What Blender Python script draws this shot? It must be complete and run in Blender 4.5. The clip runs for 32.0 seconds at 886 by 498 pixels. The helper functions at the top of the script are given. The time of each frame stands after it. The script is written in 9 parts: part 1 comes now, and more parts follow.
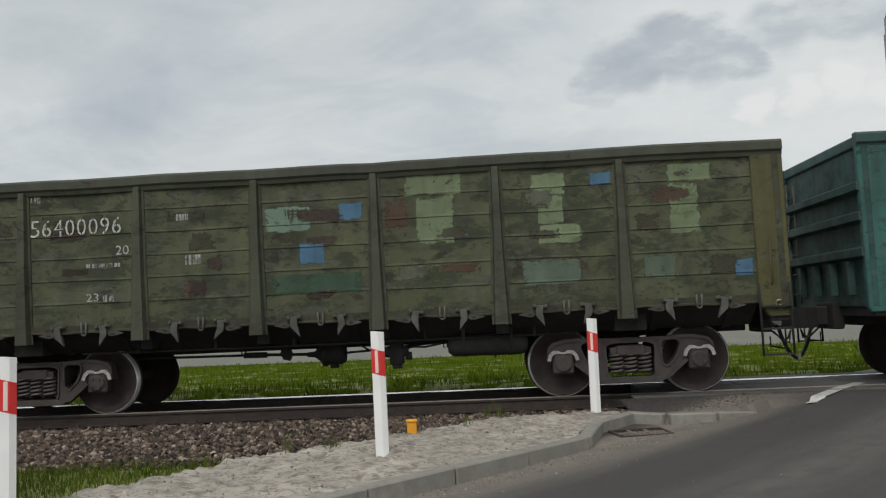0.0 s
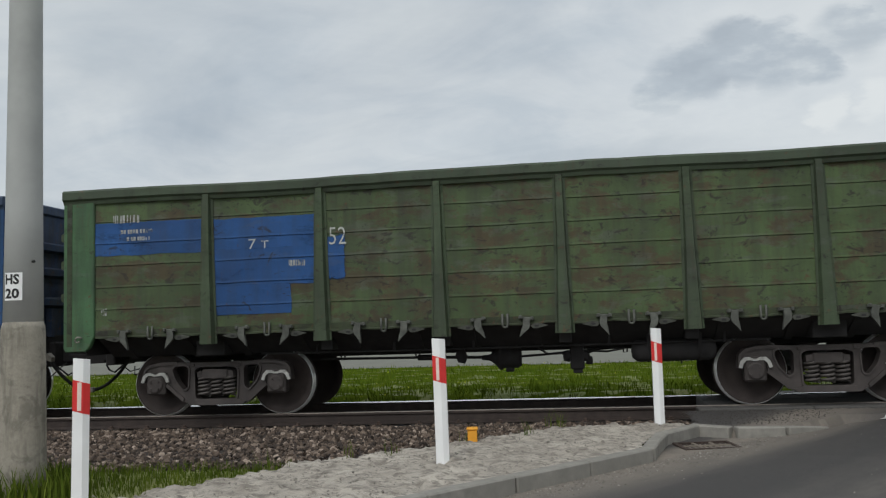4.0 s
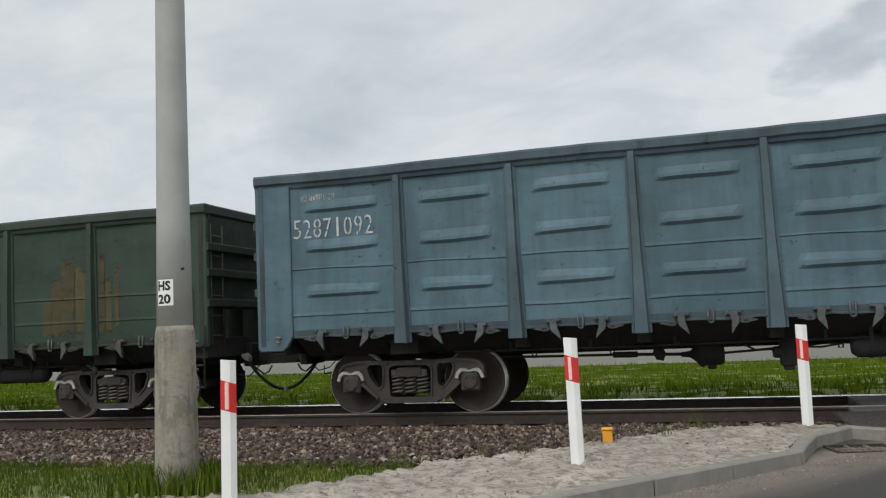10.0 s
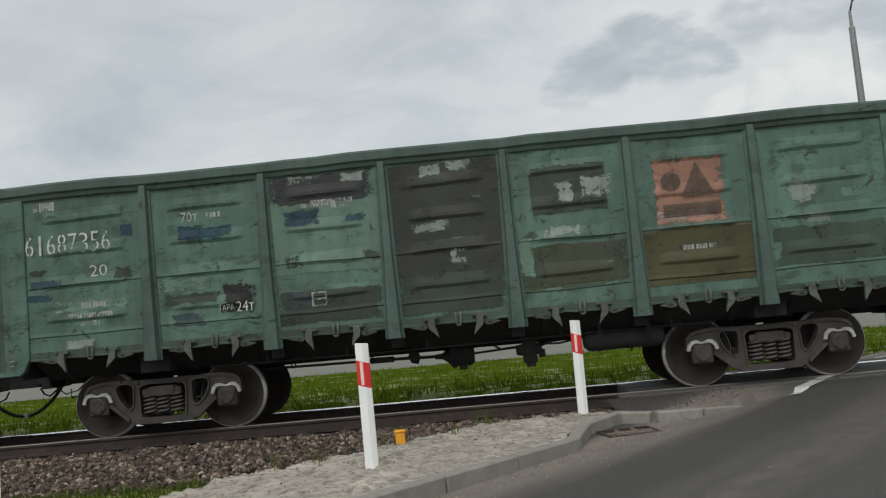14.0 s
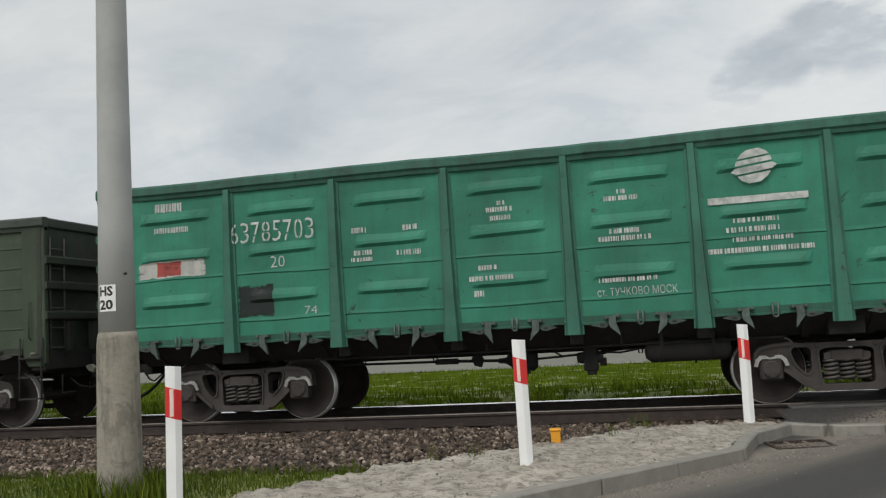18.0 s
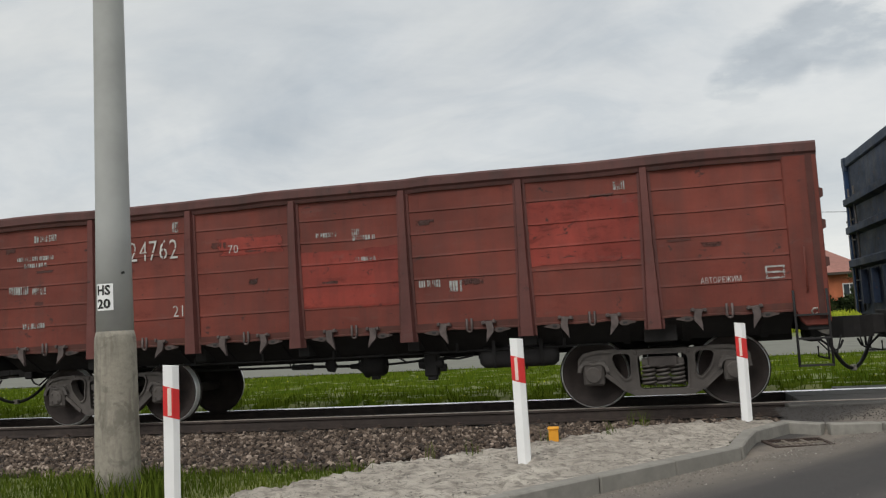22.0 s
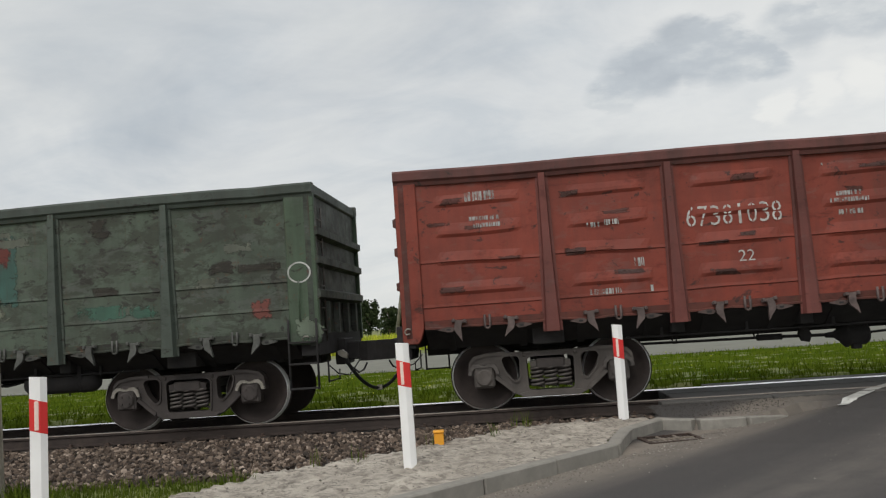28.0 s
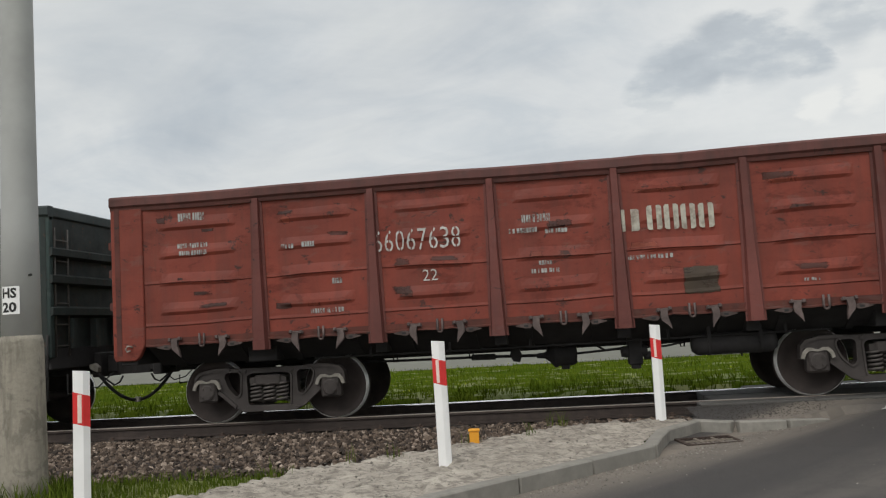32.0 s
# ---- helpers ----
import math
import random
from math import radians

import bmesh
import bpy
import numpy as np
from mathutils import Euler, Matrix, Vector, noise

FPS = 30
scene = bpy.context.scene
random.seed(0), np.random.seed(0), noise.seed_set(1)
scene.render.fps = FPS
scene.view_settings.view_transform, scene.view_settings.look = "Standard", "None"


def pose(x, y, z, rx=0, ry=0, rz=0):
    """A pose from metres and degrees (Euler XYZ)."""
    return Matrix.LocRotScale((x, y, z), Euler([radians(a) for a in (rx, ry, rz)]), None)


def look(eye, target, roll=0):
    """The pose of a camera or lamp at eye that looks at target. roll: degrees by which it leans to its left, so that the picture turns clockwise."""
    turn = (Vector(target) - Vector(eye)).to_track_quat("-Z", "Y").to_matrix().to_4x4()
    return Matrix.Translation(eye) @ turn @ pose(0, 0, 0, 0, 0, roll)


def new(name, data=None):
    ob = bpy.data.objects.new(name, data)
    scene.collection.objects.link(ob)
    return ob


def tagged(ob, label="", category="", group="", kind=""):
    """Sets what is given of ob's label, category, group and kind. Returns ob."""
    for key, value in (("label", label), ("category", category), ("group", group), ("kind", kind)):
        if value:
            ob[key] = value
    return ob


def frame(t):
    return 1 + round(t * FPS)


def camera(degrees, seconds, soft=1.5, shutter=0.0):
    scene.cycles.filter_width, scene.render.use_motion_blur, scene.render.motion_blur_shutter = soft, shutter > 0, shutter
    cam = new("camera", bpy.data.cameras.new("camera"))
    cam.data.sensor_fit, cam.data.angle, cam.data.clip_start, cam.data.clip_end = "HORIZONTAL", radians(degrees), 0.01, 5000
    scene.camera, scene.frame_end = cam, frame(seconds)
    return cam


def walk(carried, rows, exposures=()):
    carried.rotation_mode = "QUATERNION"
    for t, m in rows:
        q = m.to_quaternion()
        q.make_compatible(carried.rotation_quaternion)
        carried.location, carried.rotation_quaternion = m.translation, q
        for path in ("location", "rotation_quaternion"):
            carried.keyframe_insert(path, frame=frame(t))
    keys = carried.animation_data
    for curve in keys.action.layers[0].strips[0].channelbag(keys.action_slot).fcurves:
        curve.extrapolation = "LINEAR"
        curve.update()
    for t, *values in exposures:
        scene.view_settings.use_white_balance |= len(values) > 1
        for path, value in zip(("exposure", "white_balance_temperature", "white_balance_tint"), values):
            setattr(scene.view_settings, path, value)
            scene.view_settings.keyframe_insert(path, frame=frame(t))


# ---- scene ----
cam = camera(55.26, 32.0, soft=1.25)
EYE = (0.0, 0.0, 1.261)
PATH = [
    (0.0, 3.94, 4.35, -2.61), (0.5, 5.34, 4.35, -2.33), (1.0, 6.24, 4.37, -2.25),
    (1.5, 6.75, 4.37, -2.25), (2.0, 7.39, 4.38, -2.21), (2.5, 7.69, 4.37, -2.0),
    (4.5, 8.59, 5.59, -1.95), (5.0, 10.15, 6.23, -1.87), (5.5, 11.03, 6.52, -1.72),
    (6.0, 11.7, 6.78, -1.58), (6.5, 12.09, 6.89, -1.67), (7.0, 14.98, 7.57, -2.05),
    (7.2, 18.53, 8.28, -3.58), (7.5, 20.24, 8.59, -6.51), (7.7, 21.62, 8.61, -7.74),
    (8.0, 21.72, 8.07, -7.37), (8.5, 22.87, 8.1, -5.65), (9.0, 23.54, 8.03, -4.96),
    (9.2, 22.1, 7.97, -4.26), (9.3, 18.76, 7.8, -4.41), (9.5, 17.2, 7.69, -4.26),
    (10.0, 16.82, 5.35, -2.61), (10.5, 16.64, 4.3, -2.29), (10.6, 14.22, 4.17, -2.69),
    (10.7, 9.63, 3.73, -3.31), (10.8, 4.02, 3.2, -4.03), (10.9, -0.78, 2.83, -4.07),
    (11.0, -1.69, 2.69, -4.49), (11.5, -1.18, 3.93, -4.86), (12.0, -0.85, 4.21, -5.37),
    (12.5, 0.27, 4.62, -5.09), (13.0, 1.19, 4.66, -5.34), (13.5, 2.15, 4.82, -4.76),
    (14.0, 2.58, 4.82, -5.24), (14.5, 2.83, 4.82, -4.8), (16.5, 11.68, 5.33, -3.78),
    (17.0, 13.3, 5.38, -3.24), (17.5, 13.34, 5.38, -3.2), (18.0, 13.32, 5.38, -3.21),
    (18.5, 13.31, 5.38, -3.21), (19.0, 13.29, 5.38, -3.22), (19.5, 13.27, 5.35, -3.21),
    (20.0, 13.27, 5.34, -3.25), (20.5, 13.23, 5.32, -3.23), (21.0, 13.2, 5.31, -3.24),
    (21.5, 13.2, 5.29, -3.26), (22.0, 13.18, 5.29, -3.26), (22.5, 13.15, 5.28, -3.25),
    (23.0, 13.15, 5.28, -3.25), (23.5, 13.11, 5.24, -3.22), (24.0, 13.09, 5.24, -3.23),
    (24.5, 13.06, 5.24, -3.24), (26.5, 13.09, 5.17, -3.24), (27.0, 10.15, 5.14, -3.66),
    (27.2, 7.24, 5.26, -3.78), (27.5, 5.69, 5.16, -4.1), (28.0, 5.41, 5.12, -4.02),
    (28.5, 5.45, 5.11, -4.01), (29.0, 5.89, 5.13, -3.98), (29.5, 6.26, 5.16, -3.96),
    (30.0, 6.58, 5.18, -4.02), (30.5, 6.93, 5.18, -3.88), (31.0, 7.22, 5.2, -3.86),
    (31.5, 7.73, 5.21, -3.73), (32.0, 7.88, 5.17, -3.49),
]


def aimed(yaw, pitch, roll):
    """The pose of the camera that looks yaw degrees to the left of the track's normal."""
    a, b = radians(yaw), radians(pitch)
    way = Vector((-math.sin(a) * math.cos(b), math.cos(a) * math.cos(b), math.sin(b)))
    return look(EYE, Vector(EYE) + way * 10, roll)


walk(cam, [(t, aimed(a, b, c)) for t, a, b, c in PATH],
     exposures=[(0, -0.06, 6450, 8), (2, -0.1, 6300, 8), (5, -0.07, 6200, 8), (7, -0.06, 6180, 8), (8, -0.03, 6350, 9), (9.2, -0.05, 6450, 9), (10, 0.12, 6400, 8), (10.6, 0.1, 6400, 8), (11.1, 0.11, 6400, 8),
                (11.5, -0.04, 6400, 7), (12, -0.05, 6400, 7), (14, -0.03, 6400, 7), (16.5, 0.0, 6500, 9), (17, 0.05, 6500, 9), (20, 0.04, 6450, 8), (24, 0.04, 6550, 10), (32, 0.04, 6520, 9)])

# ---- numbers of the plan ----
TRACK = 13.187          # y of the track's middle; rail head is z = 0
HALF = 1.60             # half the width of a wagon's body
PITCH = 13.92           # wagon length over its couplers
VERGE = -0.085          # top of kerb and verge


def train_at(t):
    """Travel of the train along x."""
    return -2.59 + (14.4585 - (0.02715 + 0.000025 * t) * t) * t


# ---- sky and sun ----
def make_sky():
    w = bpy.data.worlds.new("sky")
    scene.world = w
    w.use_nodes = True
    nt = w.node_tree
    nt.nodes.clear()
    N, L = nt.nodes.new, nt.links.new
    out, bg = N("ShaderNodeOutputWorld"), N("ShaderNodeBackground")
    sky = N("ShaderNodeTexSky")
    sky.sky_type, sky.sun_disc = "NISHITA", False
    sky.sun_elevation, sky.sun_rotation = radians(52), radians(200)
    co = N("ShaderNodeTexCoord")
    sep = N("ShaderNodeSeparateXYZ")
    L(co.outputs["Generated"], sep.inputs[0])

    def mth(op, a, b=None, c=None):
        n = N("ShaderNodeMath")
        n.operation = op
        for i, v in enumerate((a, b, c)):
            if v is None:
                continue
            if isinstance(v, (int, float)):
                n.inputs[i].default_value = v
            else:
                L(v, n.inputs[i])
        return n.outputs[0]

    up = mth("ADD", mth("MAXIMUM", sep.outputs[2], 0.0), 0.30)
    flat = N("ShaderNodeCombineXYZ")
    L(mth("DIVIDE", sep.outputs[0], up), flat.inputs[0])
    L(mth("DIVIDE", sep.outputs[1], up), flat.inputs[1])

    def cloud(scale, detail, rough, offset, stretch=(1, 1, 1)):
        mp = N("ShaderNodeMapping")
        mp.inputs["Location"].default_value = offset
        mp.inputs["Scale"].default_value = stretch
        L(flat.outputs[0], mp.inputs[0])
        n = N("ShaderNodeTexNoise")
        n.inputs["Scale"].default_value = scale
        n.inputs["Detail"].default_value = detail
        n.inputs["Roughness"].default_value = rough
        n.inputs["Distortion"].default_value = 0.6
        L(mp.outputs[0], n.inputs["Vector"])
        return n.outputs["Fac"]

    def ramp(fac, *stops):
        r = N("ShaderNodeValToRGB")
        el = r.color_ramp.elements
        while len(el) < len(stops):
            el.new(0.5)
        for e, (p, c) in zip(el, stops):
            e.position, e.color = p, (*c, 1)
        L(fac, r.inputs[0])
        return r.outputs[0]

    def mixed(fac, a, b, kind="MIX"):
        m = N("ShaderNodeMix")
        m.data_type, m.blend_type = "RGBA", kind
        for s, v in ((m.inputs["Factor"], fac), (m.inputs["A"], a), (m.inputs["B"], b)):
            if isinstance(v, (int, float)):
                s.default_value = v
            elif isinstance(v, tuple):
                s.default_value = (*v, 1)
            else:
                L(v, s)
        return m.outputs["Result"]

    broad = cloud(0.55, 7, 0.55, (3.1, 0.4, 0.2), (1.0, 0.8, 1.0))
    wisps = cloud(1.9, 6, 0.6, (0.7, 5.2, 1.3), (0.7, 0.85, 1.0))
    body = ramp(broad, (0.32, (0.55, 0.575, 0.60)), (0.48, (0.67, 0.69, 0.705)), (0.62, (0.80, 0.80, 0.785)))
    lit = ramp(wisps, (0.36, (0.83, 0.855, 0.88)), (0.60, (1.07, 1.065, 1.05)))
    over = mixed(1.0, body, lit, "MULTIPLY")
    fluff = cloud(3.4, 9, 0.62, (4.4, 1.7, 2.0), (0.7, 1.0, 1.0))
    over = mixed(1.0, over, ramp(fluff, (0.36, (0.88, 0.905, 0.93)), (0.52, (1.0, 1.0, 1.0)), (0.66, (1.07, 1.06, 1.04))), "MULTIPLY")
    # a heavier cloud bank with ragged edges low over the road
    ahead = mth("MAXIMUM", sep.outputs[1], 0.05)
    u, v = mth("DIVIDE", sep.outputs[0], ahead), mth("DIVIDE", sep.outputs[2], ahead)
    plane = N("ShaderNodeCombineXYZ")
    L(mth("MULTIPLY", mth("SUBTRACT", u, 0.025), 6.6), plane.inputs[0])
    L(mth("MULTIPLY", v, 15.0), plane.inputs[1])
    puff = N("ShaderNodeTexNoise")
    puff.inputs["Scale"].default_value, puff.inputs["Detail"].default_value, puff.inputs["Roughness"].default_value = 0.7, 9, 0.55
    L(plane.outputs[0], puff.inputs["Vector"])
    ragged = N("ShaderNodeTexNoise")
    ragged.inputs["Scale"].default_value, ragged.inputs["Detail"].default_value, ragged.inputs["Roughness"].default_value = 1.5, 8, 0.6
    L(plane.outputs[0], ragged.inputs["Vector"])
    u = mth("SUBTRACT", u, 0.015)
    wave, curl = mth("SUBTRACT", puff.outputs["Fac"], 0.5), mth("SUBTRACT", ragged.outputs["Fac"], 0.5)
    cu = mth("ADD", u, mth("ADD", mth("MULTIPLY", wave, 0.10), mth("MULTIPLY", curl, 0.08)))
    cv = mth("ADD", v, mth("ADD", mth("MULTIPLY", curl, 0.06), mth("MULTIPLY", wave, -0.03)))

    def step(value, a, b):
        r = N("ShaderNodeMapRange")
        r.interpolation_type = "SMOOTHSTEP"
        r.inputs["From Min"].default_value, r.inputs["From Max"].default_value = a, b
        L(value, r.inputs["Value"])
        return r.outputs[0]
    def heaped(puffs):
        heap = None
        for pu, pv, pr in puffs:
            ex, ey = mth("SUBTRACT", cu, pu), mth("SUBTRACT", cv, pv)
            puffed = mth("SUBTRACT", 1.0, mth("DIVIDE", mth("SQRT", mth("ADD", mth("MULTIPLY", ex, ex), mth("MULTIPLY", mth("MULTIPLY", ey, ey), 1.5))), pr))
            heap = puffed if heap is None else mth("MAXIMUM", heap, puffed)
        return heap
    near_heap = step(heaped(((0.112, 0.254, 0.030), (0.142, 0.284, 0.050), (0.190, 0.302, 0.060), (0.240, 0.296, 0.058), (0.285, 0.288, 0.045))), -0.08, 0.38)
    far_heap = step(heaped(((0.335, 0.318, 0.050), (0.40, 0.335, 0.062), (0.47, 0.328, 0.072), (0.54, 0.295, 0.085), (0.62, 0.29, 0.10))), -0.10, 0.45)
    bank = mth("MULTIPLY", mth("MAXIMUM", near_heap, mth("MULTIPLY", far_heap, 0.85)), step(mth("ADD", cv, mth("MULTIPLY", step(u, 0.42, 0.54), 0.05)), 0.228, 0.256))
    glow = mth("MULTIPLY", step(u, 0.02, 0.20), mth("MULTIPLY", step(cv, 0.14, 0.20), step(cv, 0.42, 0.34)))
    over = mixed(mth("MULTIPLY", glow, 0.55), over, (0.80, 0.805, 0.79))
    # sunlit heads of cumulus under the bank
    heads = step(heaped(((0.300, 0.222, 0.026), (0.345, 0.238, 0.034), (0.395, 0.250, 0.040), (0.440, 0.236, 0.034))), -0.05, 0.55)
    over = mixed(mth("MULTIPLY", heads, 0.65), over, (0.87, 0.865, 0.83))
    inside = ramp(ragged.outputs["Fac"], (0.34, (0.42, 0.46, 0.50)), (0.50, (0.49, 0.53, 0.565)), (0.66, (0.66, 0.685, 0.69)))
    over = mixed(mth("MULTIPLY", bank, 0.85), over, inside)
    # greyer cloud towards the village end of the line
    gu = mth("DIVIDE", mth("ADD", u, 0.75), 0.55)
    gv = mth("DIVIDE", mth("SUBTRACT", v, 0.48), 0.26)
    heavy = N("ShaderNodeMapRange")
    heavy.interpolation_type = "SMOOTHSTEP"
    heavy.inputs["From Min"].default_value, heavy.inputs["From Max"].default_value = 1.3, 0.4
    L(mth("ADD", mth("SQRT", mth("ADD", mth("MULTIPLY", gu, gu), mth("MULTIPLY", gv, gv))), mth("MULTIPLY", mth("SUBTRACT", puff.outputs["Fac"], 0.5), 1.6)), heavy.inputs["Value"])
    over = mixed(mth("MULTIPLY", heavy.outputs[0], 0.4), over, (0.49, 0.525, 0.55))
    # overcast: paler towards the horizon, brightest overhead
    low = N("ShaderNodeMapRange")
    low.inputs["From Min"].default_value, low.inputs["From Max"].default_value = 0.0, 0.22
    low.inputs["To Min"].default_value, low.inputs["To Max"].default_value = 0.55, 0.0
    L(sep.outputs[2], low.inputs["Value"])
    over = mixed(low.outputs[0], over, (0.80, 0.80, 0.775))
    high = N("ShaderNodeMapRange")
    high.inputs["From Min"].default_value, high.inputs["From Max"].default_value = 0.35, 1.0
    high.inputs["To Min"].default_value, high.inputs["To Max"].default_value = 1.0, 1.5
    L(sep.outputs[2], high.inputs["Value"])
    over = mixed(1.0, over, high.outputs[0], "MULTIPLY")
    blue = mixed(1.0, sky.outputs[0], (0.10, 0.10, 0.10), "MULTIPLY")
    L(mixed(0.93, blue, over), bg.inputs[0])
    bg.inputs[1].default_value = 1.0
    L(bg.outputs[0], out.inputs[0])


make_sky()
sun = new("sun", bpy.data.lights.new("sun", "SUN"))
sun.data.energy, sun.data.angle, sun.data.color = 1.5, radians(35), (1.0, 0.96, 0.90)
sun.matrix_world = look((-12, -30, 42), (0, 8, 0))


# ---- materials ----
class Nodes:
    """A node material under construction."""

    def __init__(self, name, rough=0.7, metal=0.0):
        self.mat = bpy.data.materials.new(name)
        self.mat.use_nodes = True
        self.nt = self.mat.node_tree
        self.bsdf = self.nt.nodes["Principled BSDF"]
        self.bsdf.inputs["Roughness"].default_value = rough
        self.bsdf.inputs["Metallic"].default_value = metal
        self.co = self.nt.nodes.new("ShaderNodeTexCoord")
        self.info = self.nt.nodes.new("ShaderNodeObjectInfo")

    def link(self, a, b):
        self.nt.links.new(a, b)

    def put(self, socket, v):
        if isinstance(v, tuple):
            socket.default_value = (*v, 1) if len(v) == 3 and socket.type == "RGBA" else v
        elif isinstance(v, (int, float)):
            socket.default_value = v
        else:
            self.link(v, socket)

    def where(self, scale=(1, 1, 1), vary=True, world=False):
        """Object (or world) coordinates in metres, shifted from object to object."""
        n = self.nt.nodes.new("ShaderNodeMapping")
        n.inputs["Scale"].default_value = scale
        if world:
            g = self.nt.nodes.new("ShaderNodeNewGeometry")
            self.link(g.outputs["Position"], n.inputs[0])
        else:
            self.link(self.co.outputs["Object"], n.inputs[0])
        if vary and not world:
            m = self.nt.nodes.new("ShaderNodeMath")
            m.operation = "MULTIPLY"
            m.inputs[1].default_value = 37.0
            self.link(self.info.outputs["Random"], m.inputs[0])
            self.link(m.outputs[0], n.inputs["Location"])
        return n.outputs[0]

    def noise(self, scale, detail=5, rough=0.55, at=None, distort=0.0):
        n = self.nt.nodes.new("ShaderNodeTexNoise")
        n.inputs["Scale"].default_value = scale
        n.inputs["Detail"].default_value = detail
        n.inputs["Roughness"].default_value = rough
        n.inputs["Distortion"].default_value = distort
        self.link(at if at is not None else self.where(), n.inputs["Vector"])
        return n.outputs["Fac"]

    def span(self, fac, a, b, lo=0.0, hi=1.0):
        n = self.nt.nodes.new("ShaderNodeMapRange")
        for k, v in (("From Min", a), ("From Max", b), ("To Min", lo), ("To Max", hi)):
            n.inputs[k].default_value = v
        self.link(fac, n.inputs["Value"])
        return n.outputs[0]

    def mix(self, fac, a, b, kind="MIX"):
        n = self.nt.nodes.new("ShaderNodeMix")
        n.data_type, n.blend_type = "RGBA", kind
        self.put(n.inputs["Factor"], fac)
        self.put(n.inputs["A"], a)
        self.put(n.inputs["B"], b)
        return n.outputs["Result"]

    def bump(self, height, strength=0.4, distance=0.01):
        n = self.nt.nodes.new("ShaderNodeBump")
        n.inputs["Strength"].default_value, n.inputs["Distance"].default_value = strength, distance
        self.link(height, n.inputs["Height"])
        self.link(n.outputs[0], self.bsdf.inputs["Normal"])

    def colour(self, v):
        self.put(self.bsdf.inputs["Base Color"], v)
        return self.mat


def shade(c, k):
    return tuple(min(1.0, v * k) for v in c)


def plain(name, c, rough=0.7, metal=0.0, vary=0.25, scale=8.0, bump=0.0, world=False):
    """A surface with two scales of variation round one colour."""
    n = Nodes(name, rough, metal)
    at = n.where(world=world)
    a = n.noise(scale, 6, 0.6, at)
    b = n.noise(scale * 0.13, 4, 0.5, at)
    col = n.mix(n.span(a, 0.3, 0.7), shade(c, 1 - vary), shade(c, 1 + vary))
    col = n.mix(n.span(b, 0.35, 0.65, 0.0, 0.6), col, shade(c, 1 - vary * 0.9))
    if bump:
        n.bump(a, bump, 0.01)
    return n.colour(col)


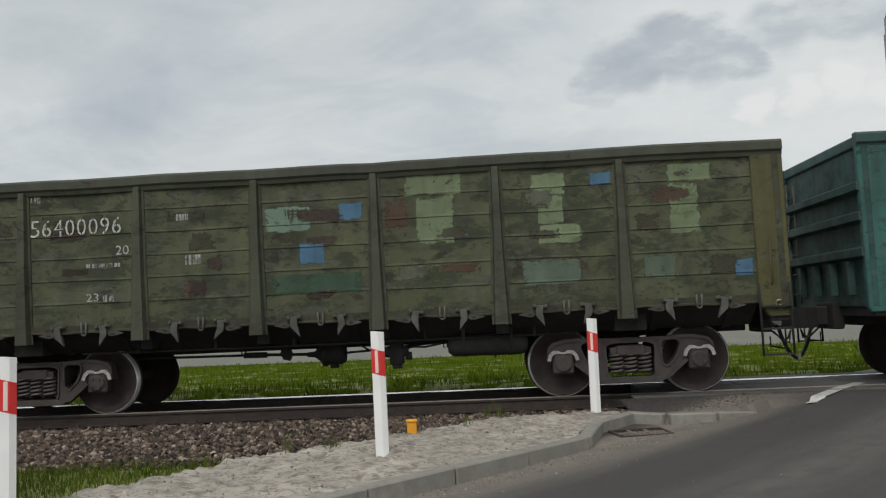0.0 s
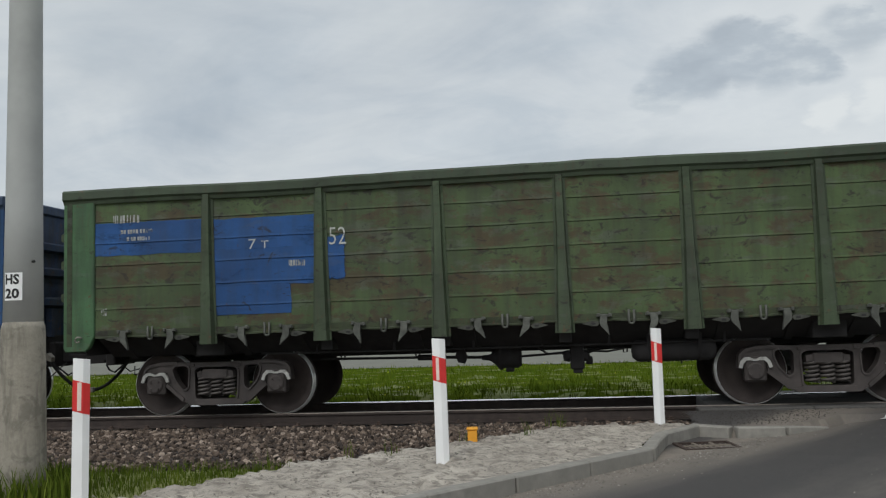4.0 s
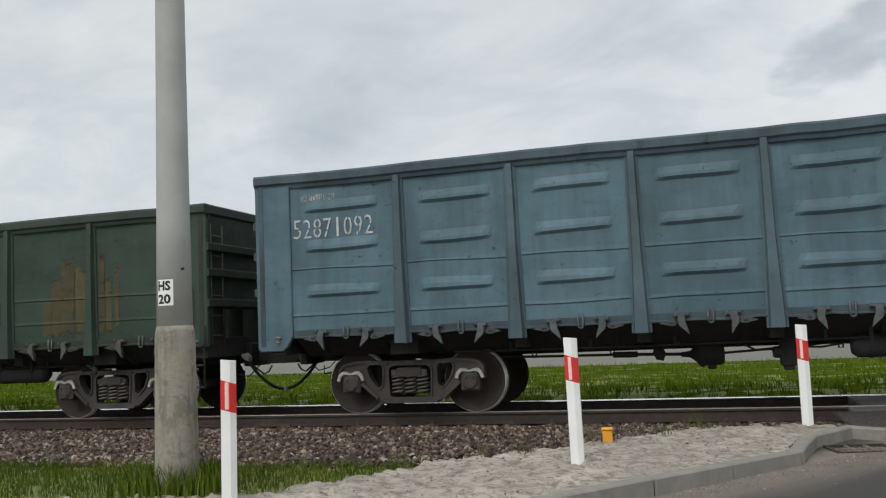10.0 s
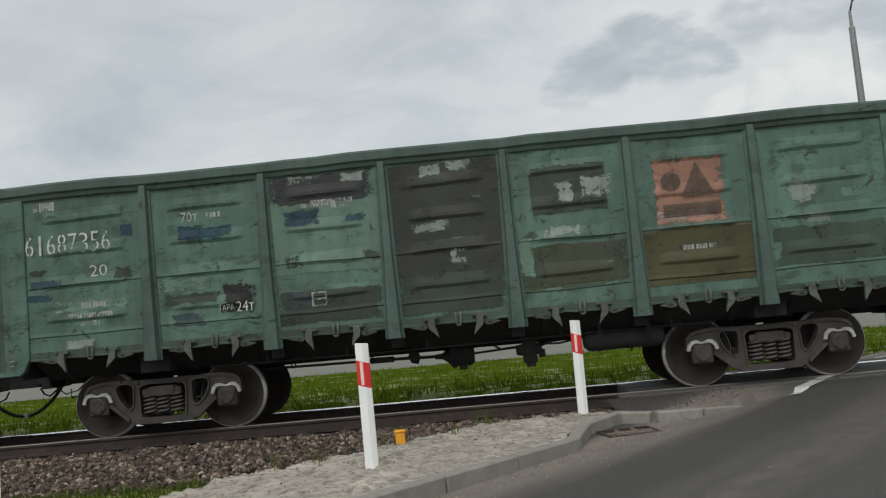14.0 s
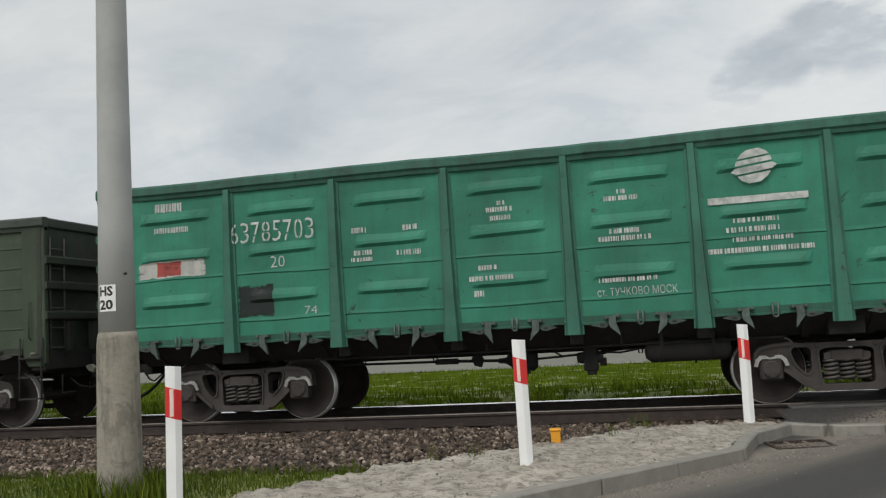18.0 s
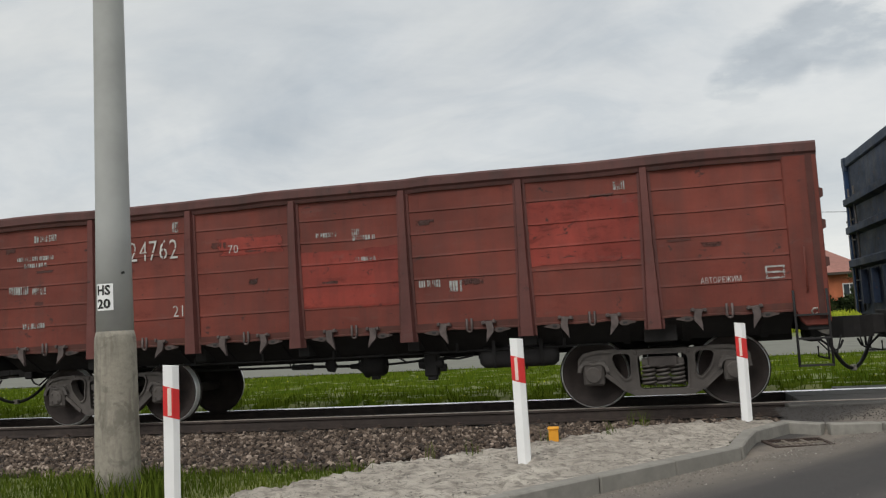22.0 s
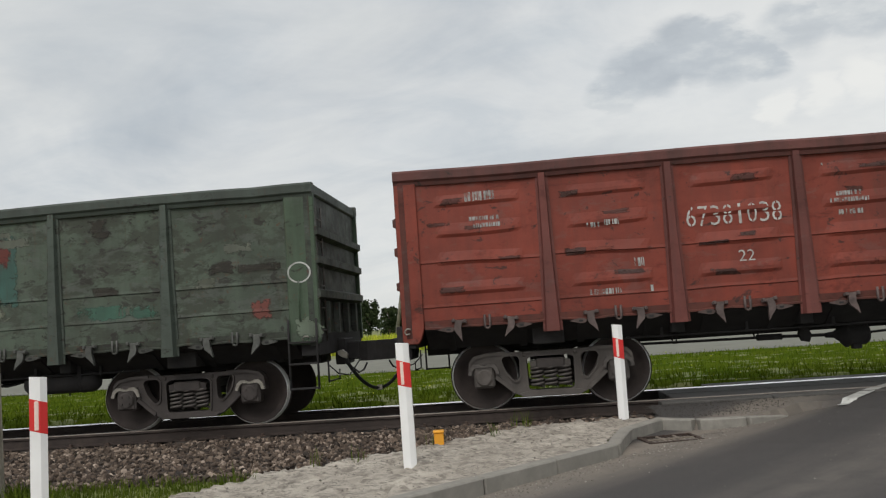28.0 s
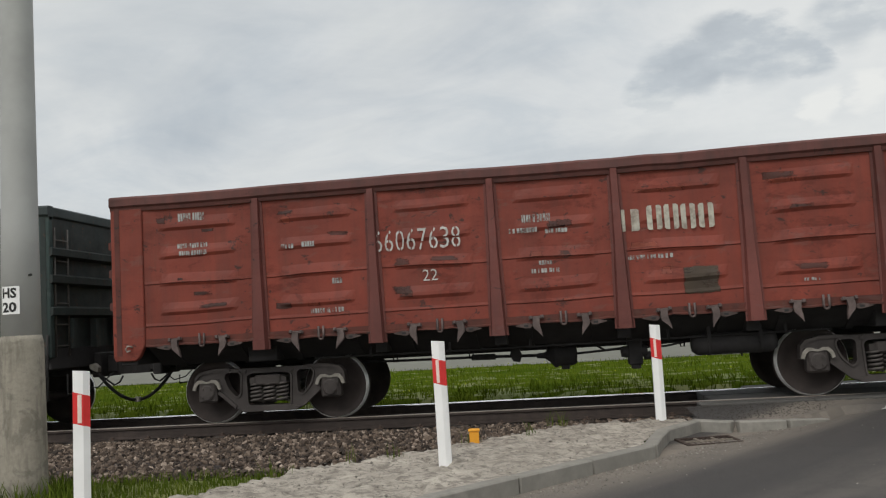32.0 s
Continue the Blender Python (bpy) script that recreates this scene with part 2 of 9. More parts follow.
def paint(name, c, c2=None, wear=0.3, rust=0.35, grime=0.4, patch=0):
    """Old wagon paint: fading, vertical grime, sharp scuffs to an older coat, rust spots and runs; a patch has ragged, flaking edges."""
    c2 = c2 or shade(c, 0.6)
    n = Nodes(name, 0.62)
    at = n.where()
    tall = n.where((3.2, 3.2, 0.35))
    thin = n.where((9.0, 9.0, 0.7))
    fade = n.noise(0.8, 5, 0.55, at)
    col = n.mix(n.span(fade, 0.32, 0.68), shade(c, 0.82), shade(c, 1.36))
    # older coat showing through, soft and mixed at many scales
    n.bsdf.inputs["Specular IOR Level"].default_value = 0.35
    old = n.noise(2.4, 10, 0.74, n.where((0.6, 1.0, 1.25)), 0.3)
    col = n.mix(n.span(old, 0.62 - 0.15 * wear, 0.70 - 0.17 * wear, 0.0, 0.5 + 0.35 * wear), col, c2)
    bare = n.noise(3.0, 9, 0.72, n.where((0.55, 1.0, 1.3)), 0.2)
    col = n.mix(n.span(bare, 0.60 - 0.07 * wear, 0.66 - 0.07 * wear, 0.0, 0.15 + 0.55 * wear), col, tuple(0.55 * v + 0.065 for v in c))
    soot = n.noise(1.5, 8, 0.68, n.where((0.7, 1.0, 1.4)), 0.4)
    col = n.mix(n.span(soot, 0.47, 0.63, 0.0, 0.14 + 0.16 * grime), col, shade(c, 0.35))
    streak = n.noise(1.6, 6, 0.62, tall)
    col = n.mix(n.span(streak, 0.42, 0.72, 0.0, grime), col, (0.030, 0.028, 0.026))
    runs = n.noise(1.3, 7, 0.66, thin)
    col = n.mix(n.span(runs, 0.58, 0.76, 0.0, 0.2 + 0.6 * rust), col, (0.075, 0.040, 0.023))
    # scrapes and flecks where the load has struck the sheet
    nick = n.noise(5.5, 7, 0.75, n.where((0.7, 1.0, 1.1)), 0.6)
    col = n.mix(n.span(nick, 0.635 - 0.085 * wear, 0.675 - 0.085 * wear, 0.0, 0.8), col, (0.022, 0.018, 0.016))
    spots = n.noise(9.0, 7, 0.7, at)
    col = n.mix(n.span(spots, 0.66 - 0.12 * rust, 0.73 - 0.1 * rust, 0.0, 0.75), col, (0.095, 0.042, 0.023))
    fine = n.noise(45.0, 3, 0.6, at)
    col = n.mix(n.span(fine, 0.2, 0.8, 0.0, 0.22), col, shade(c, 0.45))
    n.put(n.bsdf.inputs["Roughness"], n.span(old, 0.3, 0.7, 0.5, 0.8))
    n.bump(bare, 0.18, 0.008)
    if patch:
        sep = n.nt.nodes.new("ShaderNodeSeparateXYZ")
        n.link(n.co.outputs["Generated"], sep.inputs[0])

        def calc(op, a, b):
            m = n.nt.nodes.new("ShaderNodeMath")
            m.operation = op
            n.put(m.inputs[0], a)
            n.put(m.inputs[1], b)
            return m.outputs[0]
        gx, gz = sep.outputs[0], sep.outputs[2]
        rim = calc("MINIMUM", calc("MINIMUM", gx, calc("SUBTRACT", 1.0, gx)), calc("MINIMUM", gz, calc("SUBTRACT", 1.0, gz)))
        a, b, slope, top = (1.15, 0.40, 2.4, 0.36) if patch == 1 else (1.0, 0.30, 9.0, 0.40) if patch == 3 else (1.5, 0.55, 1.1, 0.36)
        flake = calc("ADD", calc("MULTIPLY", n.noise(5.0, 9, 0.74, n.where((0.6, 1.0, 1.2)), 0.5), a), calc("MULTIPLY", n.noise(1.5, 6, 0.6, thin), b))
        solid = calc("ADD", calc("MINIMUM", calc("MULTIPLY", rim, slope), top), calc("SUBTRACT", 0.11 + 0.5 * (a + b) - (0.06 if patch == 2 else 0.0), flake))
        n.link(n.span(solid, 0.13, 0.25, 0.0, 0.86), n.bsdf.inputs["Alpha"])
    return n.colour(col)


def stencil(name, c, keep):
    """Sprayed lettering paint that has partly worn away."""
    n = Nodes(name, 0.7)
    at = n.where(world=False)
    a, b = n.noise(7.0, 8, 0.7, at), n.noise(4.0, 4, 0.6, at)
    n.link(n.span(a, 0.36, 0.56, keep, 0.95), n.bsdf.inputs["Alpha"])
    return n.colour(n.mix(n.span(b, 0.35, 0.65), shade(c, 0.72), c))


def stained_concrete():
    n = Nodes("stained_concrete", 0.9)
    at = n.where(world=True)
    a, b, c = n.noise(4.5, 7, 0.65, at, 0.6), n.noise(30, 5, 0.6, at), n.noise(1.6, 5, 0.6, n.where((4.0, 4.0, 0.6), world=True))
    col = n.mix(n.span(b, 0.3, 0.7), (0.228, 0.208, 0.170), (0.298, 0.274, 0.228))
    col = n.mix(n.span(a, 0.52, 0.60, 0, 0.6), col, (0.125, 0.115, 0.094))
    col = n.mix(n.span(c, 0.50, 0.62, 0, 0.6), col, (0.105, 0.096, 0.078))
    n.bump(b, 0.4, 0.006)
    return n.colour(col)


M_RUST = plain("brown_steel", (0.075, 0.050, 0.038), 0.75, 0.0, 0.45, 5.0, 0.4)
M_UNDER = plain("black_underframe", (0.024, 0.022, 0.0225), 0.9, 0.0, 0.4, 5.0, 0.3)
M_BOGIE = plain("sooty_cast_steel", (0.060, 0.050, 0.047), 0.68, 0.1, 0.45, 4.0, 0.4)
M_SPRING = plain("worn_spring_steel", (0.10, 0.088, 0.082), 0.6, 0.1, 0.4, 9.0, 0.3)
M_COCK = plain("pale_worn_steel", (0.27, 0.25, 0.22), 0.7, 0.0, 0.35, 12.0, 0.3)
M_DUSTY = plain("dusty_grey_steel", (0.092, 0.080, 0.073), 0.75, 0.0, 0.4, 4.0, 0.3)
M_WHEEL = plain("dark_wheel_steel", (0.044, 0.033, 0.030), 0.85, 0.0, 0.4, 5.0, 0.3)
# polished treads: pale half-diffuse colour paints in the glint of the sky
M_TREAD = plain("polished_glint_steel", (0.82, 0.82, 0.82), 0.35, 0.45, 0.1, 20.0)
M_RAILHEAD = plain("bright_rail_head", (0.93, 0.93, 0.93), 0.20, 1.0, 0.03, 20.0)
# near head coloured dull, as if it caught no sky; the steel is polished
M_DULLHEAD = plain("dull_rail_head", (0.30, 0.26, 0.23), 0.5, 0.5, 0.25, 12.0, 0.0, True)
M_RAILSIDE = plain("rusty_rail", (0.046, 0.033, 0.028), 0.8, 0.0, 0.4, 7.0, 0.3, True)
M_LATCH = plain("worn_grey_steel", (0.085, 0.075, 0.068), 0.6, 0.2, 0.45, 9.0, 0.3)
M_WHITE = plain("chalky_white_paint", (0.58, 0.58, 0.56), 0.7, 0.0, 0.3, 22.0)
M_HOSE = plain("black_rubber", (0.010, 0.010, 0.010), 0.6, 0.0, 0.2, 9.0)
M_CONCRETE = stained_concrete()
M_SHAFT = plain("pale_spun_concrete", (0.37, 0.375, 0.37), 0.8, 0.0, 0.12, 3.0, 0.2, True)
M_EMBLEM = stencil("brown_emblem", (0.085, 0.060, 0.045), 0.35)
M_CREAM = stencil("cream_stencil", (0.52, 0.50, 0.43), 0.45)
M_FADED, M_NUMERAL = stencil("faded_stencil", (0.40, 0.41, 0.40), 0.04), stencil("worn_numerals", (0.60, 0.61, 0.59), 0.55)
M_KERB = plain("grey_kerb_concrete", (0.235, 0.222, 0.197), 0.9, 0.0, 0.25, 7.0, 0.5, True)
M_POST = plain("white_plastic", (0.80, 0.80, 0.80), 0.45, 0.0, 0.05, 4.0)
M_RED = plain("red_reflective", (0.62, 0.030, 0.030), 0.35, 0.0, 0.1, 6.0)
M_YELLOW = plain("yellow_orange_plastic", (0.72, 0.32, 0.02), 0.5, 0.0, 0.12, 6.0)
M_SLEEPER = plain("grimy_concrete_sleeper", (0.075, 0.062, 0.054), 0.9, 0.0, 0.3, 6.0, 0.4)
M_DECK = plain("dark_crossing_panel", (0.082, 0.078, 0.073), 0.85, 0.0, 0.25, 7.0, 0.4)
M_IRON = plain("rusty_cast_iron", (0.050, 0.034, 0.027), 0.8, 0.2, 0.4, 14.0, 0.4)
M_DUST_IRON = plain("dusty_iron", (0.16, 0.135, 0.11), 0.9, 0.0, 0.3, 14.0, 0.3)
M_DAUB = plain("chalky_daub", (0.40, 0.395, 0.375), 0.8, 0.0, 0.4, 16.0)
M_MAST = plain("grey_galvanised_mast", (0.17, 0.175, 0.178), 0.6, 0.2, 0.15, 4.0)
M_LINE = plain("worn_road_paint", (0.44, 0.44, 0.42), 0.8, 0.0, 0.35, 10.0, 0.2)
M_INK = plain("black_paint", (0.012, 0.012, 0.012), 0.6, 0.0, 0.2, 9.0)


def ground_material():
    n = Nodes("meadow_earth", 0.95)
    at = n.where(world=True)
    a, b, c = n.noise(0.35, 5, 0.6, at), n.noise(3.5, 6, 0.65, at), n.noise(40, 3, 0.6, at)
    col = n.mix(n.span(a, 0.35, 0.65), (0.105, 0.145, 0.025), (0.165, 0.180, 0.048))
    col = n.mix(n.span(b, 0.4, 0.7, 0, 0.6), col, (0.05, 0.07, 0.018))
    col = n.mix(n.span(c, 0.3, 0.7, 0, 0.4), col, (0.16, 0.14, 0.07))
    n.bump(b, 0.6, 0.05)
    return n.colour(col)


def turf_material():
    n = Nodes("meadow_turf", 0.95)
    n.bsdf.inputs["Specular IOR Level"].default_value = 0.0
    a, b, c = n.noise(0.8, 6, 0.6, n.where((0.5, 1, 1), world=True)), n.noise(4.0, 6, 0.65, n.where((0.6, 1, 1), world=True)), n.noise(30, 4, 0.65, n.where(world=True))
    # greens kept darker than the blades, for the shade down among them
    col = n.mix(n.span(a, 0.36, 0.64), (0.040, 0.069, 0.005), (0.073, 0.097, 0.009))
    col = n.mix(n.span(b, 0.48, 0.70, 0, 0.6), col, (0.022, 0.036, 0.006))
    col = n.mix(n.span(c, 0.5, 0.75, 0, 0.5), col, (0.068, 0.080, 0.020))
    n.bump(c, 0.5, 0.02)
    return n.colour(col)


def asphalt_material():
    n = Nodes("worn_asphalt", 0.85)
    along = n.where((1, 1, 1), world=True)
    big, mid, grit = n.noise(0.5, 4, 0.5, along), n.noise(3.6, 7, 0.68, along), n.noise(70, 4, 0.75, along)
    turn = n.nt.nodes.new("ShaderNodeMapping")
    turn.vector_type = "TEXTURE"
    turn.inputs["Location"].default_value = (-1.83, 6.19, 0)
    turn.inputs["Rotation"].default_value = (0, 0, radians(49.2))
    n.link(along, turn.inputs[0])
    flat = n.nt.nodes.new("ShaderNodeMapping")
    flat.inputs["Scale"].default_value = (0.10, 1.0, 1.0)
    n.link(turn.outputs[0], flat.inputs[0])
    lanes, fine = n.noise(1.3, 4, 0.55, flat.outputs[0]), n.noise(6.0, 5, 0.6, flat.outputs[0])
    sep = n.nt.nodes.new("ShaderNodeSeparateXYZ")
    n.link(turn.outputs[0], sep.inputs[0])
    # distance from the kerb, wavering along the road
    add = n.nt.nodes.new("ShaderNodeMath")
    add.operation = "ADD"
    n.link(n.span(sep.outputs[1], 0.8, -8.0, 0.0, 1.0), add.inputs[0])
    n.link(n.span(lanes, 0.2, 0.8, -0.035, 0.035), add.inputs[1])
    r = n.nt.nodes.new("ShaderNodeValToRGB")
    stops = ((0.000, 0.10), (0.077, 0.20), (0.102, 0.90), (0.141, 0.75), (0.200, 0.12), (0.273, 0.05), (0.352, 0.62), (0.427, 0.20), (0.511, 0.10), (0.602, 0.15), (0.693, 0.50), (0.784, 0.12), (0.909, 0.60), (1.000, 0.90))
    el = r.color_ramp.elements
    while len(el) < len(stops):
        el.new(0.5)
    for e, (p, v) in zip(el, stops):
        e.position, e.color = p, (v, v, v, 1)
    n.link(add.outputs[0], r.inputs[0])
    col = n.mix(n.span(big, 0.3, 0.7), (0.024, 0.0215, 0.0225), (0.031, 0.028, 0.0285))
    dust = n.nt.nodes.new("ShaderNodeMath")
    dust.operation = "MULTIPLY"
    n.link(r.outputs[0], dust.inputs[0])
    n.link(n.span(fine, 0.25, 0.7, 0.45, 1.0), dust.inputs[1])
    col = n.mix(dust.outputs[0], col, (0.142, 0.124, 0.108))
    col = n.mix(n.span(mid, 0.46, 0.66, 0, 0.55), col, (0.030, 0.029, 0.028))
    # sand washed against the kerb
    wash = n.nt.nodes.new("ShaderNodeMath")
    wash.operation = "MULTIPLY"
    near = n.nt.nodes.new("ShaderNodeMath")
    near.operation = "MULTIPLY"
    n.link(n.span(add.outputs[0], 0.19, 0.11), near.inputs[0])
    n.link(n.span(add.outputs[0], 0.045, 0.085), near.inputs[1])
    n.link(near.outputs[0], wash.inputs[0])
    n.link(n.span(mid, 0.30, 0.60, 0.25, 0.95), wash.inputs[1])
    col = n.mix(wash.outputs[0], col, (0.215, 0.183, 0.150))
    col = n.mix(n.span(grit, 0.4, 0.75, 0, 0.5), col, (0.10, 0.095, 0.088))
    n.bump(grit, 0.5, 0.004)
    return n.colour(col)


def sand_material():
    n = Nodes("pale_dusty_gravel", 0.95)
    at = n.where(world=True)
    a, b, c, d = n.noise(1.3, 5, 0.6, at), n.noise(9, 6, 0.66, n.where((0.55, 1.0, 1.0), world=True)), n.noise(80, 3, 0.7, at), n.noise(24, 5, 0.65, n.where((0.45, 1.0, 1.0), world=True))
    col = n.mix(n.span(a, 0.35, 0.65), (0.295, 0.265, 0.225), (0.435, 0.396, 0.340))
    col = n.mix(n.span(b, 0.47, 0.63, 0, 0.85), col, (0.155, 0.135, 0.115))
    col = n.mix(n.span(d, 0.555, 0.62, 0, 0.75), col, (0.11, 0.096, 0.080))
    col = n.mix(n.span(c, 0.45, 0.75, 0, 0.45), col, (0.21, 0.19, 0.165))
    n.bump(b, 1.0, 0.045)
    return n.colour(col)


def stone_material(name="crushed_stone", pale=False):
    n = Nodes(name, 0.9)
    g = n.nt.nodes.new("ShaderNodeNewGeometry")
    r = n.nt.nodes.new("ShaderNodeValToRGB")
    el = r.color_ramp.elements
    stops = ((0.0, (0.022, 0.016, 0.012)), (0.30, (0.055, 0.039, 0.029)), (0.60, (0.104, 0.074, 0.054)),
             (0.84, (0.180, 0.135, 0.103)), (1.0, (0.40, 0.32, 0.26)))
    while len(el) < len(stops):
        el.new(0.5)
    for e, (p, c) in zip(el, stops):
        e.position, e.color = p, (*((0.142 + 0.7 * c[1], 0.130 + 0.66 * c[1], 0.113 + 0.6 * c[1]) if pale else c), 1)
    n.link(g.outputs["Random Per Island"], r.inputs[0])
    fine = n.noise(55, 4, 0.6, n.where(world=True))
    col = n.mix(n.span(fine, 0.4, 0.7, 0, 0.35), r.outputs[0], (0.05, 0.036, 0.030))
    n.bump(fine, 0.5, 0.004)
    return n.colour(col)


def bed_material():
    n = Nodes("ballast_bed", 0.95)
    v = n.nt.nodes.new("ShaderNodeTexVoronoi")
    v.inputs["Scale"].default_value = 19
    n.link(n.where(world=True), v.inputs["Vector"])
    s = n.nt.nodes.new("ShaderNodeSeparateColor")
    n.link(v.outputs["Color"], s.inputs[0])
    # very dark browns put the shade of the gaps between stones into the bed
    col = n.mix(s.outputs[0], (0.012, 0.009, 0.008), (0.055, 0.040, 0.034))
    n.bump(v.outputs["Distance"], 0.9, 0.03)
    return n.colour(col)


def leaf_material(name, dark, pale, stretch=(1.0, 1.0, 1.0)):
    n = Nodes(name, 0.8)
    n.bsdf.inputs["Specular IOR Level"].default_value = 0.03
    g = n.nt.nodes.new("ShaderNodeNewGeometry")
    big = n.noise(0.9, 6, 0.65, n.where(stretch, world=True))
    col = n.mix(g.outputs["Random Per Island"], dark, pale)
    col = n.mix(n.span(big, 0.42, 0.62, 0, 0.75), col, shade(dark, 0.75))
    return n.colour(col)


M_TURF = turf_material()
M_GROUND, M_ASPHALT, M_SAND = ground_material(), asphalt_material(), sand_material()
M_STONE, M_BED = stone_material(), bed_material()
M_PEBBLE = stone_material("grey_pebbles", True)
M_GRIT = plain("dark_grit", (0.060, 0.052, 0.046), 0.9, 0.0, 0.5, 30.0, 0.3, True)
M_GRASS = leaf_material("grass_blades", (0.052, 0.084, 0.009), (0.128, 0.158, 0.024))
M_MEADOW = leaf_material("meadow_blades", (0.074, 0.120, 0.008), (0.130, 0.168, 0.014), stretch=(0.35, 1.0, 1.0))
M_HEDGE = leaf_material("dark_hedge", (0.014, 0.022, 0.010), (0.040, 0.055, 0.020))
M_TREE = leaf_material("far_tree_leaves", (0.022, 0.034, 0.016), (0.060, 0.078, 0.034))
M_RAPE = leaf_material("rape_flowers", (0.26, 0.34, 0.03), (0.56, 0.56, 0.06))
M_BARK = plain("grey_bark", (0.09, 0.07, 0.05), 0.9, 0.0, 0.3, 8.0, 0.5)


# ---- mesh helpers ----
def box(bm, x0, x1, y0, y1, z0, z1, mat=0, bevel=0.0):
    """A box in bm, its edges chamfered if bevel is given."""
    vs = [bm.verts.new((x, y, z)) for x in (x0, x1) for y in (y0, y1) for z in (z0, z1)]
    faces = []
    for q in ((0, 1, 3, 2), (4, 6, 7, 5), (0, 4, 5, 1), (2, 3, 7, 6), (0, 2, 6, 4), (1, 5, 7, 3)):
        f = bm.faces.new([vs[i] for i in q])
        f.material_index = mat
        faces.append(f)
    if bevel:
        edges = list({e for f in faces for e in f.edges})
        got = bmesh.ops.bevel(bm, geom=edges, offset=bevel, segments=1, affect="EDGES")
        for f in got["faces"]:
            f.material_index = mat
    return vs


def prism(bm, outline, axis, a, b, mat=0):
    """An outline of (u, v) pushed from a to b along axis 'x' (u, v = y, z), 'y' (x, z) or 'z' (x, y)."""
    def at(u, v, w):
        return {"x": (w, u, v), "y": (u, w, v), "z": (u, v, w)}[axis]
    lo = [bm.verts.new(at(u, v, a)) for u, v in outline]
    hi = [bm.verts.new(at(u, v, b)) for u, v in outline]
    n = len(outline)
    fs = [bm.faces.new(lo), bm.faces.new(hi[::-1])]
    for i in range(n):
        fs.append(bm.faces.new((lo[i], hi[i], hi[(i + 1) % n], lo[(i + 1) % n])))
    for f in fs:
        f.material_index = mat
    return fs


def lathe(bm, profile, axis, segs=24, centre=(0, 0, 0), mats=None, arc=1.0):
    """A profile of (radius, along) turned round an axis 'y' or 'z'."""
    rings = []
    for i in range(segs):
        a = 2 * math.pi * arc * i / segs
        c, s = math.cos(a), math.sin(a)
        ring = []
        for r, w in profile:
            p = (r * c, w, r * s) if axis == "y" else ((r * c, r * s, w) if axis == "z" else (w, r * c, r * s))
            ring.append(bm.verts.new((p[0] + centre[0], p[1] + centre[1], p[2] + centre[2])))
        rings.append(ring)
    for i in range(segs):
        a, b = rings[i], rings[(i + 1) % segs]
        for k in range(len(profile) - 1):
            f = bm.faces.new((a[k], a[k + 1], b[k + 1], b[k]))
            f.smooth = True
            if mats:
                f.material_index = mats[k]
    for k in (0, len(profile) - 1):
        if profile[k][0] > 1e-6:
            bm.faces.new([r[k] for r in rings])


def tube(bm, points, radius, sides=6, mat=0):
    """A round bar along points."""
    pts = [Vector(p) for p in points]
    rings = []
    for i, p in enumerate(pts):
        way = (pts[min(i + 1, len(pts) - 1)] - pts[max(i - 1, 0)]).normalized()
        side = way.cross(Vector((0, 0, 1)) if abs(way.z) < 0.9 else Vector((0, 1, 0))).normalized()
        top = side.cross(way)
        rings.append([bm.verts.new(p + (side * math.cos(a) + top * math.sin(a)) * radius)
                      for a in (2 * math.pi * k / sides for k in range(sides))])
    for a, b in zip(rings, rings[1:]):
        for k in range(sides):
            f = bm.faces.new((a[k], a[(k + 1) % sides], b[(k + 1) % sides], b[k]))
            f.smooth = True
            f.material_index = mat
    for r in (rings[0], rings[-1][::-1]):
        bm.faces.new(r).material_index = mat


def mesh_of(name, bm, *mats):
    me = bpy.data.meshes.new(name)
    bmesh.ops.recalc_face_normals(bm, faces=bm.faces)
    bm.to_mesh(me)
    bm.free()
    for m in mats:
        me.materials.append(m)
    return me


def thing(name, label, category, me=None, m=None, group="", kind=""):
    ob = new(name, me)
    if m is not None:
        ob.matrix_basis = m
    return tagged(ob, label, category, group, kind)


def piece(name, me, parent, m=None, mat=None, label=""):
    """A part that uses the mesh me; mat replaces the mesh's first material on this object alone."""
    ob = new(name, me)
    ob.parent = parent
    if m is not None:
        ob.matrix_basis = m
    if mat is not None:
        ob.material_slots[0].link = "OBJECT"
        ob.material_slots[0].material = mat
    if label:
        tagged(ob, label)
    return ob


def part(name, bm, material, parent, label=""):
    return piece(name, mesh_of(name, bm, material), parent, label=label)


def arrays(name, verts, faces, mat):
    me = bpy.data.meshes.new(name)
    me.from_pydata(np.asarray(verts, float).tolist(), [], [list(map(int, f)) for f in faces])
    me.materials.append(mat)
    return me


# ---- ground, road, verge ----
ROAD = Vector((0.654, 0.757, 0))            # way of the road
SIDE = Vector((0.757, -0.654, 0))           # from the kerb across the road
KERB0 = Vector((-1.83, 6.19, 0))            # a point of the kerb's back edge


def on_road(s, d):
    p = KERB0 + ROAD * s + SIDE * d
    return p.x, p.y


def road_z(y):
    return float(np.interp(y, (6.0, 9.2, 12.2, 14.4, 20.0), (-0.235, -0.205, -0.012, -0.012, -0.20)))


def smooth(a, b, v):
    k = min(1.0, max(0.0, (v - a) / (b - a)))
    return k * k * (3 - 2 * k)


BEND_X, BEND_Y = (0.70, 0.80, 0.95, 1.50), (9.11, 9.60, 10.20, 11.02)     # back edge of the kerb where it turns to the track


def lip_y(x):
    """The low kerb that closes the gutter at the crossing."""
    return float(np.interp(x, (1.50, 1.93, 2.50, 3.05, 3.4), (11.02, 10.74, 10.86, 11.22, 11.6)))


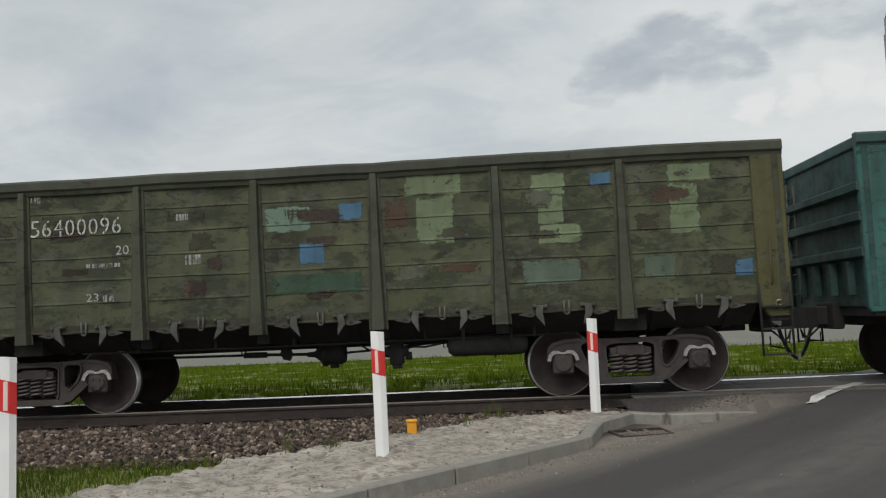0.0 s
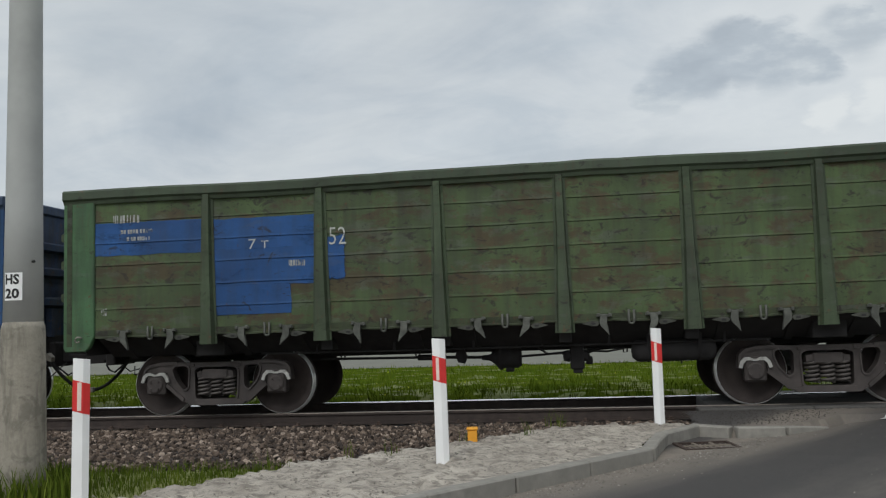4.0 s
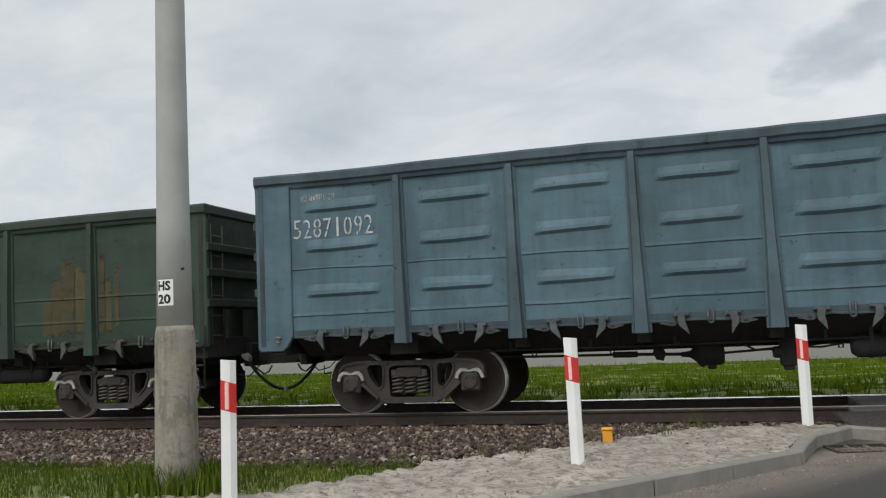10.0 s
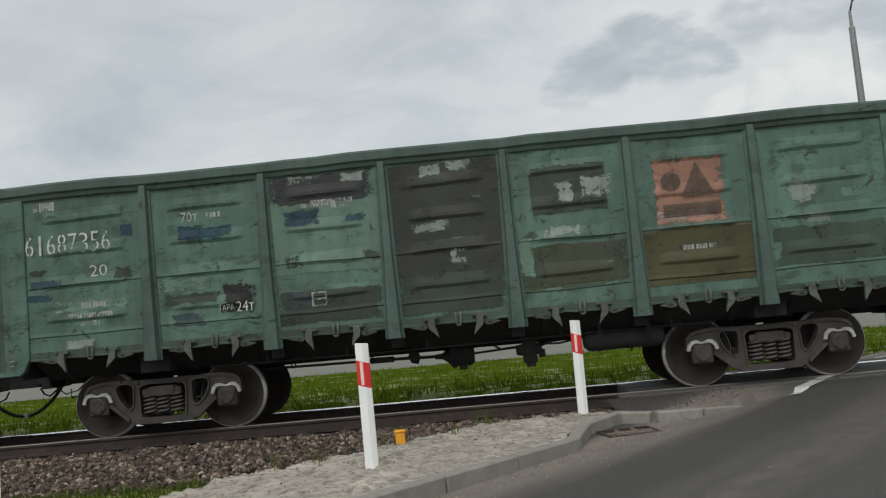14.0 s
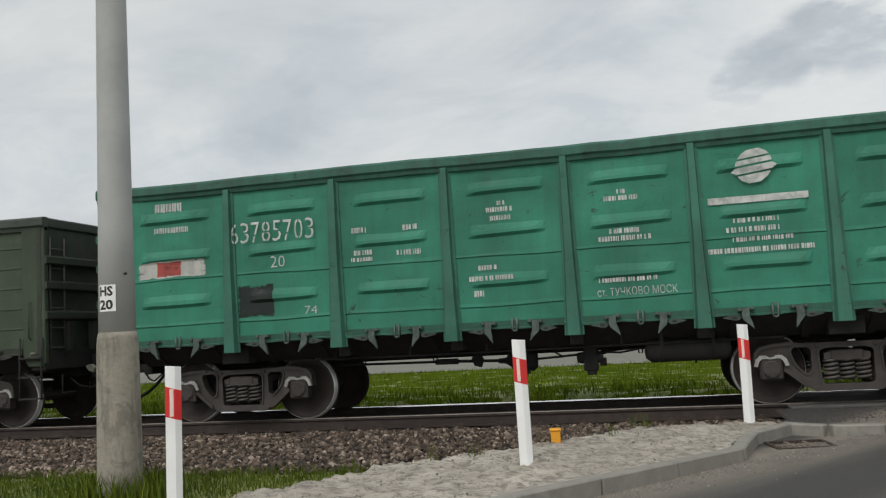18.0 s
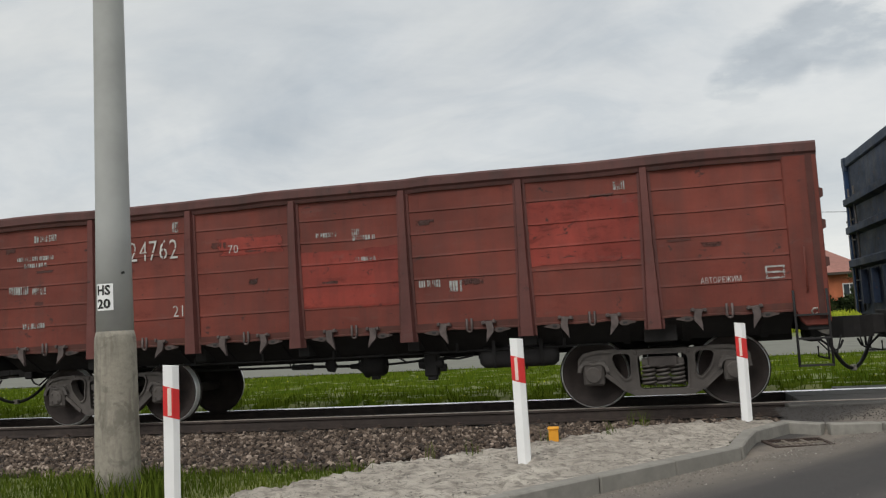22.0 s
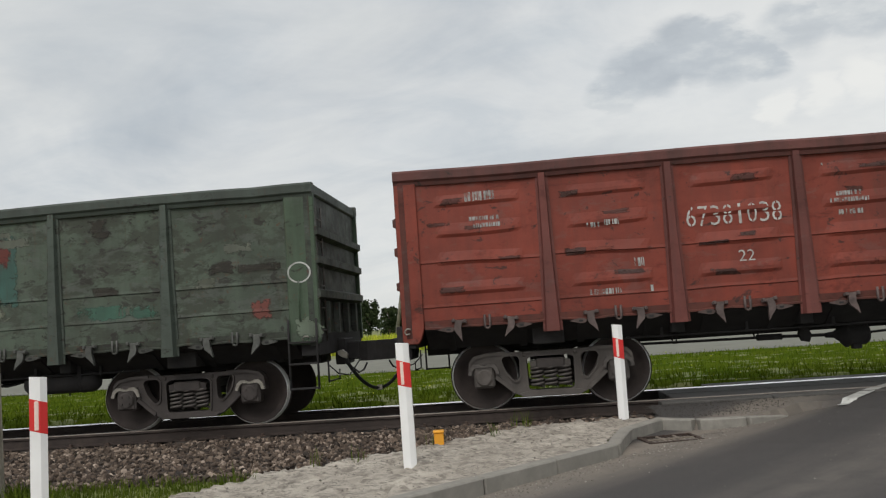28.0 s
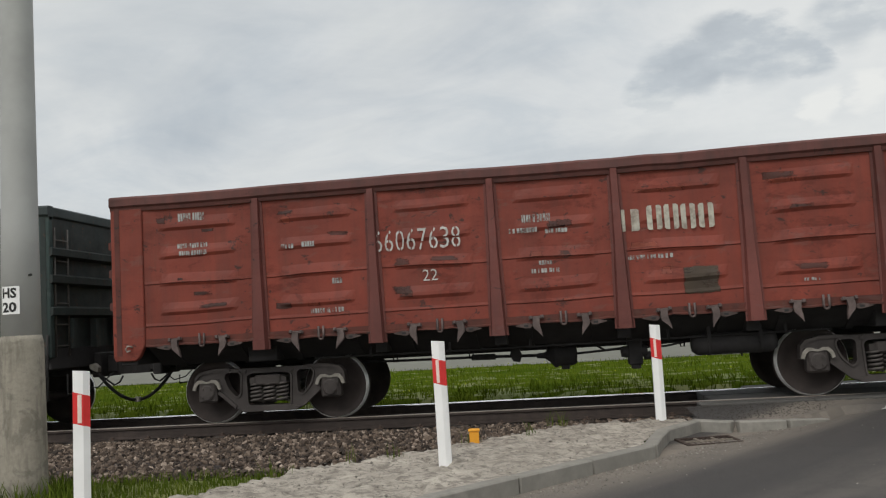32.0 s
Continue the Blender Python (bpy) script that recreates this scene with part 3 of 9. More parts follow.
def street_z(s, d):
    """Height of the asphalt, with the low gutter at the drain."""
    x, y = on_road(s, d)
    z = road_z(y) - 0.012 * abs(d - 4) / 4
    if y < lip_y(x) - 0.06 and y > 8.0:
        low = min(z, -0.218)
        z += (low - z) * smooth(1.5, 0.0, d)
    return z


def ground_z(y):
    return float(np.interp(y, (-40, 0, 6.0, 8.7, 15.4, 16.4, 34, 60), (-0.5, -0.46, -0.46, -0.46, -0.46, -0.13, -0.23, -0.20)))


def make_ground():
    bm = bmesh.new()
    xs = [-3000, -400, -120, -60, -40, -20, 0, 20, 40, 60, 120, 400, 3000]
    ys = [-3000, -300, -40, 0, 3, 6, 7, 8, 8.7, 15.4, 16.4, 20, 26, 34, 44, 60, 120, 400, 3000]
    rows = [[bm.verts.new((x, y, ground_z(y))) for x in xs] for y in ys]
    for a, b in zip(rows, rows[1:]):
        for i in range(len(xs) - 1):
            bm.faces.new((a[i], a[i + 1], b[i + 1], b[i]))
    thing("ground", "flat green meadow and earth reaching the horizon", "ground", mesh_of("ground", bm, M_GROUND), kind="structure")

    # asphalt road crossing the track at a slant
    bm = bmesh.new()
    ss = [-70, -40, -20, -10, -6] + [-4 + 0.5 * i for i in range(60)] + [27, 29, 32, 40, 60, 90]
    ds = [0.10, 1.0, 2.0, 3.0, 4.0, 5.0, 6.0, 7.0, 7.9]
    rows = []
    for s in ss:
        row = []
        for d in ds:
            x, y = on_road(s, d)
            row.append(bm.verts.new((x, y, street_z(s, d))))
        rows.append(row)
    for s, a, b in zip(ss, rows, rows[1:]):
        for i in range(len(ds) - 1):
            c = sum((v.co.y for v in (a[i], a[i + 1], b[i + 1], b[i]))) / 4
            if not (TRACK - 1.1 < c < TRACK + 1.1) and not (i == 0 and 4.0 <= s < 9.5):
                bm.faces.new((a[i], b[i], b[i + 1], a[i + 1]))
    thing("road", "worn grey asphalt road with pale dusty wheel tracks", "road", mesh_of("road", bm, M_ASPHALT), kind="structure")

    # asphalt apron: gutter with the drain, and the corner beside the crossing
    verts, faces, index = [], [], {}
    for i in range(82):
        for j in range(66):
            s, d = 4.0 + 5.5 * i / 81, -3.0 + 4.0 * j / 65
            x, y = on_road(s, d)
            edge = float(np.interp(y, BEND_Y, BEND_X)) - 0.02
            if (x > edge or y < 9.0 and d > 0.1) and y < 12.03 and x > 0.1:
                index[i, j] = len(verts)
                verts.append((x, y, street_z(s, d) if d > 0.05 or y < 11.1 else max(-0.10, road_z(y) - 0.012)))
    for (i, j), a in index.items():
        q = [index.get(k) for k in ((i + 1, j), (i + 1, j + 1), (i, j + 1))]
        if None not in q:
            faces.append((a, *q))
    thing("road_apron", "dark patched asphalt with a low gutter beside the crossing", "road", arrays("road_apron", verts, faces, M_ASPHALT), kind="structure")

    # farm road behind the far meadow
    bm = bmesh.new()
    xs = np.linspace(-260, 60, 41)
    near = [bm.verts.new((x, 28.0 - 0.05 * x + 0.5 * noise.noise((x * 0.1, 3, 0)), -0.17)) for x in xs]
    far = [bm.verts.new((x, 46.0 - 0.05 * x + 0.7 * noise.noise((x * 0.07, 9, 0)), -0.185)) for x in xs]
    for i in range(len(xs) - 1):
        bm.faces.new((near[i], near[i + 1], far[i + 1], far[i]))
    m = plain("bleached_gravel_road", (0.140, 0.140, 0.114), 0.95, 0.0, 0.18, 1.5, 0.3, True)
    thing("farm_road", "pale gravel farm road along the railway", "road", mesh_of("farm_road", bm, m), kind="structure")


VERGE_X = (-12.0, -5.75, -4.95, -4.0, -3.44, -3.12, -2.78, -2.2, -1.64, -1.07, -0.43, 0.1, 1.1)
VERGE_Y = (6.0, 6.35, 6.46, 6.75, 7.24, 7.82, 8.5, 8.9, 9.5, 10.05, 10.85, 11.1, 11.25)


def verge_top(x):
    return float(np.interp(x, VERGE_X, VERGE_Y))


def kerb_y(x):
    if x < 0.714:
        return KERB0.y + (x - KERB0.x) * ROAD.y / ROAD.x
    return float(np.interp(x, BEND_X, BEND_Y))


def make_verge():
    """Pale trampled gravel between kerb and ballast."""
    step = 0.045
    verts, faces, index = [], [], {}
    for i in range(int(13.5 / step)):
        x = -12.0 + i * step
        for j in range(int(10.0 / step)):
            y = 1.4 + j * step
            edge = 0.12 * noise.noise((x * 2.2, y * 2.2, 0)) + 0.05 * noise.noise((x * 9, y * 9, 4))
            if kerb_y(x) - 0.09 < y < verge_top(x) + edge and x < 1.42:
                rough = noise.noise((x * 3, y * 3, 1)) * 0.022 + noise.noise((x * 7, y * 9, 2)) * 0.034 - 0.085 * max(0.0, noise.noise((x * 5, y * 8, 5)) - 0.10)
                lump = max(0.0, noise.noise((x * 14, y * 14, 7)) - 0.22) * 0.06
                index[i, j] = len(verts)
                near = max(0.0, 1 - (y - kerb_y(x)) / 0.25)
                verts.append((x, y, VERGE - 0.012 - 0.03 * max(0, 6.6 - y) / 3 + (rough + lump) * (1 - 0.8 * near)))
    for (i, j), a in index.items():
        q = [index.get(k) for k in ((i + 1, j), (i + 1, j + 1), (i, j + 1))]
        if None not in q:
            faces.append((a, *q))
    me = arrays("verge", verts, faces, M_SAND)
    for p in me.polygons:
        p.use_smooth = True
    thing("verge", "pale dusty gravel verge with footprints and lumps", "verge", me, kind="structure")


def make_kerb():
    top = thing("kerb", "grey concrete kerb stones along the verge, dirty and slightly uneven", "kerb", kind="structure")
    bm = bmesh.new()
    box(bm, 0.004, 0.992, -0.0, 0.15, -0.30, 0.0, 0, 0.014)
    stone = mesh_of("kerb_stone", bm, M_KERB)
    yaw = math.degrees(math.atan2(ROAD.y, ROAD.x))
    rnd = random.Random(4)
    for k in range(-12, 4):
        x, y = on_road(k * 1.0 - 0.12, 0.0)
        z = VERGE - 0.03 * max(0, 6.6 - y) / 3
        piece("kerb_stone", stone, top, pose(x, y, z + rnd.uniform(-0.006, 0.006), 0, 0, yaw + rnd.uniform(-0.5, 0.5)) @ pose(0, -0.15, 0))
    # bent end of the kerb at the crossing
    def slab(a, b, za, zb, w=0.15):
        p, q = Vector((*a, 0)), Vector((*b, 0))
        d = (q - p).normalized()
        n = Vector((d.y, -d.x, 0)) * w
        bm = bmesh.new()
        vs = []
        for base, z in ((p, za), (q, zb)):
            for off in (Vector((0, 0, 0)), n):
                for h in (z, z - 0.3):
                    vs.append(bm.verts.new((base.x + off.x, base.y + off.y, h)))
        for f in ((0, 2, 3, 1), (4, 5, 7, 6), (0, 4, 6, 2), (1, 3, 7, 5), (0, 1, 5, 4), (2, 6, 7, 3)):
            bm.faces.new([vs[i] for i in f])
        bmesh.ops.bevel(bm, geom=list(bm.edges), offset=0.014, segments=1, affect="EDGES")
        part("kerb_stone", bm, M_KERB, top)
    ends = ((0.70, 9.11, 0.0), (0.80, 9.60, 0.0), (0.95, 10.20, 0.003), (1.50, 11.02, 0.006), (1.93, 10.74, 0.0), (2.50, 10.86, -0.02), (3.05, 11.22, -0.075))
    for (xa, ya, za), (xb, yb, zb) in zip(ends, ends[1:]):
        slab((xa, ya), (xb, yb), VERGE + za, VERGE + zb)


def make_drain():
    d = thing("drain_grate", "rusty cast-iron road drain grate set in the asphalt", "drain", m=pose(1.50, 10.02, -0.222, 2, 0, 12))
    bm = bmesh.new()
    for a in ((-0.32, 0.32, -0.22, -0.18), (-0.32, 0.32, 0.18, 0.22), (-0.32, -0.28, -0.178, 0.178), (0.28, 0.32, -0.178, 0.178)):
        box(bm, a[0], a[1], a[2], a[3], -0.05, 0.022)
    part("grate_frame", bm, M_IRON, d)
    for a in ((-0.28, 0.28, -0.018, 0.018), (-0.118, -0.082, -0.178, -0.02), (-0.118, -0.082, 0.02, 0.178), (0.082, 0.118, -0.178, -0.02), (0.082, 0.118, 0.02, 0.178)):
        bm = bmesh.new()
        box(bm, a[0], a[1], a[2], a[3], -0.04, 0.020, 0, 0.004)
        part("cross_bar", bm, M_DUST_IRON, d, "dusty pale cross bar")
    bm = bmesh.new()
    box(bm, -0.012, 0.012, -0.178, 0.178, -0.045, 0.008, 0, 0.003)
    bar = mesh_of("grate_bar", bm, M_IRON)
    for i in range(9):
        if i not in (2, 6):
            piece("grate_bar", bar, d, pose(-0.24 + 0.06 * i, 0, 0))
    # shallow black slab, its colour giving the darkness of a deep pit
    bm = bmesh.new()
    box(bm, -0.28, 0.28, -0.18, 0.18, -0.09, -0.055)
    part("grate_pit", bm, M_INK, d)


def make_lines():
    def stripe(name, label, s0, s1, d0, d1, lift=0.006, n=24):
        bm = bmesh.new()
        row = []
        for i in range(n + 1):
            s = s0 + (s1 - s0) * i / n
            pair = []
            for d in (d0, d1):
                x, y = on_road(s, d)
                pair.append(bm.verts.new((x, y, street_z(s, d) + lift)))
            row.append(pair)
        for a, b in zip(row, row[1:]):
            bm.faces.new((a[0], b[0], b[1], a[1]))
        thing(name, label, "road marking", mesh_of(name, bm, M_LINE), kind="structure")
    stripe("centre_line", "worn solid white centre line on the asphalt", -30, 5.0, 3.86, 4.00, n=60)
    stripe("edge_line", "worn white edge line beside the crossing", 7.65, 9.45, 0.86, 1.02, 0.016)
    stripe("edge_line", "worn white edge line beyond the track", 11.6, 24.0, 0.62, 0.75, n=40)
    bm = bmesh.new()
    bm.faces.new([bm.verts.new((x, y, road_z(y) + 0.008)) for x, y in ((6.9, 14.66), (9.6, 15.22), (9.58, 15.36), (6.87, 14.80))])
    thing("stop_line", "worn white line on the asphalt behind the rails", "road marking", mesh_of("stop_line", bm, M_LINE), kind="structure")


# ---- track ----
def make_track():
    tr = thing("railway_track", "single railway track on brown ballast, shiny rail heads", "railway track", kind="structure")
    half = ((0.0, 0.0), (0.030, -0.002), (0.036, -0.010), (0.036, -0.040), (0.010, -0.052), (0.010, -0.145), (0.070, -0.168), (0.070, -0.180), (0.0, -0.180))
    outline = [(-y, z) for y, z in half[::-1][:-1]] + [(y, z) for y, z in half[1:-1]] + []
    # the far rail turns its polished gauge corner to the road, the near rail its rusty field side
    worn_half = ((-0.038, -0.040), (-0.037, -0.015), (-0.0345, -0.004), (-0.030, -0.002))
    for sgn, lab, head in ((-1, "rusty rail with its head coloured dull, the sky reflection left out", M_DULLHEAD), (1, "rusty rail with a polished gauge corner", M_RAILHEAD)):
        bm = bmesh.new()
        shape = list(outline)
        if sgn > 0:
            k = shape.index((-0.036, -0.040))
            while shape[k][0] < -0.02:
                shape.pop(k)
            shape[k:k] = worn_half
        fs = prism(bm, shape, "x", -520, 160)
        bm.normal_update()
        for f in fs:
            if all(v.co.z > (-0.017 if sgn > 0 and v.co.y < 0 else -0.011) for v in f.verts):
                f.material_index = 1
        piece("rail", mesh_of("rail", bm, M_RAILSIDE, head), tr, pose(0, TRACK + sgn * 0.796, 0), label=lab)
    bm = bmesh.new()
    prism(bm, ((-0.14, -0.40), (0.14, -0.40), (0.11, -0.186), (-0.11, -0.186)), "y", -1.35, 1.35)
    me = mesh_of("sleeper", bm, M_SLEEPER)
    bm = bmesh.new()
    box(bm, -0.05, 0.05, -0.12, 0.12, -0.184, -0.166, 0, 0.006)
    box(bm, -0.02, 0.02, -0.105, -0.06, -0.166, -0.135, 0, 0.006)
    box(bm, -0.02, 0.02, 0.06, 0.105, -0.166, -0.135, 0, 0.006)
    clip = mesh_of("rail_fastening", bm, M_RUST)
    rnd = random.Random(9)
    for i in range(86):
        x = -34 + i * 0.6
        sl = piece("sleeper", me, tr, pose(x + rnd.uniform(-0.02, 0.02), TRACK, rnd.uniform(-0.004, 0.002)))
        if x < 2:
            for sgn in (-1, 1):
                piece("rail_fastening", clip, sl, pose(0, sgn * 0.796, 0))

    # ballast: a bed and loose stones
    prof = ((8.15, -0.30), (8.3, -0.135), (9.3, -0.125), (11.5, -0.165), (12.1, -0.215), (14.3, -0.235), (15.2, -0.24), (15.9, -0.36))
    py, pz = [q[0] for q in prof], [q[1] for q in prof]
    bm = bmesh.new()
    rows = []
    for x in [-520, -200, -60, -30] + [-14 + 0.5 * k for k in range(32)] + [2.0, 2.2, 160]:
        first = max(8.15, verge_top(x) - 0.15) if x < 1.75 else 12.0
        ys = np.linspace(first, 15.9, 14)
        rows.append([bm.verts.new((x, y, float(np.interp(y, py, pz)) if x < 1.9 else -0.25)) for y in ys])
    for a, b in zip(rows, rows[1:]):
        for k in range(13):
            bm.faces.new((a[k], b[k], b[k + 1], a[k + 1]))
    thing("ballast_bed", "bed of brown crushed-stone ballast, darkened for the shade between stones", "ballast", mesh_of("ballast_bed", bm, M_BED), kind="structure")
    # soil of the grass strip beside the verge
    bm = bmesh.new()
    lo = [bm.verts.new((x, verge_top(x) - 0.25, -0.13)) for x in (-60, -30, -14, -10, -7, -5.7, -4.9, -4, -3.4, -3.1, -2.7)]
    hi = [bm.verts.new((v.co.x, 8.5, -0.15)) for v in lo]
    for k in range(len(lo) - 1):
        bm.faces.new((lo[k], lo[k + 1], hi[k + 1], hi[k]))
    thing("grass_soil", "grassy soil between verge and ballast", "ground", mesh_of("grass_soil", bm, M_GROUND), kind="structure")
    rng = np.random.default_rng(7)
    ico = bmesh.new()
    bmesh.ops.create_icosphere(ico, subdivisions=1, radius=1)
    base = np.array([v.co[:] for v in ico.verts])
    tris = np.array([[v.index for v in f.verts] for f in ico.faces])
    ico.free()
    xs, ys, size = [], [], []
    for count, x0, x1, y0, y1, r in ((27000, -12, 1.7, 8.15, 12.2, 0.030), (6000, -26, -12, 8.15, 12.15, 0.040),
                                     (3600, -12, 2.6, 12.55, 13.85, 0.030), (2600, -14, 3.2, 14.0, 15.6, 0.034)):
        xs.append(rng.uniform(x0, x1, count))
        ys.append(rng.uniform(y0, y1, count))
        size.append(r * rng.uniform(0.55, 1.35, count))
    x, y, r = map(np.concatenate, (xs, ys, size))
    top = np.interp(x, VERGE_X, VERGE_Y)
    stay = (y > np.maximum(8.2, top + 0.02) + 0.1 * rng.normal(size=len(x)).clip(-1, 1)) & ~((x > 1.55) & (y > 11.4))
    x, y, r = x[stay], y[stay], r[stay]
    z = np.interp(y, py, pz) + rng.uniform(-0.034, 0.026, len(x))
    k = len(x)
    q = rng.normal(size=(k, 4))
    q /= np.linalg.norm(q, axis=1)[:, None]
    w, a, b, c = q.T
    rot = np.stack([1 - 2 * (b * b + c * c), 2 * (a * b - c * w), 2 * (a * c + b * w), 2 * (a * b + c * w), 1 - 2 * (a * a + c * c),
                    2 * (b * c - a * w), 2 * (a * c - b * w), 2 * (b * c + a * w), 1 - 2 * (a * a + b * b)], -1).reshape(k, 3, 3)
    lumps = base[None] * rng.uniform(0.48, 1.38, (k, len(base), 1)) * rng.uniform(0.55, 1.35, (k, 1, 3))
    verts = np.einsum("kij,kvj->kvi", rot, lumps) * r[:, None, None] + np.stack([x, y, z], -1)[:, None, :]
    faces = (tris[None] + (np.arange(k) * len(base))[:, None, None]).reshape(-1, 3)
    me = bpy.data.meshes.new("ballast_stones")
    me.vertices.add(k * len(base))
    me.vertices.foreach_set("co", verts.reshape(-1).astype(np.float32))
    me.loops.add(len(faces) * 3)
    me.loops.foreach_set("vertex_index", faces.reshape(-1).astype(np.int32))
    me.polygons.add(len(faces))
    me.polygons.foreach_set("loop_start", np.arange(0, len(faces) * 3, 3, dtype=np.int32))
    me.polygons.foreach_set("use_smooth", np.zeros(len(faces), bool))
    me.materials.append(M_STONE)
    me.update(calc_edges=True)
    thing("ballast_stones", "loose brown and grey crushed stones of the track ballast", "ballast", me, kind="stuff")


def make_gravel():
    """Small loose stones on the verge and along the kerb."""
    rng = np.random.default_rng(31)
    spots = []
    for _ in range(2600):
        s, d = rng.uniform(-6, 6.5), 0.17 + abs(rng.normal(0, 0.20))
        x, y = on_road(s, d)
        spots.append((x, y, street_z(s, d) + 0.003, rng.uniform(0.004, 0.013)))
    for _ in range(260):
        s, d = rng.uniform(-4, 8), rng.uniform(0.6, 4.0)
        x, y = on_road(s, d)
        spots.append((x, y, street_z(s, d) + 0.003, rng.uniform(0.003, 0.009)))
    while len(spots) < 4000:
        x, y = rng.uniform(-6, 1.4), rng.uniform(2.5, 11.2)
        if kerb_y(x) + 0.05 < y < verge_top(x) + 0.1:
            spots.append((x, y, VERGE - 0.008 - 0.03 * max(0, 6.6 - y) / 3, rng.uniform(0.005, 0.014) * (1.8 if rng.random() < 0.05 else 1)))
    pebbles(rng, spots, "loose_gravel", "small loose grey stones on verge and gutter", M_PEBBLE)
    spots = []
    while len(spots) < 900:
        x, y = rng.uniform(1.45, 3.4), rng.uniform(11.0, 12.0)
        if y > lip_y(x) + 0.05:
            spots.append((x, y, max(-0.10, road_z(y) - 0.012) + 0.002, rng.uniform(0.005, 0.013)))
    pebbles(rng, spots, "crossing_grit", "dark brown grit on the asphalt beside the rails", M_GRIT)


def pebbles(rng, spots, name, label, mat):
    """Little eight-sided stones at spots of (x, y, z, radius)."""
    base = np.array([(1, 0, 0), (-1, 0, 0), (0, 1, 0), (0, -1, 0), (0, 0, 1), (0, 0, -1)], float)
    tris = np.array([(0, 2, 4), (2, 1, 4), (1, 3, 4), (3, 0, 4), (2, 0, 5), (1, 2, 5), (3, 1, 5), (0, 3, 5)])
    p = np.array(spots)
    k = len(p)
    lumps = base[None] * rng.uniform(0.6, 1.3, (k, 6, 1)) * np.array([1, 1, 0.7])
    a = rng.uniform(0, 6.283, k)
    c, s = np.cos(a), np.sin(a)
    x = lumps[:, :, 0] * c[:, None] - lumps[:, :, 1] * s[:, None]
    y = lumps[:, :, 0] * s[:, None] + lumps[:, :, 1] * c[:, None]
    verts = np.stack([x, y, lumps[:, :, 2]], -1) * p[:, 3][:, None, None] + p[:, None, :3]
    faces = (tris[None] + (np.arange(k) * 6)[:, None, None]).reshape(-1, 3)
    me = arrays(name, verts.reshape(-1, 3), faces, mat)
    me.polygons.foreach_set("use_smooth", np.zeros(len(faces), bool))
    thing(name, label, "gravel", me, kind="stuff")


def make_crossing():
    cr = thing("level_crossing_deck", "dark crossing panels between and beside the rails", "level crossing", kind="structure")
    def slab(x0, x1, y0, y1, z=0.0):
        bm = bmesh.new()
        box(bm, x0 + 0.006, x1 - 0.006, y0, y1, -0.17, z, 0, 0.012)
        part("crossing_panel", bm, M_DECK, cr)
    for i in range(8):
        slab(1.72 + 1.5 * i, 3.22 + 1.5 * i, 12.02, TRACK - 0.836, -0.012)
        slab(1.95 + 1.5 * i, 3.45 + 1.5 * i, TRACK - 0.70, TRACK - 0.02, -0.008)
        slab(1.95 + 1.5 * i, 3.45 + 1.5 * i, TRACK + 0.02, TRACK + 0.70, -0.008)
        slab(2.75 + 1.5 * i, 4.25 + 1.5 * i, TRACK + 0.836, 14.55, -0.012)


def blades(name, label, count, spots, lo, hi, mat, width=0.006, seed=3, lean=0.45):
    """Grass: tapered bent blades at the places that spots(rng, count) gives as x, y, z."""
    rng = np.random.default_rng(seed)
    x, y, z = spots(rng, count)
    k = len(x)
    h = rng.uniform(lo, hi, k)
    a = rng.uniform(0, 2 * np.pi, k)
    t = rng.uniform(0, 2 * np.pi, k)
    b = h * rng.uniform(0.1, lean, k)
    wx, wy = np.cos(a) * width * (0.6 + h), np.sin(a) * width * (0.6 + h)
    bx, by = np.cos(t) * b, np.sin(t) * b
    v = np.empty((k, 5, 3))
    v[:, 0] = np.stack([x - wx, y - wy, z], -1)
    v[:, 1] = np.stack([x + wx, y + wy, z], -1)
    v[:, 2] = np.stack([x + wx * 0.7 + bx * 0.3, y + wy * 0.7 + by * 0.3, z + h * 0.55], -1)
    v[:, 3] = np.stack([x - wx * 0.7 + bx * 0.3, y - wy * 0.7 + by * 0.3, z + h * 0.55], -1)
    v[:, 4] = np.stack([x + bx, y + by, z + h], -1)
    o = (np.arange(k) * 5)[:, None]
    f = np.concatenate([o + [0, 1, 2], o + [0, 2, 3], o + [3, 2, 4]], 1).reshape(-1, 3)
    me = bpy.data.meshes.new(name)
    me.vertices.add(k * 5)
    me.vertices.foreach_set("co", v.reshape(-1).astype(np.float32))
    me.loops.add(len(f) * 3)
    me.loops.foreach_set("vertex_index", f.reshape(-1).astype(np.int32))
    me.polygons.add(len(f))
    me.polygons.foreach_set("loop_start", np.arange(0, len(f) * 3, 3, dtype=np.int32))
    me.materials.append(mat)
    me.update(calc_edges=True)
    return thing(name, label, "grass", me, kind="stuff")


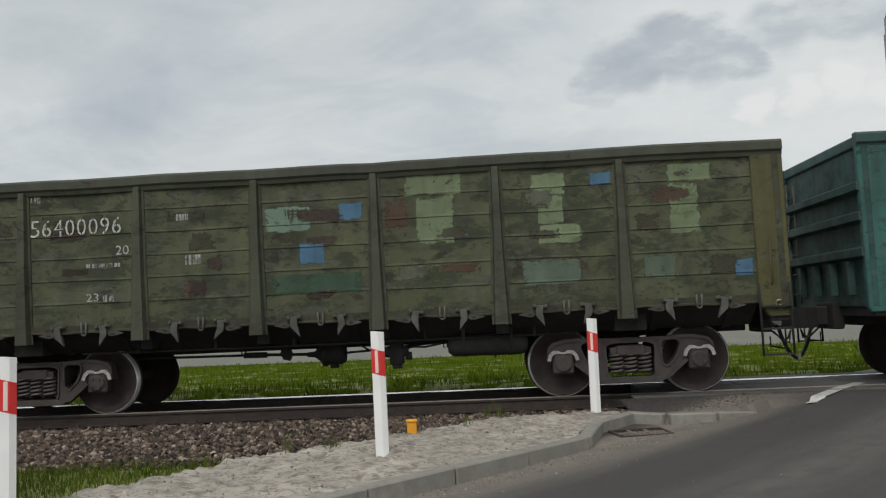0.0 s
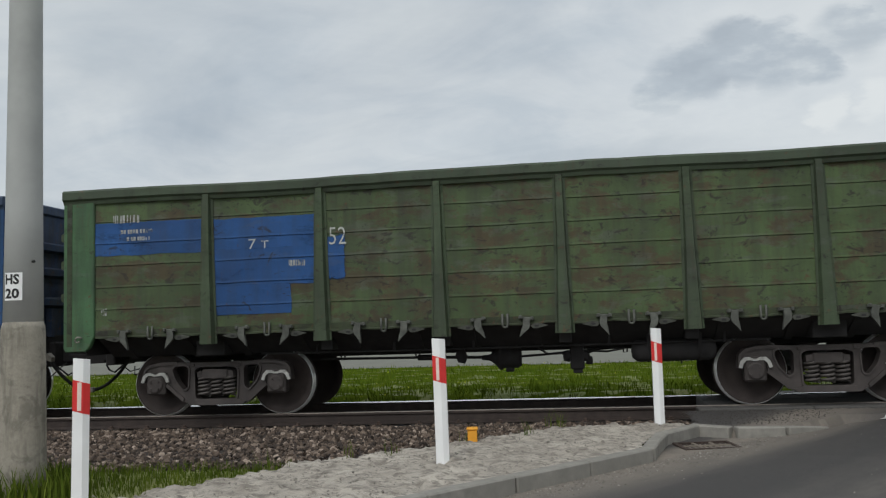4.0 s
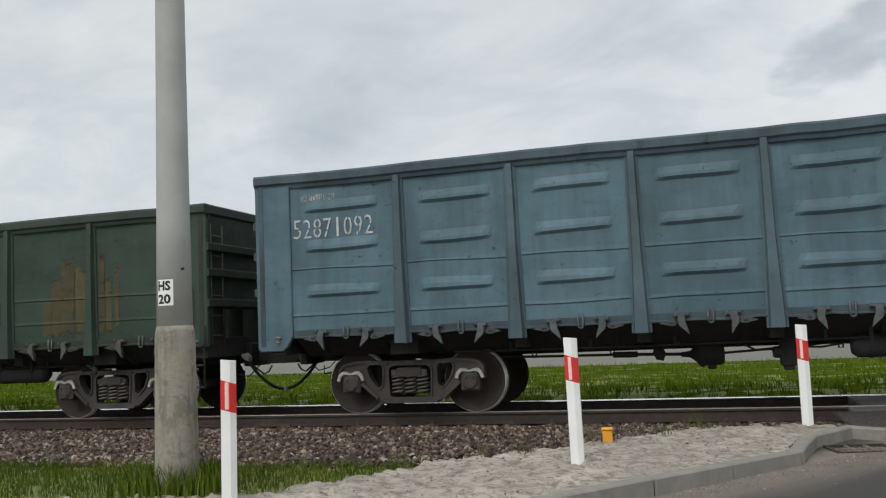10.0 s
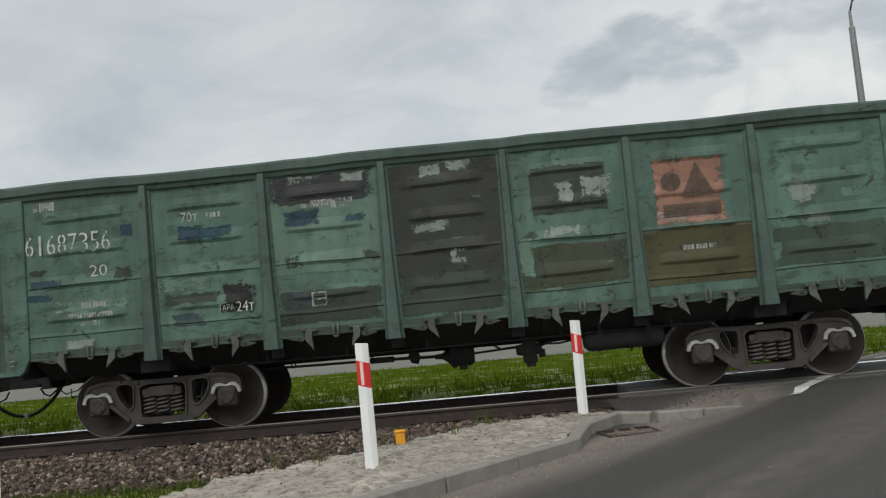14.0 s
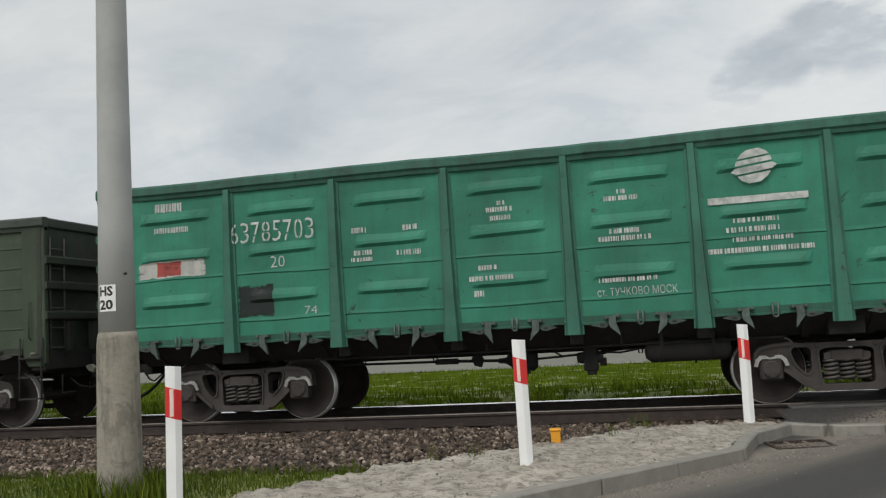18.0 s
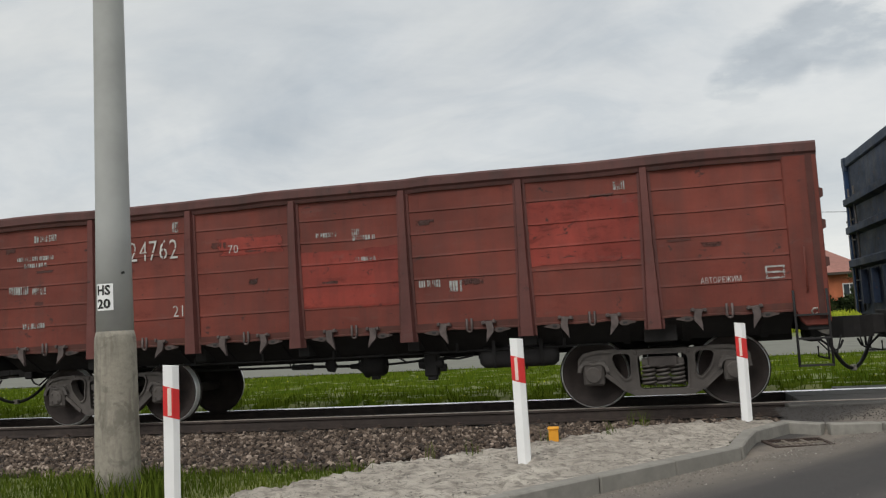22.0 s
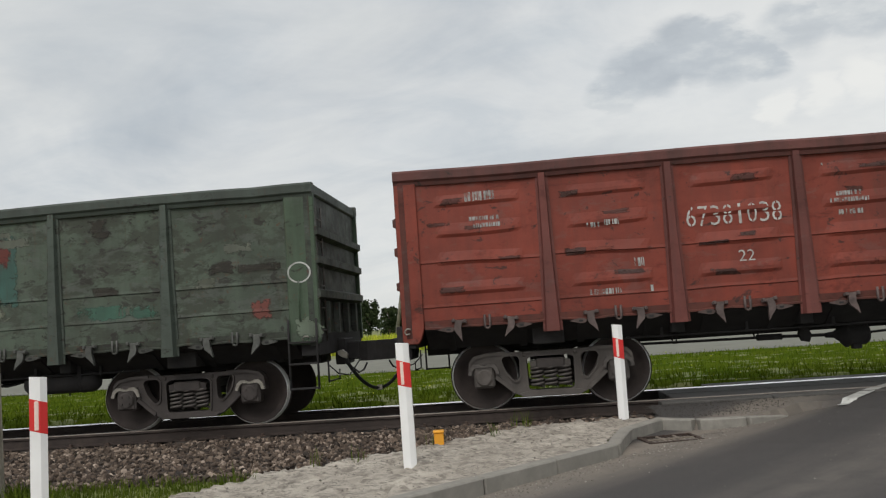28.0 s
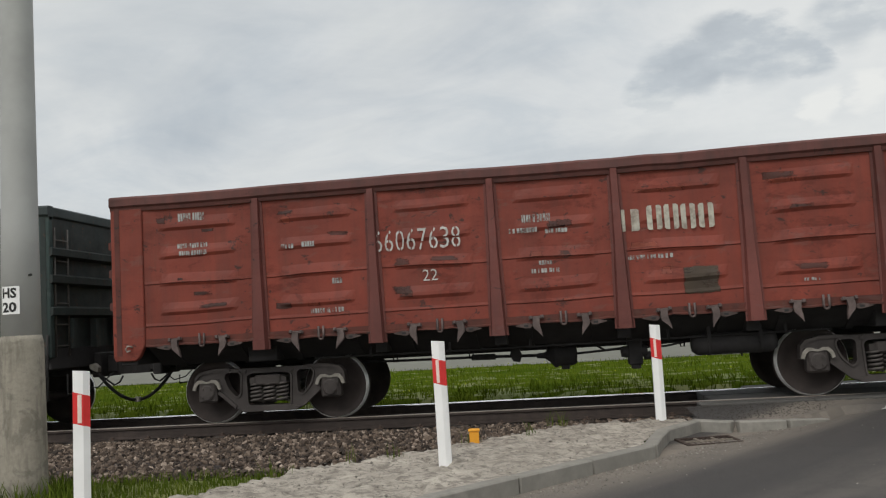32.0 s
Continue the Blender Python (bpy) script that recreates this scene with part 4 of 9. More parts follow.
def make_grass():
    def near(rng, n):
        x, y = rng.uniform(-13, -2.7, n), rng.uniform(6.1, 8.45, n)
        gap = np.sin(x * 7.1) * np.sin(y * 9.3 + x * 3)
        ok = (y > np.interp(x, VERGE_X, VERGE_Y) + 0.05 + 0.12 * rng.normal(size=n)) & (gap > -0.75)
        return x[ok], y[ok], np.full(ok.sum(), -0.16)
    blades("grass_strip", "short green grass between verge and ballast", 26000, near, 0.04, 0.13, M_GRASS, 0.007)

    def tuft(rng, n):
        a, r = rng.uniform(0, 6.283, n), np.abs(rng.normal(0.30, 0.16, n))
        return -4.72 + r * np.cos(a), 6.86 + r * np.sin(a), np.full(n, -0.13)
    blades("grass_tuft", "taller grass tuft at the foot of the concrete pole", 900, tuft, 0.10, 0.34, M_GRASS, 0.010, 5)

    def weeds(rng, n):
        k = rng.integers(0, 9, n)
        cx = np.array([-0.15, -0.5, -2.9, -3.6, -5.2, -1.9, -0.25, -2.3, -1.2])[k]
        cy = np.array([11.2, 10.4, 8.1, 7.2, 6.2, 8.9, 11.3, 8.75, 9.85])[k]
        return cx + rng.normal(0, 0.06, n), cy + rng.normal(0, 0.06, n), np.full(n, -0.12)
    blades("roadside_weeds", "thin dry weeds on the edge of the ballast", 130, weeds, 0.05, 0.26, M_GRASS, 0.005, 8)

    def far(rng, n):
        y = 15.9 + 12.3 * rng.power(0.8, n)
        x = rng.uniform(-1.0, 0.55, n) * (y * 1.15) 
        ok = (y < 27.8 - 0.05 * x) & ~((y - 15) * 0.86 + 7.0 < x)
        x, y = x[ok], y[ok]
        return x, y, np.interp(y, (15.4, 16.4, 34), (-0.35, -0.13, -0.23))
    xs, ys = np.arange(-34, 20.01, 0.16), np.arange(15.75, 28.6, 0.16)
    verts = []
    for y in ys:
        for x in xs:
            lump = 0.045 * noise.noise((x * 1.1, y * 1.6, 2)) + 0.035 * noise.noise((x * 3.1, y * 3.4, 5)) + 0.02 * noise.noise((x * 7, y * 7, 8))
            verts.append((x, y, float(np.interp(y, (15.4, 16.4, 34), (-0.46, -0.125, -0.215))) + lump * min(1.0, (y - 15.6) / 0.6)))
    w = len(xs)
    faces = [(j * w + i, j * w + i + 1, (j + 1) * w + i + 1, (j + 1) * w + i) for j in range(len(ys) - 1) for i in range(w - 1)
             if (ys[j] - 15) * 0.86 + 6.4 > xs[i] and ys[j] < 27.9 - 0.05 * xs[i]]
    me = arrays("meadow_turf", verts, faces, M_TURF)
    me.polygons.foreach_set("use_smooth", np.ones(len(faces), bool))
    thing("meadow_turf", "uneven green turf behind the track, darkened for the shade among blades", "ground", me, kind="structure")
    blades("meadow_grass", "lush green meadow grass behind the track", 26000, far, 0.06, 0.17, M_MEADOW, 0.014, 11, 0.8)

    def blooms(rng, n):
        x, y, z = far(rng, n)
        return x, y, z + 0.11
    blades("dandelion_flowers", "scattered yellow dandelion flowers in the meadow", 260, blooms, 0.02, 0.05, M_RAPE, 0.03, 21, 0.9)


make_ground()
make_verge()
make_kerb()
make_drain()
make_lines()
make_track()
make_crossing()
make_gravel()
make_grass()


# ---- roadside things ----
def make_posts():
    """White delineator posts with a red band that carries a white reflector strip."""
    w, d = 0.064, 0.050
    sect = ((-w, -d), (w * 0.2, -d - 0.012), (w, -d + 0.02), (w, d), (-w, d))
    def slab(z0, z1, slope0, slope1, grow=0.0):
        bm = bmesh.new()
        lo = [bm.verts.new((x * (1 + grow), y * (1 + grow), z0 - slope0 * (x + w))) for x, y in sect]
        hi = [bm.verts.new((x * (1 + grow), y * (1 + grow), z1 - slope1 * (x + w))) for x, y in sect]
        bm.faces.new(lo), bm.faces.new(hi[::-1])
        for i in range(len(sect)):
            j = (i + 1) % len(sect)
            bm.faces.new((lo[i], hi[i], hi[j], lo[j]))
        return bm
    shaft = mesh_of("shaft", slab(-0.35, 0.785, 0, 0.32), M_POST)
    cap = mesh_of("cap", slab(1.032, 1.20, 0.32, 0.10), M_POST)
    band = mesh_of("red_band", slab(0.785, 1.032, 0.32, 0.32, 0.02), M_RED)
    bm = bmesh.new()
    box(bm, -0.030, 0.002, -0.064, -0.054, 0.782, 1.008, 0, 0.003)
    strip = mesh_of("reflector_strip", bm, plain("white_reflector", (0.80, 0.62, 0.56), 0.3, 0.0, 0.1, 30.0))
    for x, y, z, turn, tilt in ((-3.915, 6.42, -0.035, 31, 0.6), (-1.28, 8.50, 0.0, 4, -0.4), (1.12, 11.24, 0.0, -2, 0.5)):
        p = thing("delineator_post", "white plastic roadside delineator post with a slanted red reflective band", "post",
                  m=pose(x, y, VERGE + z, 0, tilt, turn), group="delineator posts along the kerb")
        piece("shaft", shaft, p)
        piece("red_band", band, p, label="slanted red reflective band")
        piece("cap", cap, p)
        piece("reflector_strip", strip, p, label="narrow white reflector")


def text_mesh(words, height, wide=None, weight=-0.008):
    """Flat lettering in the x-z plane, facing -y, centred."""
    cu = bpy.data.curves.new("lettering", "FONT")
    cu.body, cu.align_x, cu.align_y, cu.size = words, "CENTER", "CENTER", 1.0
    cu.resolution_u = 2
    cu.extrude = 0.0
    cu.offset = weight
    tmp = bpy.data.objects.new("lettering", cu)
    me = bpy.data.meshes.new_from_object(tmp)
    bpy.data.objects.remove(tmp)
    bpy.data.curves.remove(cu)
    co = np.array([v.co[:] for v in me.vertices])
    lo, hi = co.min(0), co.max(0)
    sz = height / (hi[1] - lo[1])
    sx = wide / (hi[0] - lo[0]) if wide else sz * 0.85
    mid = (lo + hi) / 2
    for v in me.vertices:
        v.co = ((v.co.x - mid[0]) * sx, 0.0, (v.co.y - mid[1]) * sz)
    return me


SLOTS = {"0": "v", "2": "h", "3": "h", "4": "d", "5": "h", "6": "v", "7": "d", "8": "vh", "9": "v"}
DIGITS = {}


def stencil_digit(ch):
    """One numeral as sprayed through a stencil, with its bridges left open; unit height."""
    if ch not in DIGITS:
        me = text_mesh(ch, 1.0, 0.17 if ch == "1" else 0.60)
        bm = bmesh.new()
        bm.from_mesh(me)
        bpy.data.meshes.remove(me)
        for s in SLOTS.get(ch, ""):
            lo, hi, ax = {"v": (-0.04, 0.04, 0), "h": (-0.045, 0.035, 2), "d": (-0.19, -0.11, 2)}[s]
            no = (1, 0, 0) if ax == 0 else (0, 0, 1)
            for c in (lo, hi):
                bmesh.ops.bisect_plane(bm, geom=bm.verts[:] + bm.edges[:] + bm.faces[:], plane_co=tuple(v * c for v in no), plane_no=no)
            gone = [f for f in bm.faces if lo < f.calc_center_median()[ax] < hi]
            bmesh.ops.delete(bm, geom=gone, context="FACES")
        bm.verts.index_update()
        DIGITS[ch] = [v.co[:] for v in bm.verts], [[v.index for v in f.verts] for f in bm.faces]
        bm.free()
    return DIGITS[ch]


def stencil_mesh(words, height, wide):
    verts, faces = [], []
    step = wide / len(words)
    for i, ch in enumerate(words):
        v, f = stencil_digit(ch)
        o = len(verts)
        x = (i + 0.5) * step - wide / 2
        tilt = 0.02 * math.sin(i * 2.3 + wide * 40)
        verts += [(x + (p[0] * 1.3 + tilt * p[2]) * step, 0.0, (p[2] + 0.3 * tilt) * height) for p in v]
        faces += [[o + k for k in q] for q in f]
    me = bpy.data.meshes.new("lettering")
    me.from_pydata(verts, [], faces)
    return me


def make_pole():
    p = thing("concrete_pole", "tall pale concrete lighting pole with a thicker stained base", "pole", m=pose(-4.73, 6.87, 0, 0, 0, 0))
    bm = bmesh.new()
    lathe(bm, ((0.205, -0.5), (0.196, 0.2), (0.186, 1.0), (0.181, 1.30), (0.177, 1.345), (0.163, 1.40)), "z", 24)
    part("pole_base", bm, M_CONCRETE, p)
    bm = bmesh.new()
    lathe(bm, ((0.164, 1.395), (0.152, 2.4), (0.137, 4.4), (0.118, 7.0), (0.098, 9.6), (0.0, 9.62)), "z", 20)
    part("shaft", bm, M_SHAFT, p)
    bm = bmesh.new()
    tube(bm, ((0, 0, 9.5), (0.1, -0.2, 9.95), (0.6, -1.2, 10.15)), 0.035, 8)
    part("lamp_arm", bm, M_LATCH, p)
    bm = bmesh.new()
    box(bm, 0.50, 0.74, -1.75, -1.15, 10.08, 10.22, 0, 0.04)
    part("lamp_head", bm, M_LATCH, p)
    # tag on the pole
    bm = bmesh.new()
    for i in range(9):
        a, b = radians(-115.5 + 6.3 * i), radians(-115.5 + 6.3 * (i + 1))
        bm.faces.new([bm.verts.new((0.1665 * math.cos(t), 0.1665 * math.sin(t), h)) for t, h in ((a, 1.585), (b, 1.585), (b, 1.825), (a, 1.825))])
    bmesh.ops.remove_doubles(bm, verts=bm.verts, dist=1e-5)
    board = part("pole_tag", bm, M_POST, p, "white tag with black lettering")
    for z, words in ((1.768, "HS"), (1.645, "20")):
        me = text_mesh(words, 0.090, 0.130, 0.034)
        for v in me.vertices:
            a = radians(-89) + v.co.x / 0.168
            v.co = (0.1695 * math.cos(a), 0.1695 * math.sin(a), v.co.z + z)
        me.materials.append(M_INK)
        piece("lettering", me, board, label="black lettering")
    bm = bmesh.new()
    tube(bm, ((0.14, -0.08, 1.92), (0.165, -0.095, 1.92)), 0.012, 8)
    part("bolt", bm, M_INK, p)


def make_marker():
    b = thing("cable_marker", "small yellow-orange plastic cable marker post on the ballast edge", "marker", m=pose(-1.13, 9.83, -0.125, 0, 0, 6))
    bm = bmesh.new()
    box(bm, -0.055, 0.055, -0.05, 0.05, -0.05, 0.155, 0, 0.008)
    part("stem", bm, M_YELLOW, b)
    bm = bmesh.new()
    box(bm, -0.066, 0.066, -0.06, 0.06, 0.155, 0.185, 0, 0.010)
    part("lid", bm, M_YELLOW, b)


def make_far_posts():
    bm = bmesh.new()
    box(bm, -0.06, 0.06, -0.05, 0.05, -0.1, 1.0, 0, 0.015)
    shaft = mesh_of("far_post", bm, M_POST)
    for x, y, h in ((9.35, 19.9, 0.55), (14.6, 27.0, 0.9)):
        o = thing("guide_post", "plain white guide post beyond the crossing", "post", m=pose(x, y, -0.2), group="guide posts beyond the track")
        s = piece("shaft", shaft, o)
        s.scale = (1, 1, h)
    bm = bmesh.new()
    prism(bm, ((-0.5, -0.24), (0.5, -0.24), (0.42, 0.02), (0.30, 0.52), (-0.30, 0.52), (-0.42, 0.02)), "y", -0.2, 0.2)
    bmesh.ops.bevel(bm, geom=list(bm.edges), offset=0.02, segments=1, affect="EDGES")
    me = mesh_of("road_barrier", bm, M_RED)
    for i, m in enumerate((M_RED, M_POST, M_RED, M_POST)):
        o = thing("road_barrier", ("red" if i % 2 == 0 else "white") + " plastic road barrier block beside the far road", "barrier", me,
                  pose(14.3 + 1.05 * i, 29.4 + 0.4 * i, 0.0, 0, 0, 12), group="plastic barriers beyond the track")
        o.material_slots[0].link = "OBJECT"
        o.material_slots[0].material = m


def make_utility_pole():
    u = thing("utility_pole", "two-legged concrete power line pole with a sagging wire", "pole", m=pose(-9.0, 70, -0.3))
    bm = bmesh.new()
    lathe(bm, ((0.20, 0.0), (0.13, 11.7), (0.0, 11.72)), "z", 10)
    part("leg", bm, M_CONCRETE, u)
    bm = bmesh.new()
    tube(bm, ((-2.2, 0.3, 0.0), (-0.12, 0.05, 11.6)), 0.14, 8)
    part("strut", bm, M_CONCRETE, u)
    bm = bmesh.new()
    box(bm, -0.45, 0.25, -0.06, 0.06, 11.45, 11.75, 0, 0.02)
    part("crosshead", bm, M_CONCRETE, u)
    bm = bmesh.new()
    for k in range(3):
        tube(bm, ((0.22, 0, 11.3 + 0.05 * k), (0.9, 0, 11.2)), 0.035, 6)
    part("insulator", bm, M_LATCH, u)
    p = thing("telephone_pole", "slim dark wooden pole beside the hedge", "pole", m=pose(13.9, 62.2, -0.3))
    bm = bmesh.new()
    lathe(bm, ((0.15, 0.0), (0.11, 7.4), (0.06, 7.5), (0.0, 7.51)), "z", 10)
    part("shaft", bm, M_BARK, p)
    bm = bmesh.new()
    box(bm, -0.16, 0.16, -0.05, 0.05, 7.05, 7.2, 0, 0.01)
    part("bracket", bm, M_LATCH, p)
    w = thing("power_line", "thin dark overhead power wire", "wire")
    bm = bmesh.new()
    pts = []
    for i in range(31):
        t = i / 30
        pts.append((-8.1 + 58 * t, 70 + 18 * t, 10.9 - 1.2 * t - 5.0 * t * (1 - t)))
    tube(bm, pts, 0.022, 4)
    part("wire", bm, M_INK, w)


def make_street_lamp(x, y, h, name, label, arm=1.0):
    s = thing(name, label, "street lamp", m=pose(x, y, -0.25))
    bm = bmesh.new()
    lathe(bm, ((0.16, 0.0), (0.15, 1.2), (0.095, h - 0.55), (0.050, h - 0.5), (0.045, h), (0.0, h + 0.01)), "z", 12)
    part("mast", bm, M_MAST, s)
    bm = bmesh.new()
    tube(bm, ((0, 0, h - 0.05), (0.12 * arm, 0, h + 0.35), (1.1 * arm, 0, h + 0.75)), 0.035, 8)
    part("arm", bm, M_LATCH, s)
    bm = bmesh.new()
    box(bm, min(1.05 * arm, 1.7 * arm), max(1.05 * arm, 1.7 * arm), -0.13, 0.13, h + 0.70, h + 0.84, 0, 0.04)
    part("lamp_head", bm, M_LATCH, s)


def make_signal():
    s = thing("railway_signal", "dark round railway signal head on a slim mast", "signal", m=pose(-25.35, 20, -0.3))
    bm = bmesh.new()
    lathe(bm, ((0.09, 0), (0.075, 8.2), (0.0, 8.21)), "z", 10)
    part("mast", bm, M_LATCH, s)
    bm = bmesh.new()
    lathe(bm, ((0.0, -0.06), (0.38, -0.05), (0.40, 0.0), (0.38, 0.05), (0.0, 0.06)), "y", 12, (0.02, -0.14, 8.62))
    part("signal_head", bm, M_INK, s)
    bm = bmesh.new()
    box(bm, -0.1, 0.1, -0.2, -0.08, 7.6, 8.2, 0, 0.02)
    part("bracket", bm, M_INK, s)


# ---- the far side: house, hedge, trees, field ----
def make_house():
    wall_m = plain("orange_render", (0.60, 0.35, 0.15), 0.9, 0.0, 0.10, 1.2, 0.1)
    roof_m = plain("red_roof_tiles", (0.27, 0.085, 0.060), 0.85, 0.0, 0.2, 2.0, 0.2)
    dark_m = plain("dark_eaves", (0.06, 0.045, 0.035), 0.8)
    pale_m = plain("white_window_frame", (0.7, 0.7, 0.68), 0.5)
    glass = Nodes("window_glass", 0.06)
    glass_m = glass.colour((0.05, 0.06, 0.07))
    h = thing("house", "orange rendered two-storey house with a red hipped roof", "house", m=pose(0, 75, -0.25))
    def walls(x0, x1, y0, y1, z):
        bm = bmesh.new()
        box(bm, x0, x1, y0, y1, 0, z)
        return part("wall", bm, wall_m, h)
    def roof(x0, x1, y0, y1, z, top, ridge, over=0.7):
        bm = bmesh.new()
        e = [bm.verts.new(p) for p in ((x0 - over, y0 - over, z - 0.2), (x1 + over, y0 - over, z - 0.2), (x1 + over, y1 + over, z - 0.2), (x0 - over, y1 + over, z - 0.2))]
        mx, my = (x0 + x1) / 2, (y0 + y1) / 2
        r = [bm.verts.new((mx - ridge, my, top)), bm.verts.new((mx + ridge, my, top))]
        for f in ((0, 1, 5, 4), (1, 2, 5), (2, 3, 4, 5), (3, 0, 4)):
            bm.faces.new([(e + r)[i] for i in f])
        bm.faces.new(e[::-1])
        part("roof", bm, roof_m, h)
        bm = bmesh.new()
        box(bm, x0 - over - 0.02, x1 + over + 0.02, y0 - over - 0.05, y1 + over + 0.05, z - 0.42, z - 0.215)
        part("eave", bm, dark_m, h)
    walls(3.1, 9.75, 0, 9, 5.6)
    roof(3.1, 9.75, 0, 9, 5.85, 7.9, 0.9)
    walls(2.35, 3.09, 1.5, 8, 5.0)
    roof(2.35, 3.0, 1.5, 8, 5.25, 5.9, 0.1, 0.35)
    bm = bmesh.new()
    box(bm, 6.75, 7.5, 3.4, 4.1, 7.2, 8.4, 0, 0.02)
    part("chimney", bm, M_RUST, h)
    bm = bmesh.new()
    tube(bm, ((9.5, -0.08, 0.3), (9.5, -0.08, 5.4)), 0.08, 6)
    part("downpipe", bm, dark_m, h)
    for x0, x1, z0, z1 in ((4.35, 5.15, 3.3, 4.75), (7.6, 8.6, 3.3, 4.75), (4.35, 5.6, 0.6, 2.1), (7.5, 8.7, 0.6, 2.1)):
        bm = bmesh.new()
        box(bm, x0, x1, -0.06, 0.02, z0, z1)
        f = part("window", bm, pale_m, h, "white framed window")
        for a, b in ((x0 + 0.08, (x0 + x1) / 2 - 0.04), ((x0 + x1) / 2 + 0.04, x1 - 0.08)):
            bm = bmesh.new()
            box(bm, a, b, -0.075, -0.062, z0 + 0.09, z1 - 0.09)
            part("pane", bm, glass_m, f)
    # the next house along the lane, lower, with a broad roof
    brick_m = plain("brown_red_plaster", (0.42, 0.13, 0.060), 0.9, 0.0, 0.2, 2.0, 0.2)
    tile_m = plain("weathered_pink_tiles", (0.27, 0.125, 0.100), 0.85, 0.0, 0.2, 2.5, 0.2)
    k = thing("house", "low brown-red house with a weathered reddish hipped roof", "house", m=pose(14.0, 77, -0.25))
    bm = bmesh.new()
    box(bm, -3.3, 4.2, 0, 8, 0, 4.3)
    part("wall", bm, brick_m, k)
    bm = bmesh.new()
    e = [bm.verts.new(p) for p in ((-3.9, -0.7, 4.25), (4.8, -0.7, 4.25), (4.8, 8.7, 4.25), (-3.9, 8.7, 4.25), (-0.9, 4, 6.5), (1.8, 4, 6.5))]
    for f in ((0, 1, 5, 4), (1, 2, 5), (2, 3, 4, 5), (3, 0, 4), (3, 2, 1, 0)):
        bm.faces.new([e[i] for i in f])
    part("roof", bm, tile_m, k)
    bm = bmesh.new()
    box(bm, -3.93, 4.83, -0.74, 8.74, 4.05, 4.24)
    part("eave", bm, dark_m, k)
    for x0 in (-2.2, 0.0, 2.2):
        bm = bmesh.new()
        box(bm, x0, x0 + 1.1, -0.06, 0.02, 1.9, 3.3)
        f = part("window", bm, pale_m, k, "white framed window")
        for a in (x0 + 0.08, x0 + 0.59):
            bm = bmesh.new()
            box(bm, a, a + 0.43, -0.075, -0.062, 1.99, 3.21)
            part("pane", bm, glass_m, f)
    # a lower neighbour behind
    g = thing("farmhouse", "low pale house with a flat-pitched red roof", "house", m=pose(-2.6, 118, -0.25))
    bm = bmesh.new()
    box(bm, -2, 4.4, 0, 8, 0, 2.4)
    part("wall", bm, wall_m, g)
    bm = bmesh.new()
    prism(bm, ((-0.6, 2.42), (8.6, 2.42), (4, 3.5)), "x", -2.6, 5.0)
    part("roof", bm, roof_m, g)
    b = thing("barn", "long white low barn with a grey roof", "barn", m=pose(-17, 190, -0.25, 0, 0, 5))
    bm = bmesh.new()
    box(bm, -3, 10, 0, 10, 0, 2.3)
    part("wall", bm, pale_m, b)
    bm = bmesh.new()
    prism(bm, ((-0.5, 2.32), (10.5, 2.32), (5, 3.6)), "x", -3.5, 10.5)
    part("roof", bm, M_LATCH, b)


def cards(rng, centres, sizes, per, leaf):
    """Small leaf clumps (crossed triangles) scattered round centres."""
    n = len(centres) * per
    c = np.repeat(centres, per, 0)
    s = np.repeat(sizes, per, 0)
    d = rng.normal(size=(n, 3))
    d /= np.linalg.norm(d, axis=1)[:, None]
    p = c + d * s * rng.uniform(0.45, 1.0, (n, 1))
    a, b = rng.normal(size=(n, 3)), rng.normal(size=(n, 3))
    a /= np.linalg.norm(a, axis=1)[:, None]
    b /= np.linalg.norm(b, axis=1)[:, None]
    k = leaf * rng.uniform(0.6, 1.4, (n, 1))
    v = np.stack([p - a * k, p + a * k, p + b * k, p - b * k], 1).reshape(-1, 3)
    o = (np.arange(n) * 4)[:, None]
    return v, np.concatenate([o + [0, 2, 1], o + [0, 1, 3]], 0)


def make_tree(x, y, h, seed, label):
    rng = np.random.default_rng(seed)
    t = thing("tree", label, "tree", m=pose(x, y, -0.3), group="far trees")
    bm = bmesh.new()
    tube(bm, ((0, 0, 0), (0.05 * h * 0.2, 0, h * 0.3), (0, 0.02 * h, h * 0.8)), 0.03 * h, 6)
    for k in range(5):
        a = rng.uniform(0, 6.28)
        tube(bm, ((0, 0, h * (0.25 + 0.1 * k)), (math.cos(a) * h * 0.18, math.sin(a) * h * 0.18, h * (0.42 + 0.1 * k))), 0.012 * h, 5)
    part("trunk", bm, M_BARK, t)
    n = 26
    z = rng.uniform(0.25, 1.0, n)
    r = 0.26 * h * np.sqrt(np.clip(1 - ((z - 0.55) / 0.55) ** 2, 0.05, 1))
    a = rng.uniform(0, 6.28, n)
    q = r * np.sqrt(rng.uniform(0, 1, n))
    c = np.stack([q * np.cos(a), q * np.sin(a), z * h * 0.95], -1)
    v, f = cards(rng, c, np.full((n, 3), 0.13 * h) * rng.uniform(0.7, 1.3, (n, 1)), 70, 0.035 * h)
    me = arrays("crown", v, f, M_TREE)
    piece("crown", me, t)


